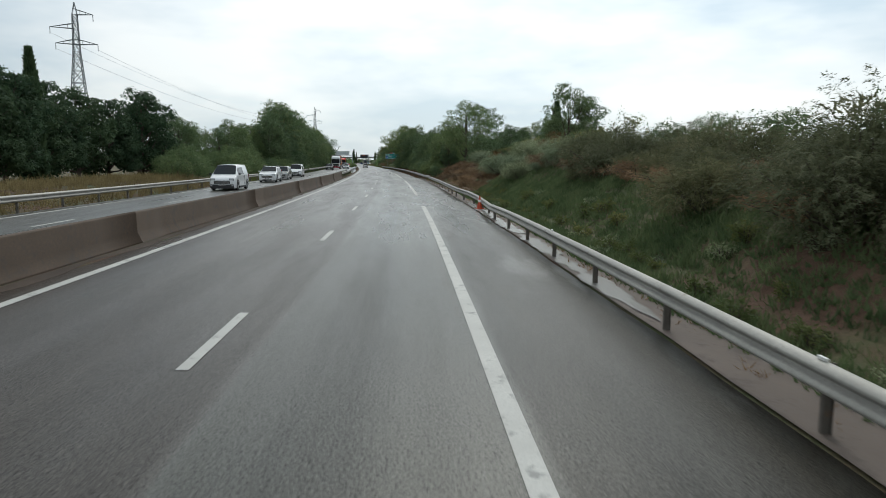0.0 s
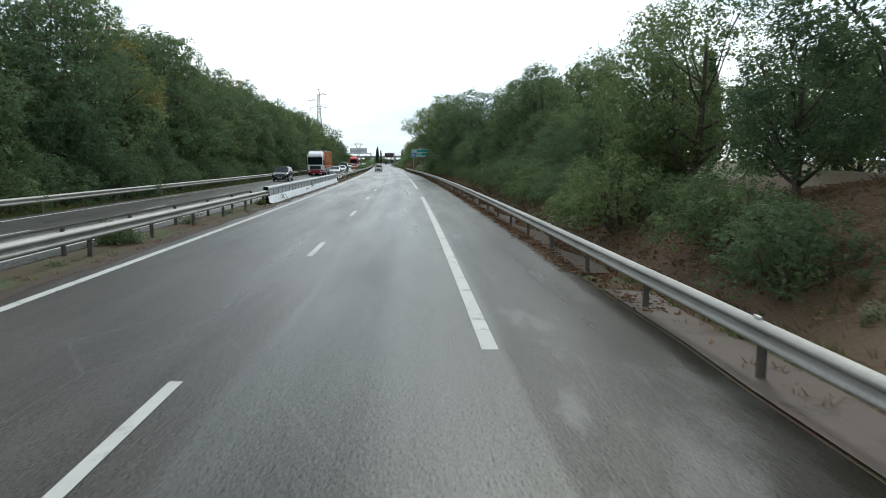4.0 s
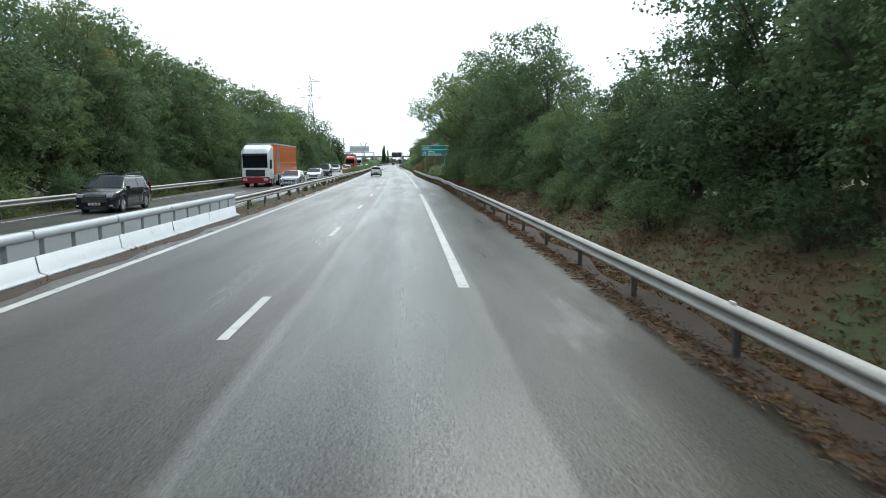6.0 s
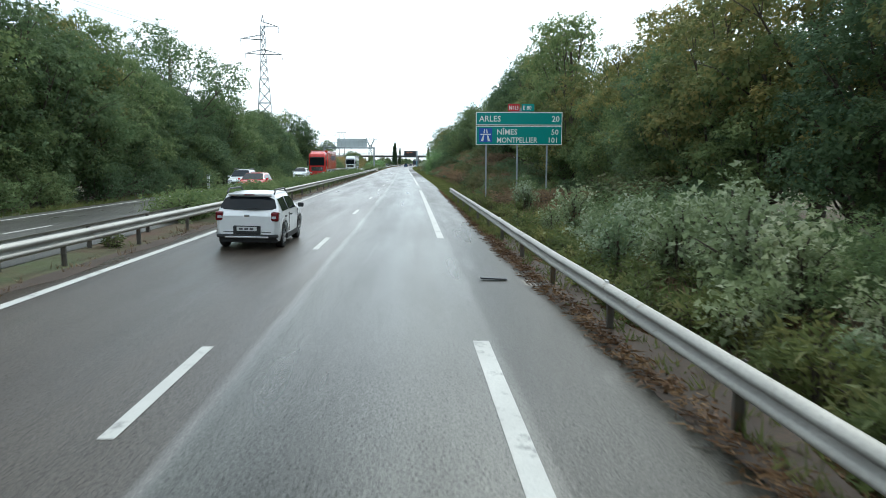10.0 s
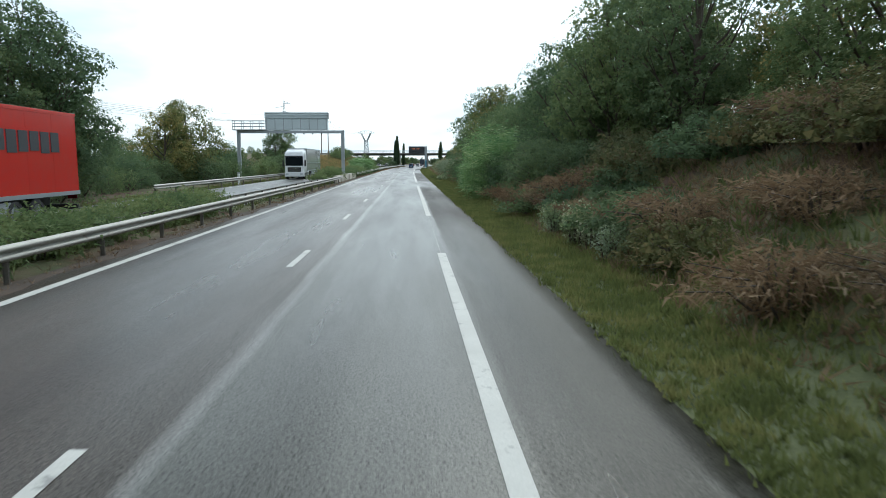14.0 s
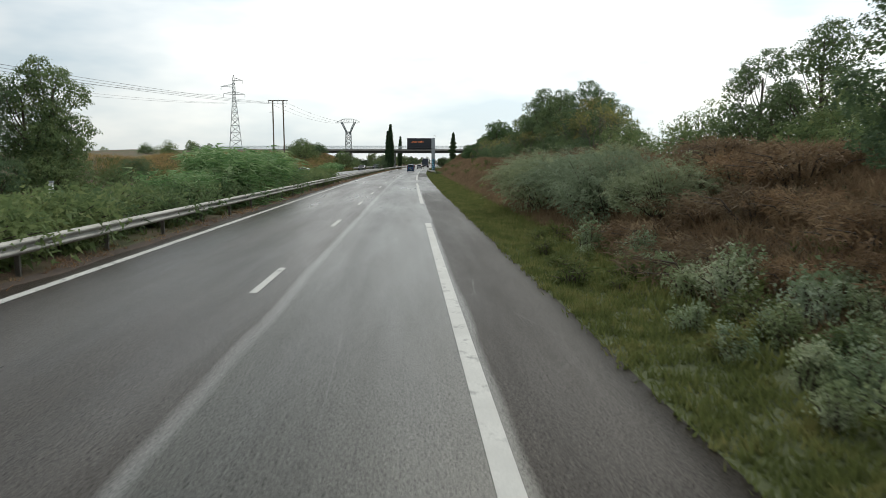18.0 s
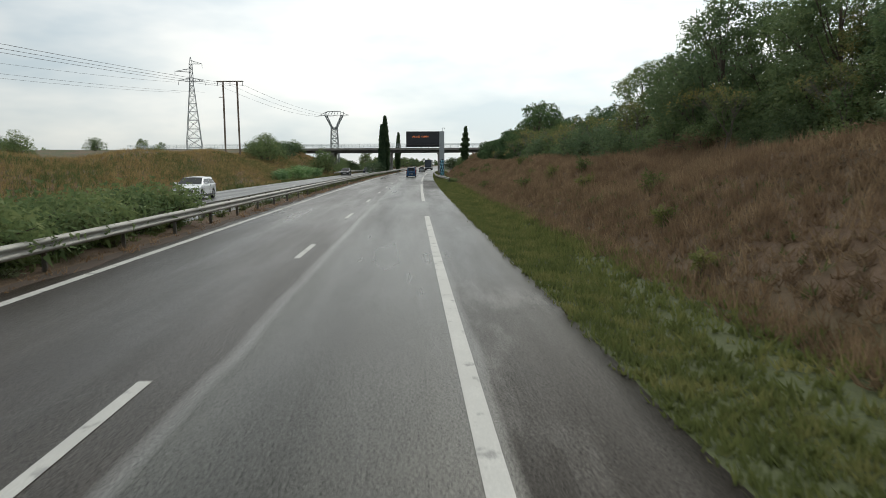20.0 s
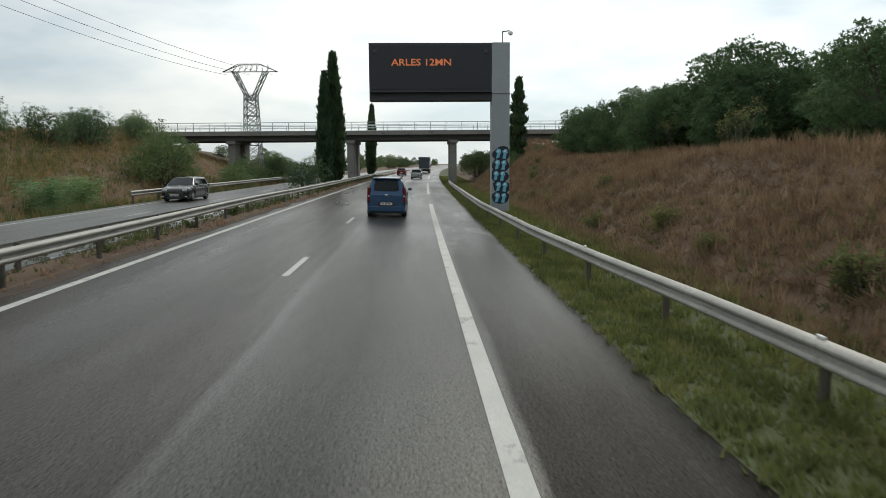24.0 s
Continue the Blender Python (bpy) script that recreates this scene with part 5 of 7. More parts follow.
grow("pine", 574, 21, 9.8, 1)
grow("pine", 578, 19, 8.2, 1)
grow("pine", 603.5, 20, 9.0, 0)
grow("pine", 608, 21, 8.8, 1)
row("pine", 584, 648, 4.0, 18, 24, 7.2, 8.0)
row("pine", 552, 640, 6, 23, 30, 7.6, 9.6)
row("pine", 606, 642, 4, 17, 20, 6.6, 7.6)
grow("fir", 641, 12.9, 10.8)
grow("cypress", 640, -5.9, 13.2)
grow("cypress", 637.6, -6.75, 10.4)
grow("cypress", 639, -6.5, 11.2)
grow("cypress", 674, -5.2, 10.9)
row("thicket", 652, 676, 2.4, 9.6, 15, 2.6, 5.0, 0)
row("thicket", 634, 655, 4.0, 11.5, 14.5, 2.8, 4.6, 1)
grow("thicket", 634, -8.0, 3.4, 0)
row("oak", 690, 1000, 9, 11, 24, 4.0, 6.5)
row("oak", 770, 1000, 10, -34, -18, 4.5, 7)
row("oak", 1000, 1500, 16, 12, 40, 5, 9)
row("oak", 1000, 1500, 18, -60, -20, 5, 9)


# ---- grass ----
def turf(name, s0, s1, e0, e1, per, h0, h1, material, label, width=0.02, lean=0.35, clump=6, thin=None):
    """Grass tufts strewn over a strip of ground, one object of uncountable blades."""
    rng = np.random.default_rng(int(s0 * 7 + e0 * 13 + 1000))
    n = int((s1 - s0) * (e1 - e0) * per)
    s, e = rng.uniform(s0, s1, n), rng.uniform(0, 1, n)
    e = pave_edge(s) + e0 + (e1 - e0) * e if e0 > -1 else e0 + (e1 - e0) * e
    if thin:
        keep = rng.uniform(0, 1, n) < thin(s, e)
        s, e = s[keep], e[keep]
        n = len(s)
    x, y = road_xy(s, e)
    base = np.repeat(np.stack((x, y, ground_z(s, e) + (0.03 if lean > 2 else -0.02)), 1), clump, 0)
    base[:, :2] += rng.normal(size=(n * clump, 2)) * 0.06
    ax = rng.normal(size=(n * clump, 3)) * lean
    ax[:, 2] = 1
    if lean > 2:
        ax[:, 2] = np.abs(ax[:, 2]) * 0.4
    ln = np.repeat(rng.uniform(h0, h1, n), clump) * rng.uniform(0.6, 1.1, n * clump)
    v, f = blades(base, ax, ln, np.full(n * clump, width), rng, 0.12)
    tagged(new(name, mesh_from(name, v, f, material)), label, "grass", kind="stuff")


def patchy(scale, cut):
    return lambda s, e: np.clip((np.sin(s * scale) * np.sin(e * scale * 2.3 + s * 0.11) + np.sin(s * scale * 2.7 + e) * 0.5 + 1 - cut) * 0.9, 0.35, 1)


turf("fallen_leaves", 108, 300, 0.0, 3.2, 34, 0.05, 0.13, M["fallen_leaf"], "brown fallen leaves on the soil under the trees", 0.06, 3.0, 4)
turf("verge_grass", 262, 700, 0.0, 1.6, 76, 0.10, 0.26, M["grass"], "short green grass along the asphalt edge", 0.03)
turf("verge_grass", 300, 700, 1.5, 3.6, 52, 0.14, 0.40, M["grass"], "uneven green grass at the foot of the bank", 0.04, thin=patchy(0.23, 0.4))
turf("rail_weeds", 0, 112, 0.45, 1.3, 14, 0.1, 0.3, M["dry_grass"], "dead weeds and debris along the gutter", 0.025, 0.7, thin=patchy(0.6, 1.2))
turf("bank_grass", -6, 60, 0.9, 5.6, 120, 0.14, 0.40, M["lush_grass"], "lush green grass at the foot of the bank", 0.035, thin=patchy(0.19, 0.35))
turf("forest_floor_grass", 112, 262, 0.9, 4.0, 20, 0.10, 0.30, M["dry_grass"], "sparse dry grass under the trees", 0.025, thin=patchy(0.3, 0.9))
turf("dry_grass", 462, 650, 2.8, 9.0, 26, 0.30, 0.75, M["dry_grass"], "tall dry brown grass on the bank", 0.022, 0.25, thin=patchy(0.13, 0.2))
turf("dry_grass", 470, 650, 9.0, 17.0, 13, 0.4, 0.9, M["dry_grass"], "tall dry brown grass on top of the bank", 0.03, 0.25)
turf("dead_stalks", 428, 476, 2.6, 10.5, 34, 0.25, 0.75, M["dead_stems"], "red-brown dead stalks on the bank", 0.03, 0.55)
turf("bank_grass", 58, 112, 0.9, 3.2, 22, 0.10, 0.28, M["grass"], "thin dull green grass at the foot of the bank", 0.035, thin=patchy(0.19, 0.9))
turf("straw_litter", 56, 114, 1.2, 9.0, 60, 0.06, 0.18, M["dry_grass"], "straw and dry leaves strewn over the slope", 0.025, 3.0, 4)
turf("dead_stalks", 56, 112, 1.6, 9.5, 20, 0.15, 0.5, M["dead_stems"], "dry brown stalks on the soil of the bank", 0.03, 0.7, thin=patchy(0.17, 0.5))
turf("bank_weeds", 234, 302, 1.6, 6.0, 14, 0.15, 0.45, M["grass"], "straggling green weeds below the trees", 0.04, 0.45, thin=patchy(0.25, 0.4))
turf("dead_stalks", 234, 372, 2.0, 8.0, 18, 0.2, 0.6, M["dead_stems"], "dry brown stalks between the brambles", 0.03, 0.7, thin=patchy(0.21, 0.2))
turf("bank_weeds", 300, 440, 2.6, 6.5, 12, 0.25, 0.6, M["grass"], "rank green weeds at the foot of the bank", 0.045, 0.4, thin=patchy(0.16, 0.7))
turf("dead_stalks", 474, 650, 2.6, 10.0, 20, 0.2, 0.5, M["dead_stems"], "tangled dead brown growth on the bank", 0.035, 0.8)
turf("fallen_twigs", 112, 300, -0.22, 0.85, 100, 0.08, 0.28, M["fallen_leaf"], "brown twigs and leaves lying along the asphalt edge", 0.02, 5.0, 3)
turf("rail_weeds", 232, 300, 0.15, 1.2, 26, 0.15, 0.45, M["grass"], "straggling weeds under the guard rail", 0.03, 0.5, thin=patchy(0.5, 0.9))
turf("bank_weeds", 474, 650, 3.0, 6.5, 9, 0.15, 0.4, M["grass"], "thin green growth low on the dry bank", 0.04, 0.5, thin=patchy(0.12, 0.9))
turf("straw_grass", 0, 70, -22, -14.2, 9, 0.4, 0.9, M["straw"], "tall straw-yellow grass beyond the far rail", 0.03, 0.25)
turf("field_grass", 490, 660, -34, -15, 12, 0.35, 0.85, M["straw"], "tall yellowing grass of the field", 0.022, 0.3, thin=patchy(0.09, 0.3))
turf("field_grass", 440, 640, -30, -14.2, 7, 0.3, 0.8, M["grass"], "rank green grass beyond the far rail", 0.035, 0.25, thin=patchy(0.11, 0.5))
turf("far_verge_grass", 70, 440, -16.5, -13.9, 9, 0.15, 0.45, M["grass"], "green verge grass beyond the far rail", 0.035, 0.3, thin=patchy(0.2, 0.4))
turf("median_grass", 286, 408, -6.3, -5.2, 22, 0.15, 0.5, M["grass"], "weedy green grass of the median", 0.03, 0.3, thin=patchy(0.15, 0.3))
turf("median_grass", 425, 700, -6.5, -5.1, 16, 0.1, 0.4, M["grass"], "weedy grass of the median", 0.03, 0.3, thin=patchy(0.21, 0.7))
turf("median_weeds", 432, 700, -5.0, -4.35, 16, 0.06, 0.28, M["dry_grass"], "dead weeds along the median rail", 0.02, 0.5, thin=patchy(0.4, 0.6))
turf("median_weeds", 97, 176, -5.0, -4.4, 10, 0.05, 0.2, M["dry_grass"], "dead weeds along the median barrier", 0.02, 0.6, thin=patchy(0.4, 0.8))
turf("median_weeds", 176, 420, -5.0, -4.35, 16, 0.06, 0.25, M["dry_grass"], "dead weeds along the median rail", 0.02, 0.5, thin=patchy(0.4, 0.8))


# ---- signs, gantries, pylons and the bridge ----
M["sign_green"] = surface("green_sign_sheet", (0.0, 0.27, 0.24), 0.45, 0, 30, 0.8, 0.08, None, 0.6, 0.0)
M["sign_white"] = surface("white_sign_sheet", (0.80, 0.82, 0.80), 0.45, 0, 30, 0.8, 0.05, None, 0.6, 0.0)
M["sign_red"] = surface("red_sign_sheet", (0.55, 0.03, 0.035), 0.45, 0, 30, 0.8, 0.08, None, 0.6, 0.0)
M["sign_blue"] = surface("blue_sign_sheet", (0.02, 0.10, 0.45), 0.45, 0, 30, 0.8, 0.08, None, 0.6, 0.0)
M["black_panel"] = surface("black_display_sheet", (0.022, 0.025, 0.032), 0.55, 0, 30, 1.2, 0.15, None, 0.6, 0.05)
M["dark_case"] = surface("dark_grey_case", (0.045, 0.047, 0.055), 0.6, 0, 20, 1.0, 0.15, None, 0.6, 0.05)
M["grey_paint"] = surface("grey_painted_steel", (0.33, 0.36, 0.38), 0.5, 0.2, 12, 0.5, 0.1, (0.26, 0.26, 0.25), 0.63, 0.05)
M["pale_panel"] = surface("pale_grey_sheet_metal", (0.52, 0.58, 0.60), 0.5, 0.2, 12, 0.5, 0.08, None, 0.63, 0.03)
M["pylon_steel"] = surface("pylon_steel", (0.20, 0.22, 0.23), 0.6, 0.4, 4, 0.5, 0.15, None, 0.6, 0.0)
M["wood_pole"] = surface("weathered_pole", (0.20, 0.16, 0.13), 0.85, 0, 10, 0.8, 0.25, None, 0.6, 0.3)
M["cable"] = surface("cable", (0.10, 0.10, 0.11), 0.6, 0.2, 4, 0.5, 0.1, None, 0.6, 0.0)
M["spray_blue"] = surface("light_blue_spray_paint", (0.16, 0.50, 0.66), 0.6, 0, 20, 1, 0.1, None, 0.6, 0.0)
M["spray_white"] = surface("white_spray_paint", (0.72, 0.78, 0.80), 0.6, 0, 20, 1, 0.1, None, 0.6, 0.0)
M["spray_black"] = surface("black_spray_paint", (0.015, 0.02, 0.035), 0.6, 0, 20, 1, 0.1, None, 0.6, 0.0)
led, lt, lb = nodes_of("orange_leds")
lb.inputs["Base Color"].default_value = (0.25, 0.06, 0.02, 1)
lb.inputs["Emission Color"].default_value, lb.inputs["Emission Strength"].default_value = (1.0, 0.30, 0.12, 1), 0.38
M["led"] = led


def lettering(name, text, size, material, parent, x, y, z, right=False, stretch=1.0, label=""):
    """Raised writing that faces back along the road."""
    cu = bpy.data.curves.new(name, "FONT")
    cu.body, cu.size, cu.extrude, cu.offset, cu.resolution_u = text, size, 0.004, 0.014 * size, 2
    cu.align_x = "RIGHT" if right else "LEFT"
    tmp = new(name, cu)
    bpy.context.view_layer.update()
    me = bpy.data.meshes.new_from_object(tmp.evaluated_get(bpy.context.evaluated_depsgraph_get()))
    bpy.data.objects.remove(tmp)
    me.materials.clear()
    me.materials.append(material)
    ob = under(name, me, parent, label)
    ob.matrix_basis = Matrix.Translation((x, y, z)) @ Matrix.Rotation(radians(90), 4, "X") @ Matrix.Diagonal((stretch, 1, 1, 1))
    return ob


def slab(name, parent, x0, x1, y0, y1, z0, z1, material, label="", bevel=0.01):
    bm = bmesh.new()
    box(bm, x0, x1, y0, y1, z0, z1, bevel)
    return part(name, bm, material, parent, label)


def bars(name, parent, rows, radius, material, label="", n=6):
    bm = bmesh.new()
    for a, b in rows:
        rod(bm, a, b, radius, n=n)
    return part(name, bm, material, parent, label)


# direction sign; local x is across the road from its left edge
sign = empty("direction_sign", at(281.7, 6.72), "large green direction sign with white lettering on three posts", "road sign")
g = float(ground_z(281.7, 9.3))
for x in (0.66, 2.62, 4.50):
    slab("post", sign, x - 0.045, x + 0.045, 0.06, 0.16, g - 0.6, 5.40, M["grey_paint"], "pale grey steel post")
for nm, z0, z1 in (("upper_panel", 4.67, 5.48), ("lower_panel", 3.46, 4.63)):
    slab(nm, sign, 0, 5.42, 0.0, 0.05, z0, z1, M["sign_white"], "white-edged green panel")
    slab(nm + "_face", sign, 0.05, 5.37, -0.004, 0.01, z0 + 0.05, z1 - 0.05, M["sign_green"], "green face", 0.0)
lettering("lettering", "ARLES", 0.50, M["sign_white"], sign, 0.20, -0.007, 4.90, label="white lettering")
lettering("lettering", "20", 0.50, M["sign_white"], sign, 5.25, -0.007, 4.90, True, label="white lettering")
lettering("lettering", "NÎMES", 0.47, M["sign_white"], sign, 1.30, -0.007, 4.10, label="white lettering")
lettering("lettering", "50", 0.47, M["sign_white"], sign, 5.20, -0.007, 4.10, True, label="white lettering")
lettering("lettering", "MONTPELLIER", 0.47, M["sign_white"], sign, 1.30, -0.007, 3.60, stretch=0.86, label="white lettering")
lettering("lettering", "101", 0.47, M["sign_white"], sign, 5.20, -0.007, 3.60, True, label="white lettering")
slab("motorway_symbol", sign, 0.20, 1.02, -0.010, 0.0, 3.62, 4.48, M["sign_blue"], "blue square with a white road drawn on it", 0.0)
bm = bmesh.new()
for pts in (((0.30, 3.68), (0.47, 3.68), (0.53, 4.05), (0.45, 4.05)), ((0.75, 3.68), (0.92, 3.68), (0.77, 4.05), (0.69, 4.05)), ((0.47, 4.17), (0.55, 4.17), (0.57, 4.42), (0.52, 4.42)), ((0.67, 4.17), (0.75, 4.17), (0.70, 4.42), (0.65, 4.42)), ((0.28, 4.07), (0.94, 4.07), (0.94, 4.14), (0.28, 4.14))):
    bm.faces.new([bm.verts.new((x, -0.0145, z)) for x, z in pts])
part("symbol_road", bm, M["sign_white"], sign, "white road drawing")
slab("route_plate", sign, 2.00, 2.72, 0.0, 0.04, 5.53, 5.98, M["sign_red"], "small red route plate")
lettering("lettering", "N113", 0.34, M["sign_white"], sign, 2.04, -0.006, 5.63, stretch=0.80, label="white lettering")
slab("route_plate", sign, 2.86, 3.64, 0.0, 0.04, 5.53, 5.98, M["sign_green"], "small green route plate")
lettering("lettering", "E 80", 0.34, M["sign_white"], sign, 2.92, -0.006, 5.63, stretch=0.9, label="white lettering")
slab("plate_bracket", sign, 2.2, 3.4, 0.05, 0.08, 5.35, 5.75, M["grey_paint"])

# gantry over the opposite carriageway, seen from behind
gantry = empty("gantry", at(420.8, -5.6), "grey steel gantry over the opposite carriageway, seen from behind", "gantry")
for x, foot in ((0, 0.80), (-12.9, -0.2)):
    slab("post", gantry, x - 0.2, x + 0.2, -0.22, 0.22, foot, 6.30, M["grey_paint"], "", 0.02)
    slab("base_plate", gantry, x - 0.5, x + 0.5, -0.5, 0.5, foot - 0.02, foot + 0.05, M["post_steel"])
    for dx in (-0.4, -0.13, 0.13, 0.4):
        for dy in (-0.42, 0.42):
            bars("bolt", gantry, [((x + dx, dy, foot + 0.03), (x + dx, dy, foot + 0.17))], 0.03, M["post_steel"])
slab("beam", gantry, -12.9, 0.05, -0.2, 0.2, 5.92, 6.28, M["grey_paint"], "", 0.015)
for x in (-9.2, -8.1, -7.0, -5.9, -4.8, -3.7, -2.6):
    slab("lamp", gantry, x - 0.07, x + 0.07, -0.35, -0.15, 5.78, 5.92, M["dark_case"], "small dark lamp below the beam")
slab("cabinet", gantry, -9.55, -1.85, -0.15, 0.75, 6.35, 7.75, M["pale_panel"], "pale grey back of the display cabinet", 0.02)
for i in range(4):
    slab("louvre", gantry, -9.6, -1.8, -0.24, 0.8, 7.77 + 0.19 * i, 7.92 + 0.19 * i, M["pale_panel"], "horizontal grey louvre", 0.01)
slab("cabinet_side", gantry, -1.84, -1.78, -0.2, 0.8, 7.74, 8.5, M["dark_case"], "dark end plate")
for x in np.linspace(-9.4, -2.0, 8):
    slab("rib", gantry, x - 0.03, x + 0.03, -0.22, -0.15, 6.35, 7.75, M["grey_paint"], "upright rib", 0.0)
slab("walkway", gantry, -13.6, -9.5, -0.55, 0.55, 6.30, 6.38, M["grey_paint"])
for y in (-0.52, 0.52):
    for z in (6.75, 7.1, 7.45):
        bars("guard_bar", gantry, [((-13.55, y, z), (-9.6, y, z))], 0.028, M["grey_paint"])
    for x in (-13.5, -12.4, -11.3, -10.2):
        bars("guard_post", gantry, [((x, y, 6.35), (x, y, 7.48))], 0.032, M["grey_paint"])
for z in (6.75, 7.1, 7.45):
    bars("guard_bar", gantry, [((-13.55, -0.52, z), (-13.55, 0.52, z))], 0.028, M["grey_paint"])
slab("gantry_pad", gantry, -1.6, 0.28, -6.0, 5.0, 0.16, 0.80, M["concrete_pale"], "pale concrete block under the post", 0.02)

# variable message sign on a single mast
vms = empty("message_sign", at(603.3, 0.47), "black electronic message sign on a thick grey mast", "message sign")
slab("mast", vms, 6.15, 7.06, -0.35, 0.55, -0.4, 8.34, M["grey_paint"], "thick grey steel mast", 0.03)
slab("mast_joint", vms, 6.13, 7.08, -0.37, 0.57, 5.80, 5.84, M["post_steel"], "", 0.0)
slab("case", vms, 0.0, 6.15, -0.30, 0.65, 5.50, 8.33, M["dark_case"], "dark display case", 0.03)
slab("display", vms, 0.10, 6.05, -0.335, -0.30, 6.06, 8.20, M["black_panel"], "matt black display face", 0.0)
slab("shelf", vms, 0.05, 6.12, -0.62, -0.30, 5.88, 5.94, M["dark_case"], "projecting lower shelf", 0.0)
for x in (0.3, 5.85):
    slab("sensor", vms, x - 0.1, x + 0.1, -0.40, -0.33, 7.80, 8.0, M["dark_case"])
lettering("lettering", "ARLES 12MN", 0.46, M["led"], vms, 1.12, -0.342, 7.22, stretch=1.18, label="orange lit lettering")
bars("camera_pole", vms, [((6.75, 0.2, 8.2), (6.75, 0.2, 9.0)), ((6.75, 0.2, 8.95), (7.1, 0.1, 8.98))], 0.03, M["grey_paint"])
bm = bmesh.new()
bmesh.ops.create_uvsphere(bm, u_segments=12, v_segments=8, radius=0.12, matrix=Matrix.Translation((7.14, 0.08, 8.86)))
part("camera_dome", bm, M["sign_white"], vms, "white camera dome")
# sprayed letter-like shapes on the mast's foot: black ground, blue bodies, white glints
def sprayed(material, y, outline, lab):
    bm = bmesh.new()
    bm.faces.new([bm.verts.new((min(7.05, max(6.16, x)), y, z)) for x, z in outline])
    part("spray_shape", bm, M[material], vms, lab)


for i in range(5):
    z, lean = 0.58 + 0.56 * i, 0.07 * math.sin(i * 2.1)
    ring = [(2 * math.pi * q / 14) for q in range(14)]
    sprayed("spray_black", -0.3535 - 0.0007 * i, [(6.60 + lean + 0.47 * math.cos(a) * (1 + 0.12 * math.sin(3 * a + i)), z + 0.36 * math.sin(a) * (1 + 0.15 * math.cos(2 * a + i))) for a in ring], "black sprayed outline")
    for dx, k in ((-0.17, 0.0), (0.16, 1.3)):
        cx, w, h = 6.60 + lean + dx, 0.125, 0.24
        sprayed("spray_blue", -0.3585 - 0.0007 * i, [(cx - w, z - h), (cx + w * 0.4, z - h * (0.8 + 0.2 * k)), (cx + w * 0.6, z - h * 0.1), (cx + w * 1.2, z + h * 0.2), (cx + w * 0.9, z + h * 0.95), (cx - w * 0.3, z + h * (1.1 - 0.15 * k)), (cx - w * 1.2, z + h * 0.5), (cx - w * 0.5, z + 0.02)], "light blue sprayed letter shape")
        sprayed("spray_white", -0.3635 - 0.0007 * i, [(cx - w * 0.5, z + h * 0.25), (cx + w * 0.3, z + h * 0.35), (cx + w * 0.5, z + h * 0.8), (cx - w * 0.3, z + h * 0.75)], "white sprayed glint")


# lattice pylons
def lattice(bm, base, top, z0, z1, levels, r):
    """Four tapering legs with cross braces between z0 and z1; base and top are half widths."""
    hs = [z0 + (z1 - z0) * (1 - (1 - i / levels) ** 1.25) for i in range(levels + 1)]
    w = [base + (top - base) * (h - z0) / (z1 - z0) for h in hs]
    c = ((-1, -1), (1, -1), (1, 1), (-1, 1))
    for i in range(levels):
        for j in range(4):
            a, b = c[j], c[(j + 1) % 4]
            P = lambda q, k: (q[0] * w[k], q[1] * w[k], hs[k])
            rod(bm, P(a, i), P(a, i + 1), r, n=4)
            rod(bm, P(a, i), P(b, i + 1), r * 0.6, n=4)
            rod(bm, P(b, i), P(a, i + 1), r * 0.6, n=4)
            rod(bm, P(a, i + 1), P(b, i + 1), r * 0.6, n=4)


def pylon(s, e, turn, h, label):
    z = float(ground_z(s, e)) - 0.3
    thing = empty("pylon", at(s, e, z, turn), label, "pylon")
    bm = bmesh.new()
    lattice(bm, 2.3, 0.55, 0, h * 0.72, 9, 0.085)
    lattice(bm, 0.55, 0.4, h * 0.72, h * 0.93, 4, 0.07)
    lattice(bm, 0.4, 0.04, h * 0.93, h, 1, 0.06)
    part("mast", bm, M["pylon_steel"], thing)
    for q, L in ((0.93, 3.0), (0.85, -4.2), (0.76, 3.6), (0.76, -3.4)):
        bm = bmesh.new()
        for y in (-0.4, 0.4):
            rod(bm, (0, y, h * q), (L, 0, h * q + 0.15), 0.06, n=4)
            rod(bm, (0, y, h * q + 1.0), (L, 0, h * q + 0.15), 0.05, n=4)
        for k in (0.3, 0.6):
            rod(bm, (L * k, -0.4 * (1 - k), h * q + 0.05), (L * k, 0, h * q + 1.0 - 0.85 * k), 0.035, n=4)
        part("arm", bm, M["pylon_steel"], thing)
        bm = bmesh.new()
        for k in range(7):
            rod(bm, (L, 0, h * q + 0.1 - 0.17 * k), (L, 0, h * q + 0.0 - 0.17 * k), 0.10, 0.06, n=8)
        part("insulator", bm, M["dark_case"], thing, "dark insulator string")
    return thing


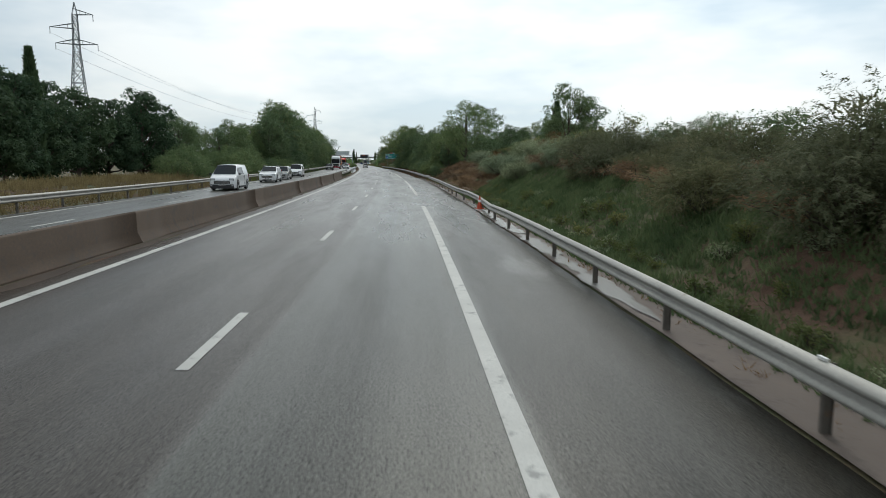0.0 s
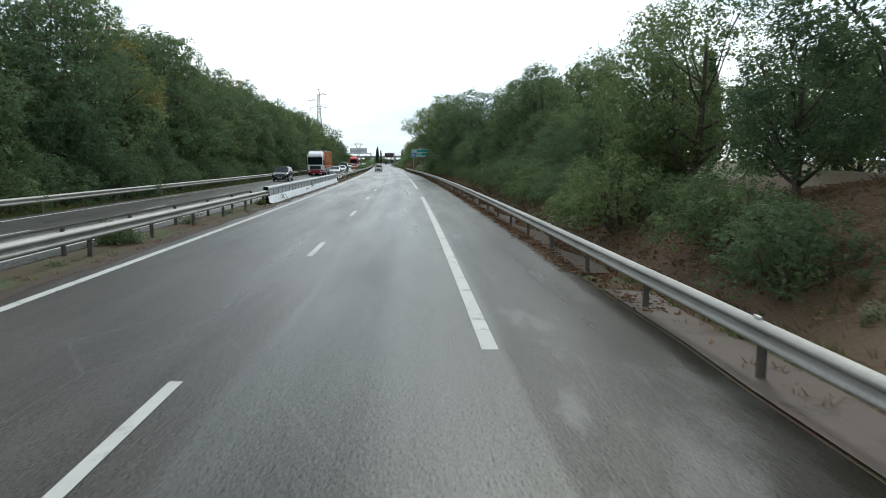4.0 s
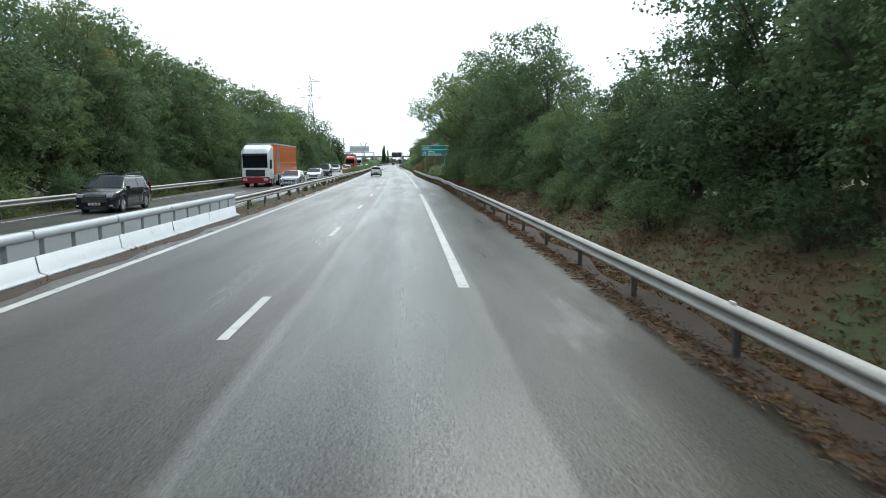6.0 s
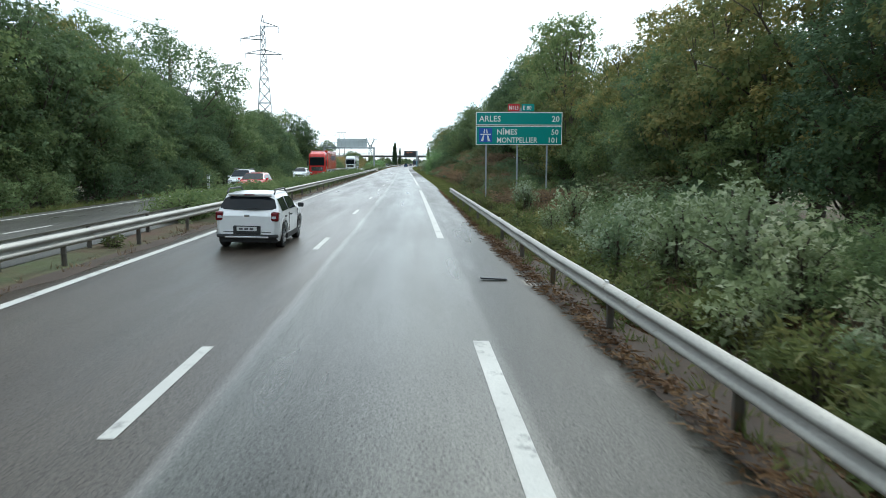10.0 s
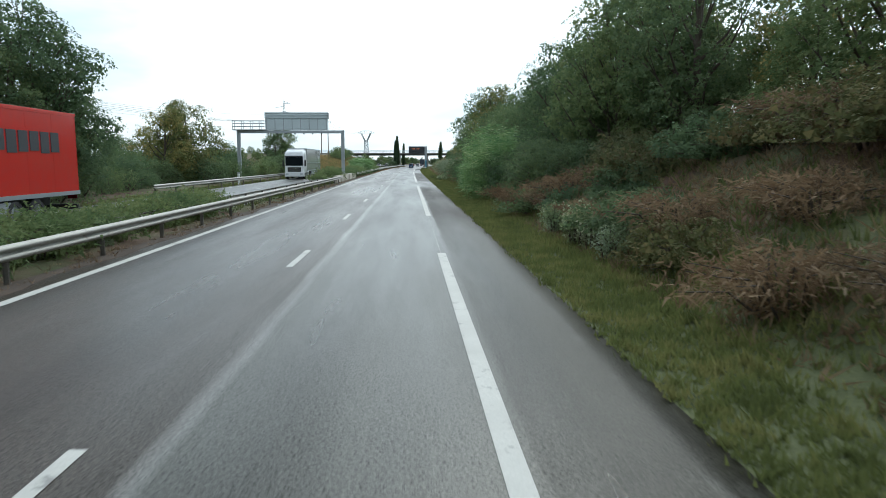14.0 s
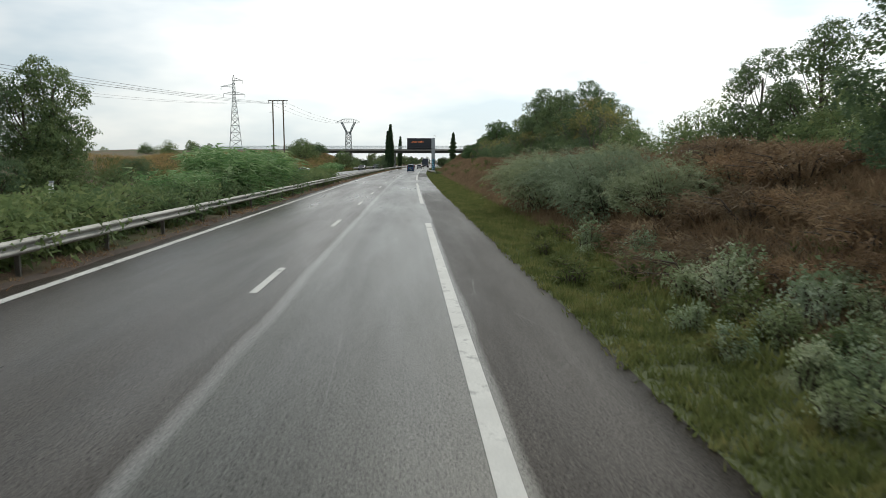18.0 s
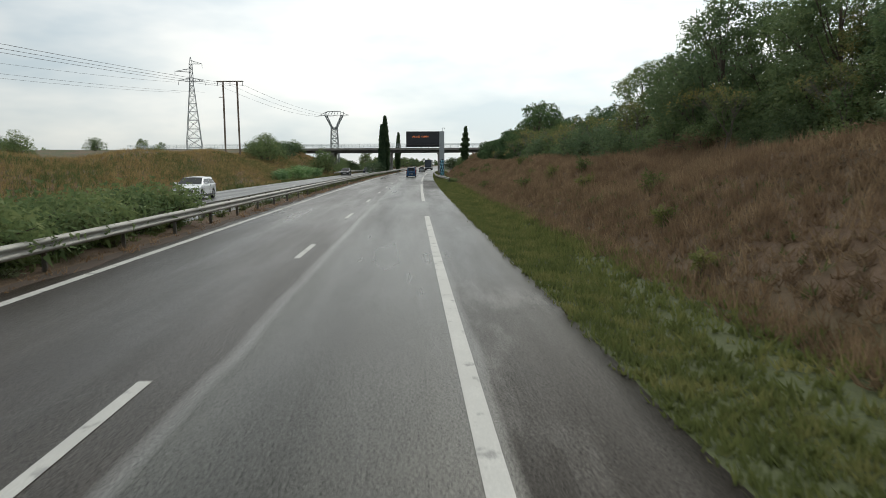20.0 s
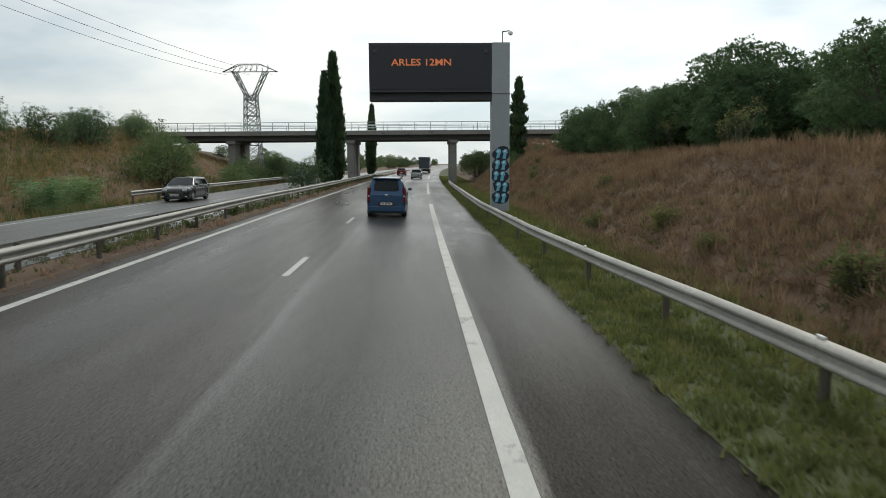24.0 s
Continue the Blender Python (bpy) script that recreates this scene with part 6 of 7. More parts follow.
pylon(380, -25.5, 10, 31.2, "tall grey lattice pylon beyond the opposite carriageway")
pylon(670, -62, 15, 27.6, "tall grey lattice pylon in the field")
pylon(138, -54.5, 10, 31, "tall grey lattice pylon behind the trees")
tower = empty("pylon", at(676, -23.5, float(ground_z(676, -23.5)) - 2, 0), "grey lattice pylon with a forked head", "pylon")
bm = bmesh.new()
lattice(bm, 1.3, 0.85, 0, 12.8, 9, 0.09)
part("mast", bm, M["pylon_steel"], tower)
bm = bmesh.new()
for sx in (-1, 1):
    for y in (-0.8, 0.8):
        rod(bm, (sx * 0.2, y, 12.0), (sx * 2.1, y * 0.6, 16.3), 0.08, n=4)
        rod(bm, (sx * 0.9, y, 12.8), (sx * 2.7, y * 0.6, 16.3), 0.08, n=4)
        for k in range(4):
            a, b = k / 4, (k + 1) / 4
            rod(bm, (sx * (0.2 + 1.9 * a), y, 12 + 4.3 * a), (sx * (0.9 + 1.8 * b), y, 12.8 + 3.5 * b), 0.05, n=4)
part("fork", bm, M["pylon_steel"], tower)
bm = bmesh.new()
for y in (-0.5, 0.5):
    rod(bm, (-4.2, 0, 16.2), (4.2, 0, 16.2), 0.07, n=4)
    rod(bm, (-4.2, 0, 16.2), (-1.6, y, 17.3), 0.06, n=4)
    rod(bm, (-1.6, y, 17.3), (1.6, y, 17.3), 0.06, n=4)
    rod(bm, (1.6, y, 17.3), (4.2, 0, 16.2), 0.06, n=4)
    for k in range(-3, 4):
        rod(bm, (k * 0.9, 0, 16.2), ((k + 0.5) * 0.8, y, 17.2), 0.04, n=4)
part("cross_arm", bm, M["pylon_steel"], tower)

poles = empty("power_pole", at(606, -32.4, float(ground_z(606, -31.8))), "pair of brown power poles with a cross bar", "power pole")
top = 17.9 - float(ground_z(606, -31.8))
for x in (-1.35, 1.35):
    bars("pole", poles, [((x, 0, -0.6), (x * 0.96, 0, top))], 0.17, M["wood_pole"], n=10)
slab("cross_bar", poles, -2.5, 2.5, -0.1, 0.1, top - 0.15, top + 0.05, M["post_steel"])
for x in (-2.3, 0, 2.3):
    bars("insulator", poles, [((x, 0, top - 0.9), (x, 0, top - 0.15))], 0.06, M["dark_case"])
slab("step_bar", poles, -2.2, -1.2, -0.06, 0.06, top - 3.0, top - 2.9, M["post_steel"])
thin = empty("utility_pole", at(452, -34, 0), "thin pale utility pole in the field", "utility pole")
bars("pole", thin, [((0, 0, -0.5), (0, 0, 8))], 0.11, M["wood_pole"], n=8)
slab("cross_bar", thin, -0.7, 0.7, -0.05, 0.05, 7.6, 7.7, M["post_steel"])


def cable(a, b, sagging, label="thin overhead power cable"):
    (s0, e0, z0), (s1, e1, z1) = a, b
    A, B = Vector((*map(float, road_xy(s0, e0)), z0)), Vector((*map(float, road_xy(s1, e1)), z1))
    pts = [A.lerp(B, q) - Vector((0, 0, sagging * 4 * q * (1 - q))) for q in np.linspace(0, 1, 25)]
    me = mesh_from("overhead_cable", *tube(pts, [0.022] * 25, 4), M["cable"])
    tagged(new("overhead_cable", me), label, "cable")


for de, z in ((-4.2, 25.3), (3.6, 22.5), (-3.4, 22.5)):
    cable((138, -54.5 + de, z), (380, -25.5 + de, z), 5)
    cable((350, -110 + de, z + 2), (670, -62 + de, z), 7)
for de in (-2.3, 0, 2.3):
    cable((300, -62 + de, 15), (606, -31.8 + de, 17.0), 4.5)
    cable((606, -31.8 + de, 17.0), (676, -23.5 + de * 1.5, 16.0), 1.2)

# bridge over the motorway
BR = 661
bridge = empty("bridge", at(BR, 0), "concrete road bridge over the motorway with steel railings", "bridge")
slab("deck", bridge, -75, 62, -4.2, 4.2, 6.05, 6.45, M["bridge_concrete"], "grey concrete deck", 0.03)
slab("edge_beam", bridge, -75, 62, -4.45, -4.15, 6.0, 6.55, M["bridge_concrete"], "", 0.02)
slab("edge_beam", bridge, -75, 62, 4.15, 4.45, 6.0, 6.55, M["bridge_concrete"], "", 0.02)
# girders take the darker concrete: underside shade put into their colour
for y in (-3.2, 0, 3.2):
    slab("girder", bridge, -75, 62, y - 0.35, y + 0.35, 5.35, 6.06, M["shaded_concrete"], "concrete girder, coloured darker for the shade under the deck", 0.02)
for x in (-21.5, -6.3, 6.9):
    slab("pier", bridge, x - 0.45, x + 0.45, -3.6, -1.2, -0.5, 4.95, M["bridge_concrete"], "concrete pier", 0.04)
    slab("pier", bridge, x - 0.45, x + 0.45, 1.2, 3.6, -0.5, 4.95, M["bridge_concrete"], "concrete pier", 0.04)
    slab("pier_cap", bridge, x - 0.6, x + 0.6, -4.0, 4.0, 4.95, 5.36, M["bridge_concrete"], "", 0.04)
for y in (-4.3, 4.3):
    for z in (6.95, 7.30, 7.62):
        bars("rail", bridge, [((-75, y, z), (62, y, z))], 0.045 if z > 7.5 else 0.028, M["pale_panel"], n=6)
    bm = bmesh.new()
    box(bm, -0.04, 0.04, -0.03, 0.03, 6.5, 7.62)
    first = part("rail_post", bm, M["pale_panel"], bridge)
    for x in np.arange(-74, 62, 2.0):
        ob = first if x == -74 else under("rail_post", first.data, bridge)
        ob.matrix_basis = Matrix.Translation((float(x), y, 0))

# small roadside items
cone = empty("traffic_cone", at(39.6, 6.60, float(ground_z(39.6, 6.60)) + 0.04, 20), "dirty orange traffic cone beside the guard rail", "traffic cone")
M["orange"] = surface("orange_plastic", (0.62, 0.085, 0.03), 0.5, 0, 14, 2, 0.2, (0.3, 0.06, 0.03), 0.58, 0.0)
slab("base", cone, -0.19, 0.19, -0.19, 0.19, 0, 0.04, M["orange"])
bars("body", cone, [((0, 0, 0.03), (0, 0, 0.04))], 0.14, M["orange"])
bm = bmesh.new()
rod(bm, (0, 0, 0.04), (0, 0, 0.70), 0.15, 0.03, 16)
part("shell", bm, M["orange"], cone)
bm = bmesh.new()
rod(bm, (0, 0, 0.36), (0, 0, 0.50), 0.095, 0.073, 16)
part("band", bm, M["sign_white"], cone, "white band")
for s, e in ((404, -14.6), (470, -19.0), (298, -14.4)):
    mk = empty("marker_post", at(s, e, float(ground_z(s, e))), "white roadside marker post behind the far rail", "marker post", "marker posts")
    slab("post", mk, -0.11, 0.11, -0.11, 0.11, -0.2, 1.2, M["sign_white"], "", 0.02)
    slab("cap", mk, -0.14, 0.14, -0.14, 0.14, 1.2, 1.3, M["grey_paint"], "", 0.01)
strip = empty("rubber_scrap", at(252.8, 4.36, own_z(4.36), 88), "dark flat scrap of tyre rubber lying on the hard shoulder", "scrap")
bm = bmesh.new()
box(bm, -0.09, 0.09, -0.28, 0.28, 0.004, 0.035, 0.01)
for v in bm.verts:
    v.co.z += 0.02 * math.sin(v.co.y * 9) + 0.02
part("tread", bm, M["dark_case"], strip)
drain = empty("drain_grate", at(252.5, 5.3, own_z(5.3), 90), "rusty drain grate at the edge of the hard shoulder", "drain")
slab("frame", drain, -0.35, 0.35, -0.35, 0.35, -0.04, 0.012, M["post_steel"], "", 0.0)
for y in np.linspace(-0.27, 0.27, 7):
    slab("bar", drain, -0.3, 0.3, y - 0.02, y + 0.02, 0.0, 0.024, M["bark"], "dark rusty bar", 0.0)


# ---- vehicles ----
def paint(name, colour, metal=0.3):
    m, t, b = nodes_of(name)
    p = place_of(t)
    dirt = remap(t, noise_node(t, p, 3.0, 5.0), 0.4, 0.75, 0, 0.25)
    t.links.new(blend(t, dirt, colour, tuple(0.6 * v + 0.05 for v in colour)), b.inputs["Base Color"])
    b.inputs["Metallic"].default_value, b.inputs["Roughness"].default_value, b.inputs["Coat Weight"].default_value = metal, 0.2, 0.35
    b.inputs["Specular IOR Level"].default_value = 0.35
    b.inputs["Coat Roughness"].default_value = 0.04
    return m


def glossy(name, colour, rough, metal=0.0):
    m, t, b = nodes_of(name)
    t.links.new(blend(t, remap(t, noise_node(t, place_of(t), 6.0), 0.35, 0.7, 0, 0.5), colour, tuple(v * 0.7 for v in colour)), b.inputs["Base Color"])
    b.inputs["Roughness"].default_value, b.inputs["Metallic"].default_value = rough, metal
    return m


M["glass_dark"] = glossy("tinted_car_glass", (0.012, 0.016, 0.020), 0.05)
M["glass_dark"].node_tree.nodes["Principled BSDF"].inputs["Specular IOR Level"].default_value = 0.22
M["tyre"] = glossy("tyre_rubber", (0.025, 0.025, 0.026), 0.8)
M["rim"] = glossy("alloy_rim", (0.55, 0.56, 0.58), 0.3, 0.9)
M["trim"] = glossy("black_plastic", (0.028, 0.029, 0.031), 0.6)
M["tail_red"] = glossy("red_lamp", (0.15, 0.008, 0.012), 0.12)
M["lamp_clear"] = glossy("clear_lamp", (0.55, 0.57, 0.6), 0.1)
M["plate"] = glossy("number_plate", (0.68, 0.69, 0.68), 0.5)
M["plate_bar"] = glossy("plate_bars", (0.08, 0.08, 0.09), 0.6)
M["chrome"] = glossy("chrome_trim", (0.7, 0.71, 0.73), 0.15, 1.0)


def wheel_meshes(r, w):
    bm = bmesh.new()
    prof = [(-w / 2, r * 0.66), (-w / 2, r * 0.93), (-w * 0.36, r), (w * 0.36, r), (w / 2, r * 0.93), (w / 2, r * 0.66)]
    n = 24
    rings = [[bm.verts.new((x, q * math.cos(2 * math.pi * i / n), q * math.sin(2 * math.pi * i / n))) for x, q in prof] for i in range(n)]
    for i in range(n):
        a, b = rings[i], rings[(i + 1) % n]
        for j in range(len(prof) - 1):
            bm.faces.new((a[j], a[j + 1], b[j + 1], b[j]))
    tyre = bpy.data.meshes.new("tyre")
    bm.to_mesh(tyre)
    bm.free()
    tyre.materials.append(M["tyre"])
    bm = bmesh.new()
    q = w * 0.42
    rod(bm, (-q, 0, 0), (q, 0, 0), r * 0.67, n=20)
    for i in range(5):
        a = 2 * math.pi * i / 5
        for x in (-q - 0.012, q + 0.012):
            vs = box(bm, x - 0.02, x + 0.02, -r * 0.08, r * 0.08, r * 0.12, r * 0.62)
            bmesh.ops.rotate(bm, verts=vs, cent=(0, 0, 0), matrix=Matrix.Rotation(a, 3, "X"))
    rim = bpy.data.meshes.new("rim")
    bm.to_mesh(rim)
    bm.free()
    rim.materials.append(M["rim"])
    return tyre, rim


WHEELS = {}


def add_wheel(parent, x, y, r, w):
    if (r, w) not in WHEELS:
        WHEELS[r, w] = wheel_meshes(r, w)
    tyre, rim = WHEELS[r, w]
    hub = under("wheel", tyre, parent)
    hub.matrix_basis = Matrix.Translation((x, y, r))
    under("rim", rim, hub, "metal rim")


def car(name, m, colour, label, L=4.1, W=1.75, H=1.5, hood=0.95, hood_len=0.95, screen=0.85, roof_end=0.12, tail=0.35, belt_z=0.95, wheel=0.32, clear=0.19, roof_rails=False, box_tail=False, category="car", dark_skirt=False, panel=False):
    """A car, nose towards +y. hood_len: bonnet; screen: run of the windscreen; roof_end: roof's end from the tail; tail: run of the rear window."""
    thing = empty(name, m, label, category)
    half = L / 2
    y_nose, y_cowl, y_roof0 = half, half - hood_len, half - hood_len - screen
    y_roof1 = -half + roof_end + tail
    y_tail = -half + roof_end
    axle_f, axle_r = half - 0.20 * L, -half + 0.185 * L
    ar = wheel * 1.16

    def top(y):
        return float(np.interp(y, (-half, y_tail, y_roof1, (y_roof0 + y_roof1) / 2, y_roof0, y_cowl, half - 0.25, half - 0.06, half),
                               (belt_z * 0.92, belt_z * 1.04, H - 0.05, H, H - 0.03, hood, hood * 0.86, hood * 0.76, hood * 0.6)))

    def arch(y):
        z = clear
        for a in (axle_f, axle_r):
            d = abs(y - a)
            if d < ar:
                z = max(z, wheel + math.sqrt(ar * ar - d * d))
        return z

    def shell(y):
        """Right half of the section, from the sill up to the middle of the top."""
        t = top(y)
        bz = min(belt_z, t * 0.93)
        pinch = 1 - 0.075 * max(0, (abs(y) - half * 0.70) / (half * 0.30)) ** 2 - 0.10 * max(0, (abs(y) - half + 0.18) / 0.18) ** 2
        w = W / 2 * pinch
        lean = w - 0.16 * max(0, t - belt_z) / max(0.3, H - belt_z) * (W / 1.75)
        zb = min(max(arch(y), clear + 0.16 * max(0, (abs(y) - half + 0.2) / 0.2)), bz - 0.12)
        return [(w * 0.94, zb), (w * 0.985, zb + (bz - zb) * 0.25), (w, zb + (bz - zb) * 0.55), (w * 0.975, bz), (lean * 0.95, bz + (t - bz) * 0.72), (lean * 0.86, bz + (t - bz) * 0.94), (lean * 0.5, t - 0.003), (0, t + 0.008)]

    ys = sorted(set([round(v, 3) for v in list(np.linspace(-half, half, 34)) + [-half + 0.03, -half + 0.08, -half + 0.14, half - 0.03, half - 0.08, half - 0.14] + [axle_f + ar * q for q in (-1.01, -0.97, -0.8, -0.5, 0, 0.5, 0.8, 0.97, 1.01)] + [axle_r + ar * q for q in (-1.01, -0.97, -0.8, -0.5, 0, 0.5, 0.8, 0.97, 1.01)] + [y_cowl, y_roof0, y_roof1, y_tail]]))
    rows = []
    for y in ys:
        h = shell(y)
        rows.append([(-x, y, z) for x, z in h[:-1]] + [(0, y, h[-1][1])] + [(x, y, z) for x, z in reversed(h[:-1])])
    k = len(rows[0])
    v = np.array(rows).reshape(-1, 3)
    f = sheet_faces(len(rows), k)[:, ::-1]
    body_me = mesh_from("body", v, f, colour, True)
    bm = bmesh.new()
    bm.from_mesh(body_me)
    bm.verts.ensure_lookup_table()
    bm.faces.new(bm.verts[:k])
    bm.faces.new(reversed(bm.verts[-k:]))
    bm.to_mesh(body_me)
    bm.free()
    under("body", body_me, thing)
    slab("underbody", thing, -W * 0.44, W * 0.44, -half + 0.12, half - 0.12, clear * 0.85, wheel * 1.9, M["trim"], "dark underbody", 0.02)

    def patch(nm, pts, material, lab=""):
        """A curved pane from a grid of points."""
        g = np.array(pts, float)
        me = mesh_from(nm, g.reshape(-1, 3), sheet_faces(g.shape[0], g.shape[1]), material, True)
        return under(nm, me, thing, lab)

    def side_pane(nm, y0, y1, sx):
        pts = []
        for y in np.linspace(y0, y1, 7):
            h = shell(y)
            (xb, zb), (xt, zt) = h[3], h[4]
            pts.append([(sx * (xb + (xt - xb) * q + 0.012), y, zb + (zt - zb) * q) for q in (0.10, 0.55, 1.0)])
        patch(nm, pts, M["glass_dark"], "dark tinted side window")

    pill = (y_roof0 + y_roof1) / 2 + 0.02 * L
    for sx in (-1, 1):
        side_pane("window", pill + 0.05, y_roof0 + screen * 0.42, sx)
        if panel:
            slab("door_seam", thing, sx * (W / 2 - 0.03), sx * (W / 2 + 0.004), pill - 0.03, pill - 0.015, clear + 0.2, belt_z * 0.98, M["trim"], "dark door seam", 0.0)
            continue
        side_pane("window", y_roof1 + 0.05 if not box_tail else pill - 0.85, pill - 0.05, sx)
        if box_tail:
            side_pane("window", y_roof1 + 0.12, pill - 0.95, sx)

    def top_pane(nm, y0, y1, wide, lab):
        pts = []
        for y in np.linspace(y0, y1, 7):
            h = shell(y)
            xe, t = h[5][0] * wide, top(y)
            pts.append([(xe * q, y, t + 0.016 - 0.05 * (t - belt_z) * abs(q) ** 3) for q in (-1, -0.6, -0.2, 0.2, 0.6, 1)])
        patch(nm, pts, M["glass_dark"], lab)

    top_pane("windscreen", y_cowl - 0.06, y_roof0 + 0.05, 1.0, "dark windscreen")
    # rear window stands off the tailgate
    pts = []
    for q in np.linspace(0.06, 0.82, 9):
        y = y_tail + (y_roof1 - y_tail) * q - 0.015
        z = belt_z * 1.06 + (H - 0.05 - belt_z * 1.06) * q
        h = shell(y)
        u_ = (q - 0.06) / 0.76
        k_ = h[4][0] * (0.99 - 0.10 * u_) * (1 - 0.10 * abs(2 * u_ - 1) ** 6)
        pts.append([(k_ * u, y - 0.012 + 0.05 * u * u, z) for u in (-1, -0.6, -0.2, 0.2, 0.6, 1)])
    patch("rear_window", pts, M["glass_dark"], "dark rear window")
    for sx in (-1, 1):
        for nm, mat, y0, y1, z0, z1, w in (("tail_lamp", "tail_red", -half - 0.012, -half + 0.22, belt_z * 0.78, belt_z * 1.04, 0.20), ("headlamp", "lamp_clear", half - 0.32, half - 0.02, hood * 0.66, hood * 0.82, 0.30)):
            if box_tail and nm == "tail_lamp":
                z0, z1, w, y1 = belt_z * 0.62, belt_z * 1.25, 0.13, -half + 0.1
            x1 = W / 2 * (0.95 if nm == "tail_lamp" else 0.86)
            lamp = slab(nm, thing, sx * (x1 - w), sx * x1, y0, y1, z0, z1, M[mat], "red tail lamp" if nm[0] == "t" else "clear headlamp", 0.05)
            if nm == "tail_lamp":
                zc = z0 + 0.42 * (z1 - z0)
                slab("lamp_insert", thing, sx * (x1 - w * 0.85), sx * (x1 - w * 0.3), y0 - 0.012, y0 + 0.02, zc - 0.03, zc + 0.035, M["lamp_clear"], "clear lamp insert", 0.01)
            else:
                slab("lamp_surround", thing, sx * (x1 - w - 0.02), sx * (x1 + 0.01), y0 + 0.02, y1 - 0.02, z0 - 0.025, z1 - 0.03, M["trim"], "black lamp surround", 0.03)
        slab("mirror", thing, sx * (W / 2 + 0.02), sx * (W / 2 + 0.19), y_cowl - 0.34, y_cowl - 0.24, belt_z + 0.02, belt_z + 0.15, colour if not dark_skirt else M["trim"], "", 0.03)
        for y in (axle_f, axle_r):
            add_wheel(thing, sx * (W / 2 - 0.12), y, wheel, 0.2)
            if dark_skirt:
                bm = bmesh.new()
                prev = None
                for i in range(13):
                    a = math.pi * i / 12
                    cur = [bm.verts.new((sx * (W / 2 + 0.015), y + q * math.cos(a), wheel + q * math.sin(a))) for q in (ar * 0.96, ar * 1.14)]
                    if prev:
                        bm.faces.new((prev[0], prev[1], cur[1], cur[0]))
                    prev = cur
                part("arch_trim", bm, M["trim"], thing, "black wheel arch trim")
        slab("sill", thing, sx * (W / 2 - 0.06), sx * (W / 2 + 0.005), axle_r + ar, axle_f - ar, clear, clear + 0.14, M["trim"], "black sill", 0.01)
        for y in (pill + 0.30, pill - 0.55):
            slab("door_handle", thing, sx * (W / 2 - 0.02), sx * (W / 2 + 0.025), y - 0.09, y + 0.09, belt_z - 0.14, belt_z - 0.10, M["trim"] if dark_skirt else colour, "", 0.008)
        if roof_rails:
            bars("roof_rail", thing, [((sx * W * 0.36, y_roof0 - 0.05, H - 0.02), (sx * W * 0.36, y_roof0 - 0.3, H + 0.06)), ((sx * W * 0.36, y_roof0 - 0.3, H + 0.06), (sx * W * 0.36, y_roof1 + 0.2, H + 0.06)), ((sx * W * 0.36, y_roof1 + 0.2, H + 0.06), (sx * W * 0.36, y_roof1 + 0.02, H - 0.05))], 0.025, M["trim"], "black roof rail")
    slab("rear_bumper", thing, -W * 0.46, W * 0.46, -half - 0.03, -half + 0.2, clear + (0.10 if dark_skirt else 0.06), belt_z * (0.43 if dark_skirt else 0.48), M["trim"] if dark_skirt else colour, "", 0.04)
    slab("front_bumper", thing, -W * 0.44, W * 0.44, half - 0.2, half + 0.03, clear, hood * 0.42, M["trim"] if dark_skirt else colour, "", 0.04)
    if not panel:
        # dark recess round the rear plate
        slab("plate_recess", thing, -0.36, 0.36, -half - 0.026, -half + 0.05, belt_z * 0.43, belt_z * 0.66, M["trim"], "black plate recess", 0.02)
    # spoiler over the rear window, tailgate seam and door seams
    slab("spoiler", thing, -W * 0.33, W * 0.33, y_roof1 - 0.16, y_roof1 + 0.06, H - 0.10, H - 0.045, colour, "", 0.02)
    slab("brake_lamp", thing, -0.13, 0.13, y_roof1 - 0.168, y_roof1 - 0.15, H - 0.088, H - 0.062, M["tail_red"], "slim red brake lamp", 0.0)
    slab("tailgate_seam", thing, -W * 0.36, W * 0.36, -half - 0.006, -half + 0.04, belt_z * 0.485, belt_z * 0.50, M["trim"], "dark tailgate seam", 0.0)
    slab("rear_wiper", thing, -0.02, 0.36, y_tail - 0.055, y_tail - 0.035, belt_z * 1.12, belt_z * 1.135, M["trim"], "black wiper", 0.0)
    for sx in (-1, 1):
        for y in (pill, y_cowl - 0.22):
            slab("door_seam", thing, sx * (W / 2 - 0.05), sx * (W / 2 + 0.003), y - 0.006, y + 0.006, clear + 0.2, belt_z * 0.96, M["trim"], "dark door seam", 0.0)
        slab("fog_lamp", thing, sx * W * 0.36, sx * W * 0.43, half - 0.02, half + 0.036, hood * 0.30, hood * 0.37, M["lamp_clear"], "small fog lamp", 0.01)
    for q in (0.50, 0.555, 0.61):
        slab("grille_bar", thing, -W * 0.29, W * 0.29, half - 0.02, half + 0.028, hood * q, hood * (q + 0.022), M["chrome"], "bright grille bar", 0.0)
    slab("lower_grille", thing, -W * 0.26, W * 0.26, half - 0.05, half + 0.034, hood * 0.17, hood * 0.30, M["trim"], "dark lower grille", 0.01)
    slab("grille", thing, -W * 0.30, W * 0.30, half - 0.12, half + 0.02, hood * 0.46, hood * 0.66, M["trim"], "black grille", 0.02)
    for y, sy in ((-half - 0.035, -1), (half + 0.033, 1)):
        z0 = belt_z * (0.52 if sy < 0 else 0.36)
        slab("number_plate", thing, -0.26, 0.26, y - 0.008, y + 0.008, z0, z0 + 0.11, M["plate"], "pale number plate", 0.0)
        for i in range(3):
            slab("plate_bar", thing, -0.2 + 0.14 * i, -0.1 + 0.14 * i, y + sy * 0.008, y + sy * 0.011, z0 + 0.03, z0 + 0.08, M["plate_bar"], "dark bar", 0.0)
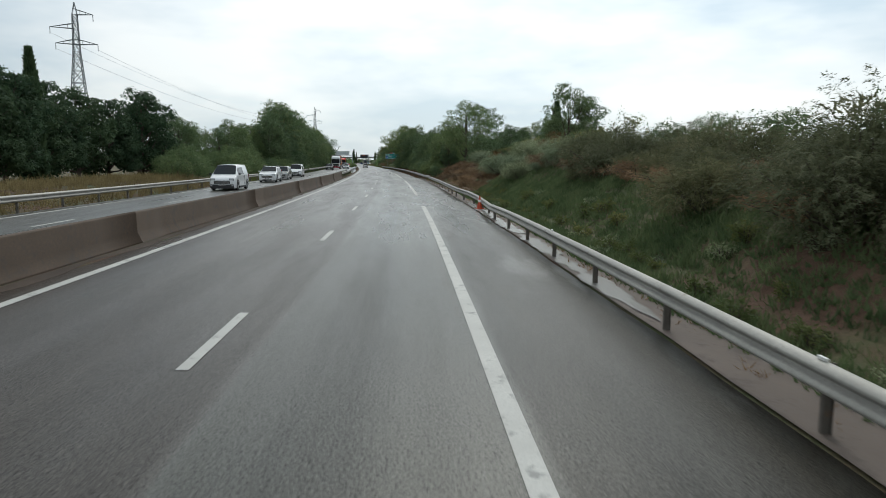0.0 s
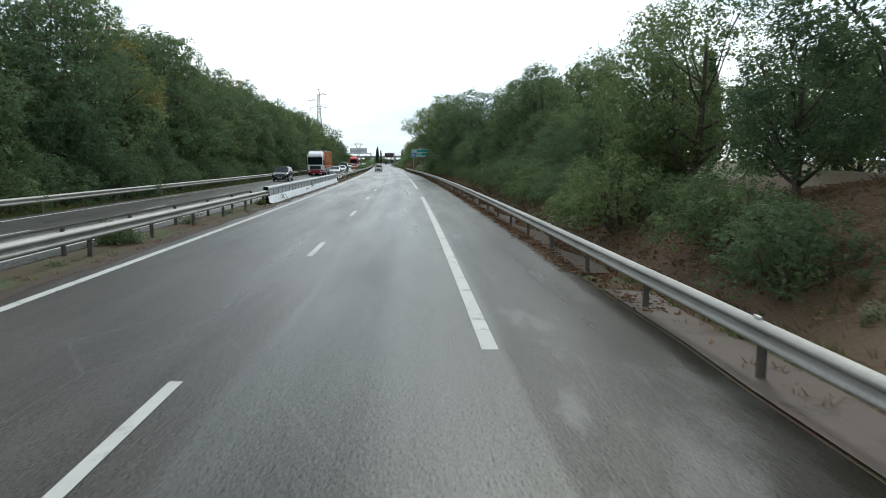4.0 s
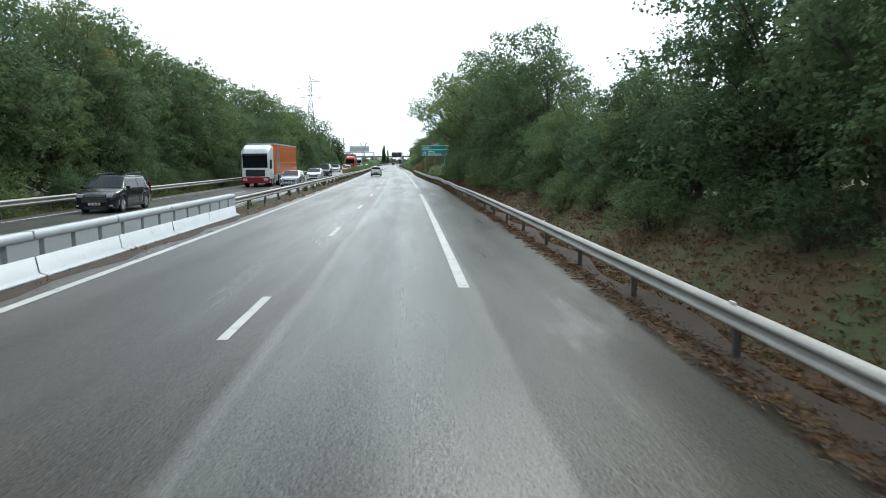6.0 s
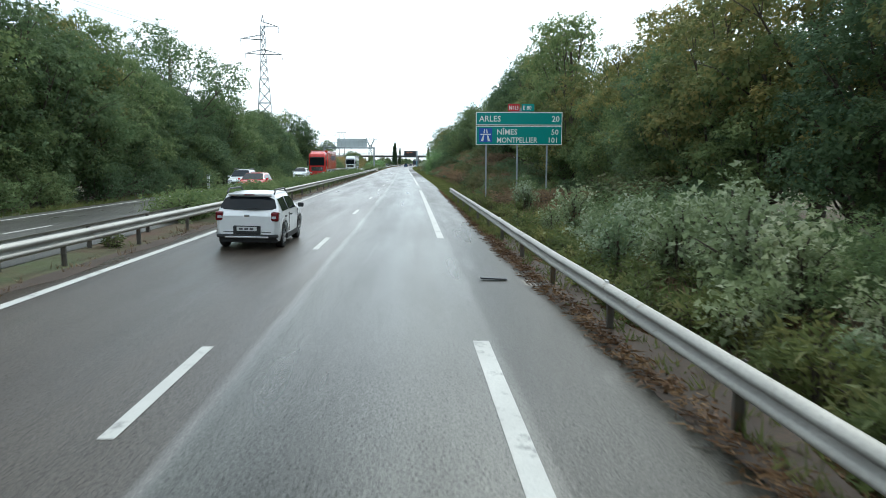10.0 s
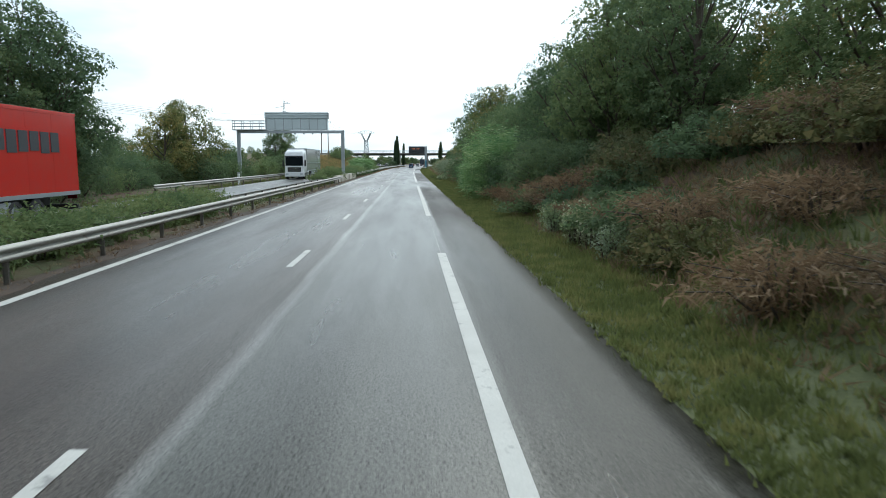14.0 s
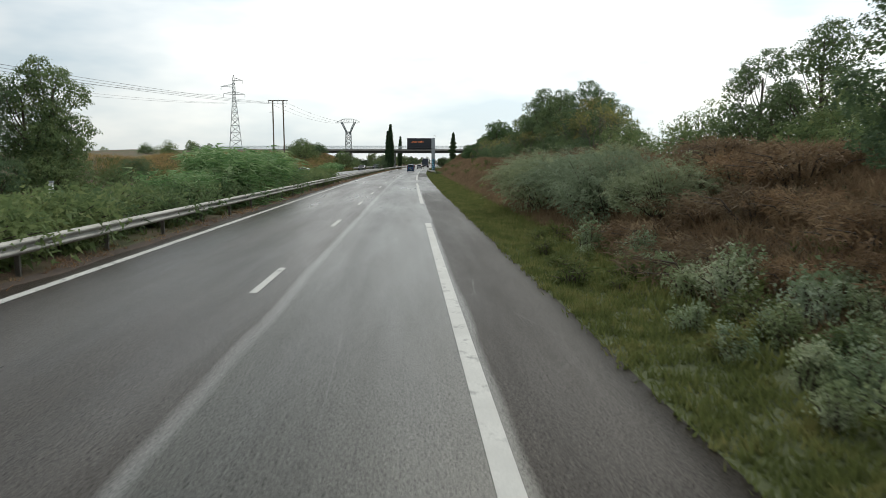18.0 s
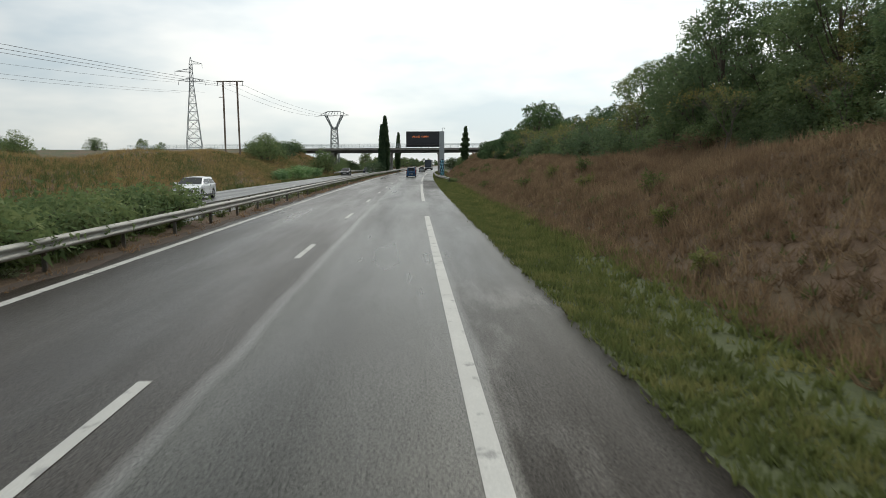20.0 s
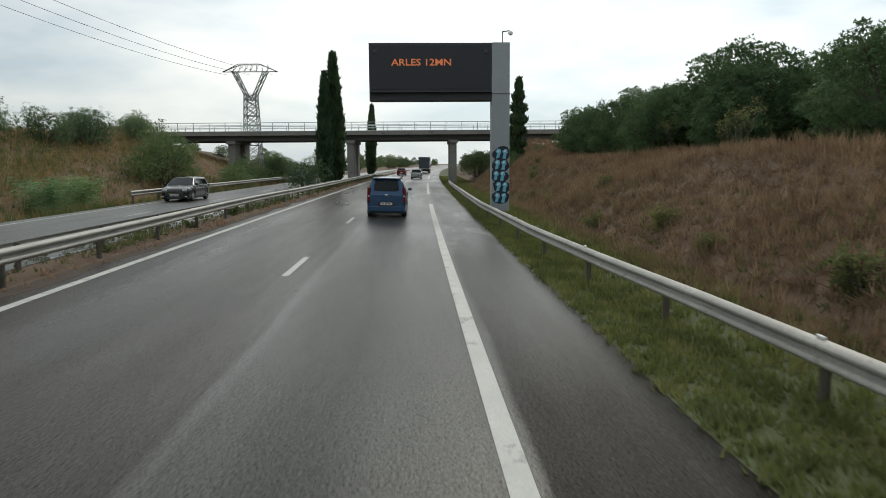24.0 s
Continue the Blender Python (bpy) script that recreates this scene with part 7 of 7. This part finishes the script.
    if dark_skirt:
        slab("skid_plate", thing, -W * 0.33, W * 0.33, -half - 0.05, -half + 0.02, clear + 0.10, clear + 0.15, M["chrome"], "silver bumper insert", 0.01)
    slab("badge", thing, -0.07, 0.07, -half - 0.012, -half + 0.05, belt_z * 0.90, belt_z * 0.96, M["chrome"], "small chrome badge", 0.01)
    return thing


def lorry(name, m, cab_paint, box_paint, label, trailer=13.4, bumper=None, bars_on=None, emblem=None, frame_lines=True):
    """An articulated lorry, nose towards +y from the origin."""
    thing = empty(name, m, label, "lorry")
    ys = [0.0, -0.10, -0.25, -0.9, -1.6, -2.2]
    bm = bmesh.new()
    prev = None
    for y, w, t in zip(ys, (1.12, 1.2, 1.24, 1.25, 1.25, 1.24), (2.98, 3.22, 3.42, 3.72, 3.80, 3.82)):
        ring = [bm.verts.new(c) for c in ((-w, y, 0.75), (-w, y, 2.2), (-w * 0.985, y, t - 0.25), (-w * 0.8, y, t), (w * 0.8, y, t), (w * 0.985, y, t - 0.25), (w, y, 2.2), (w, y, 0.75))]
        if prev:
            for i in range(8):
                bm.faces.new((prev[i], prev[(i + 1) % 8], ring[(i + 1) % 8], ring[i]))
        else:
            bm.faces.new(ring)
        prev = ring
    bm.faces.new(list(reversed(prev)))
    part("cab", bm, cab_paint, thing)
    slab("windscreen", thing, -1.10, 1.10, -0.10, 0.02, 1.72, 2.84, M["glass_dark"], "dark windscreen", 0.03)
    slab("sun_visor", thing, -1.08, 1.08, -0.16, 0.12, 2.86, 2.99, M["trim"], "dark sun visor", 0.02)
    slab("grille", thing, -0.85, 0.85, -0.02, 0.035, 0.95, 1.55, M["trim"], "black grille", 0.02)
    for z in (1.06, 1.2, 1.34, 1.46):
        slab("grille_bar", thing, -0.8, 0.8, 0.03, 0.05, z - 0.02, z + 0.02, M["chrome"] if bumper is None else M["trim"], "", 0.0)
    slab("bumper", thing, -1.23, 1.23, -0.9, 0.08, 0.35, 0.90, bumper or cab_paint, "", 0.05)
    for sx in (-1, 1):
        slab("headlamp", thing, sx * 0.72, sx * 1.12, 0.0, 0.10, 0.58, 0.78, M["lamp_clear"], "clear headlamp", 0.03)
        slab("side_window", thing, sx * 1.235, sx * 1.262, -1.15, -0.35, 1.75, 2.45, M["glass_dark"], "dark side window", 0.01)
        slab("mirror", thing, sx * 1.30, sx * 1.48, -0.10, 0.06, 1.65, 2.45, M["trim"], "black wing mirror", 0.04)
        slab("step", thing, sx * 1.0, sx * 1.24, -1.2, -0.55, 0.35, 0.75, M["trim"], "", 0.03)
        slab("fuel_tank", thing, sx * 0.75, sx * 1.2, -4.6, -3.0, 0.45, 1.0, M["rim"], "metal fuel tank", 0.1)
        slab("side_guard", thing, sx * 1.2, sx * 1.24, -12.0, -6.6, 0.5, 0.95, M["grey_paint"], "", 0.01)
        for y in (-1.45, -5.2):
            add_wheel(thing, sx * 1.08, y, 0.5, 0.32)
        for y in (-10.6, -11.9, -13.2):
            add_wheel(thing, sx * 1.08, y, 0.5, 0.36)
    slab("chassis", thing, -0.45, 0.45, -15.6, -0.8, 0.65, 1.0, M["trim"], "dark chassis", 0.02)
    y0, y1 = -2.75, -2.75 - trailer
    slab("trailer", thing, -1.26, 1.26, y1, y0, 1.12, 3.95, box_paint, "tall trailer body", 0.04)
    slab("trailer_sill", thing, -1.275, 1.275, y1 - 0.01, y0 + 0.01, 1.02, 1.16, M["grey_paint"], "grey trailer rail", 0.0)
    slab("trailer_top_rail", thing, -1.275, 1.275, y1 - 0.01, y0 + 0.01, 3.84, 3.97, M["grey_paint"] if frame_lines else box_paint, "", 0.01)
    for sx in (-1, 1):
        for y in np.linspace(y0 - 0.05, y1 + 0.05, 9):
            slab("side_post", thing, sx * 1.255, sx * 1.263, y - 0.02, y + 0.02, 1.14, 3.86, box_paint, "", 0.0)
        slab("side_band", thing, sx * 1.255, sx * 1.27, y1, y0, 2.12, 2.16, M["grey_paint"] if frame_lines else box_paint, "", 0.0)
    slab("rear_bumper", thing, -1.2, 1.2, y1 - 0.05, y1 + 0.1, 0.45, 0.65, M["trim"], "", 0.02)
    for sx in (-1, 1):
        slab("tail_lamp", thing, sx * 0.8, sx * 1.15, y1 - 0.06, y1, 0.85, 1.0, M["tail_red"], "red tail lamp", 0.02)
    if bars_on:
        # unreadable lettering along the sides
        for sx in (-1, 1):
            for i in range(11):
                y = y0 - 5.2 - i * 0.66
                slab("lettering_bar", thing, sx * 1.262, sx * 1.279, y - 0.27, y + 0.27, 2.50 + 0.04 * (i % 3), 3.22, bars_on, "dark letter-sized bar", 0.0)
    if emblem:
        for sx in (-1, 1):
            for r, mat in ((1.0, emblem), (0.35, box_paint)):
                bm = bmesh.new()
                x = sx * (1.276 + (0.004 if r < 1 else 0))
                bm.faces.new([bm.verts.new((x, y0 - 1.7 + r * 0.9 * math.cos(a), 2.55 + r * 1.05 * math.sin(a))) for a in (2 * math.pi * j / 24 for j in range(24))])
                part("emblem", bm, mat, thing, "plain round emblem")
    return thing


def oncoming(s, e):
    return at(s, e, FAR_Z, 180)


def ahead(s, e):
    x = at(s, e, own_z(e))
    return x @ Matrix.Rotation(math.atan(FALL), 4, "Y")


white, silver, blue, black_p, navy = paint("white_paint", (0.84, 0.85, 0.86), 0.0), paint("silver_paint", (0.42, 0.44, 0.46), 0.6), paint("blue_paint", (0.026, 0.075, 0.16), 0.35), paint("black_paint", (0.012, 0.013, 0.015), 0.0), paint("dark_blue_paint", (0.02, 0.028, 0.052), 0.0)
maroon, red, grey_p, orange_p = paint("maroon_paint", (0.16, 0.02, 0.025)), paint("red_paint", (0.62, 0.035, 0.03), 0.0), paint("grey_tarpaulin", (0.34, 0.34, 0.33), 0.0), paint("orange_tarpaulin", (0.80, 0.17, 0.035), 0.0)
car("car", ahead(258.9, -1.75), white, "white compact hatchback with black trim, roof rails and dark rear window", L=4.05, W=1.74, H=1.53, hood=1.02, hood_len=0.95, belt_z=0.98, wheel=0.33, clear=0.22, roof_rails=True, dark_skirt=True)
car("van", ahead(600.7, 1.42), blue, "dark blue family van with a tall square tail", L=4.4, W=1.80, H=1.80, hood=1.08, hood_len=0.85, screen=0.95, roof_end=0.03, tail=0.16, belt_z=1.08, wheel=0.33, clear=0.2, roof_rails=True, box_tail=True, category="van")
car("car", ahead(676, 1.75), silver, "silver hatchback driving ahead in the lane", H=1.55)
car("car", ahead(704, -1.9), maroon, "dark maroon car in the fast lane", H=1.45)
lorry("lorry", ahead(752, 1.8), navy, paint("dark_box_paint", (0.045, 0.055, 0.075), 0.0), "dark blue lorry far ahead in the lane")
# opposite carriageway
OUT, INN = -11.5, -8.5
car("van", oncoming(57.2, -10.8), white, "white delivery van with a dark windscreen", L=5.1, W=1.95, H=1.95, hood=1.15, hood_len=0.75, screen=1.0, roof_end=0.03, tail=0.1, belt_z=1.15, wheel=0.34, box_tail=False, category="van", panel=True, dark_skirt=True)
car("car", oncoming(78, -11.2), white, "white sport utility car with a black grille", L=4.6, W=1.83, H=1.66, hood=1.08, belt_z=1.05, wheel=0.36, clear=0.22, roof_rails=True, box_tail=True)
car("car", oncoming(89, OUT), grey_p, "dark grey car on the opposite carriageway", L=4.3, H=1.6)
car("van", oncoming(103, OUT), white, "small white van on the opposite carriageway", L=4.3, W=1.8, H=1.82, hood=1.05, hood_len=0.8, roof_end=0.03, tail=0.12, belt_z=1.05, category="van", panel=True, dark_skirt=True)
car("car", oncoming(177.5, -11.3), black_p, "black sport utility car on the opposite carriageway", L=4.5, W=1.84, H=1.66, hood=1.05, belt_z=1.02, wheel=0.36, clear=0.22, roof_rails=True, box_tail=True)
lorry("lorry", oncoming(207, -10.9), white, orange_p, "white lorry with a red bumper and an orange trailer", bumper=paint("dark_red_paint", (0.35, 0.03, 0.05)), emblem=paint("grey_emblem", (0.33, 0.36, 0.40), 0.0))
car("car", oncoming(209.5, -8.0), silver, "silver saloon car on the opposite carriageway", L=4.5, H=1.45)
car("car", oncoming(231, INN), white, "white hatchback on the opposite carriageway", H=1.47)
car("van", oncoming(249.5, -9.2), navy, "dark minivan on the opposite carriageway", L=4.9, W=1.9, H=1.95, hood=1.12, hood_len=0.8, screen=0.95, roof_end=0.03, tail=0.12, belt_z=1.12, box_tail=True, category="van")
car("car", oncoming(289, INN), red, "small red hatchback on the opposite carriageway", H=1.47)
car("car", oncoming(298, OUT), white, "white estate car with a roof box", H=1.6, box_tail=True, roof_rails=True)
car("car", oncoming(331, OUT), white, "white hatchback behind the median bushes")
lorry("lorry", oncoming(343, -10.9), red, red, "bright red lorry with dark lettering bars on the trailer", bars_on=M["dark_case"], frame_lines=False)
lorry("lorry", oncoming(421.8, -11.9), white, grey_p, "white lorry with a grey tarpaulin trailer")
car("car", oncoming(520, OUT), white, "white hatchback beyond the median bushes", H=1.45)
car("car", oncoming(612, -11.9), black_p, "black hatchback on the opposite carriageway", L=4.3, H=1.48)
car("car", oncoming(651, OUT), navy, "dark car under the bridge")
for group in PROTO.values():
    for ob in group:
        if ob.get("first"):
            for o in list(ob.children_recursive) + [ob]:
                bpy.data.objects.remove(o)
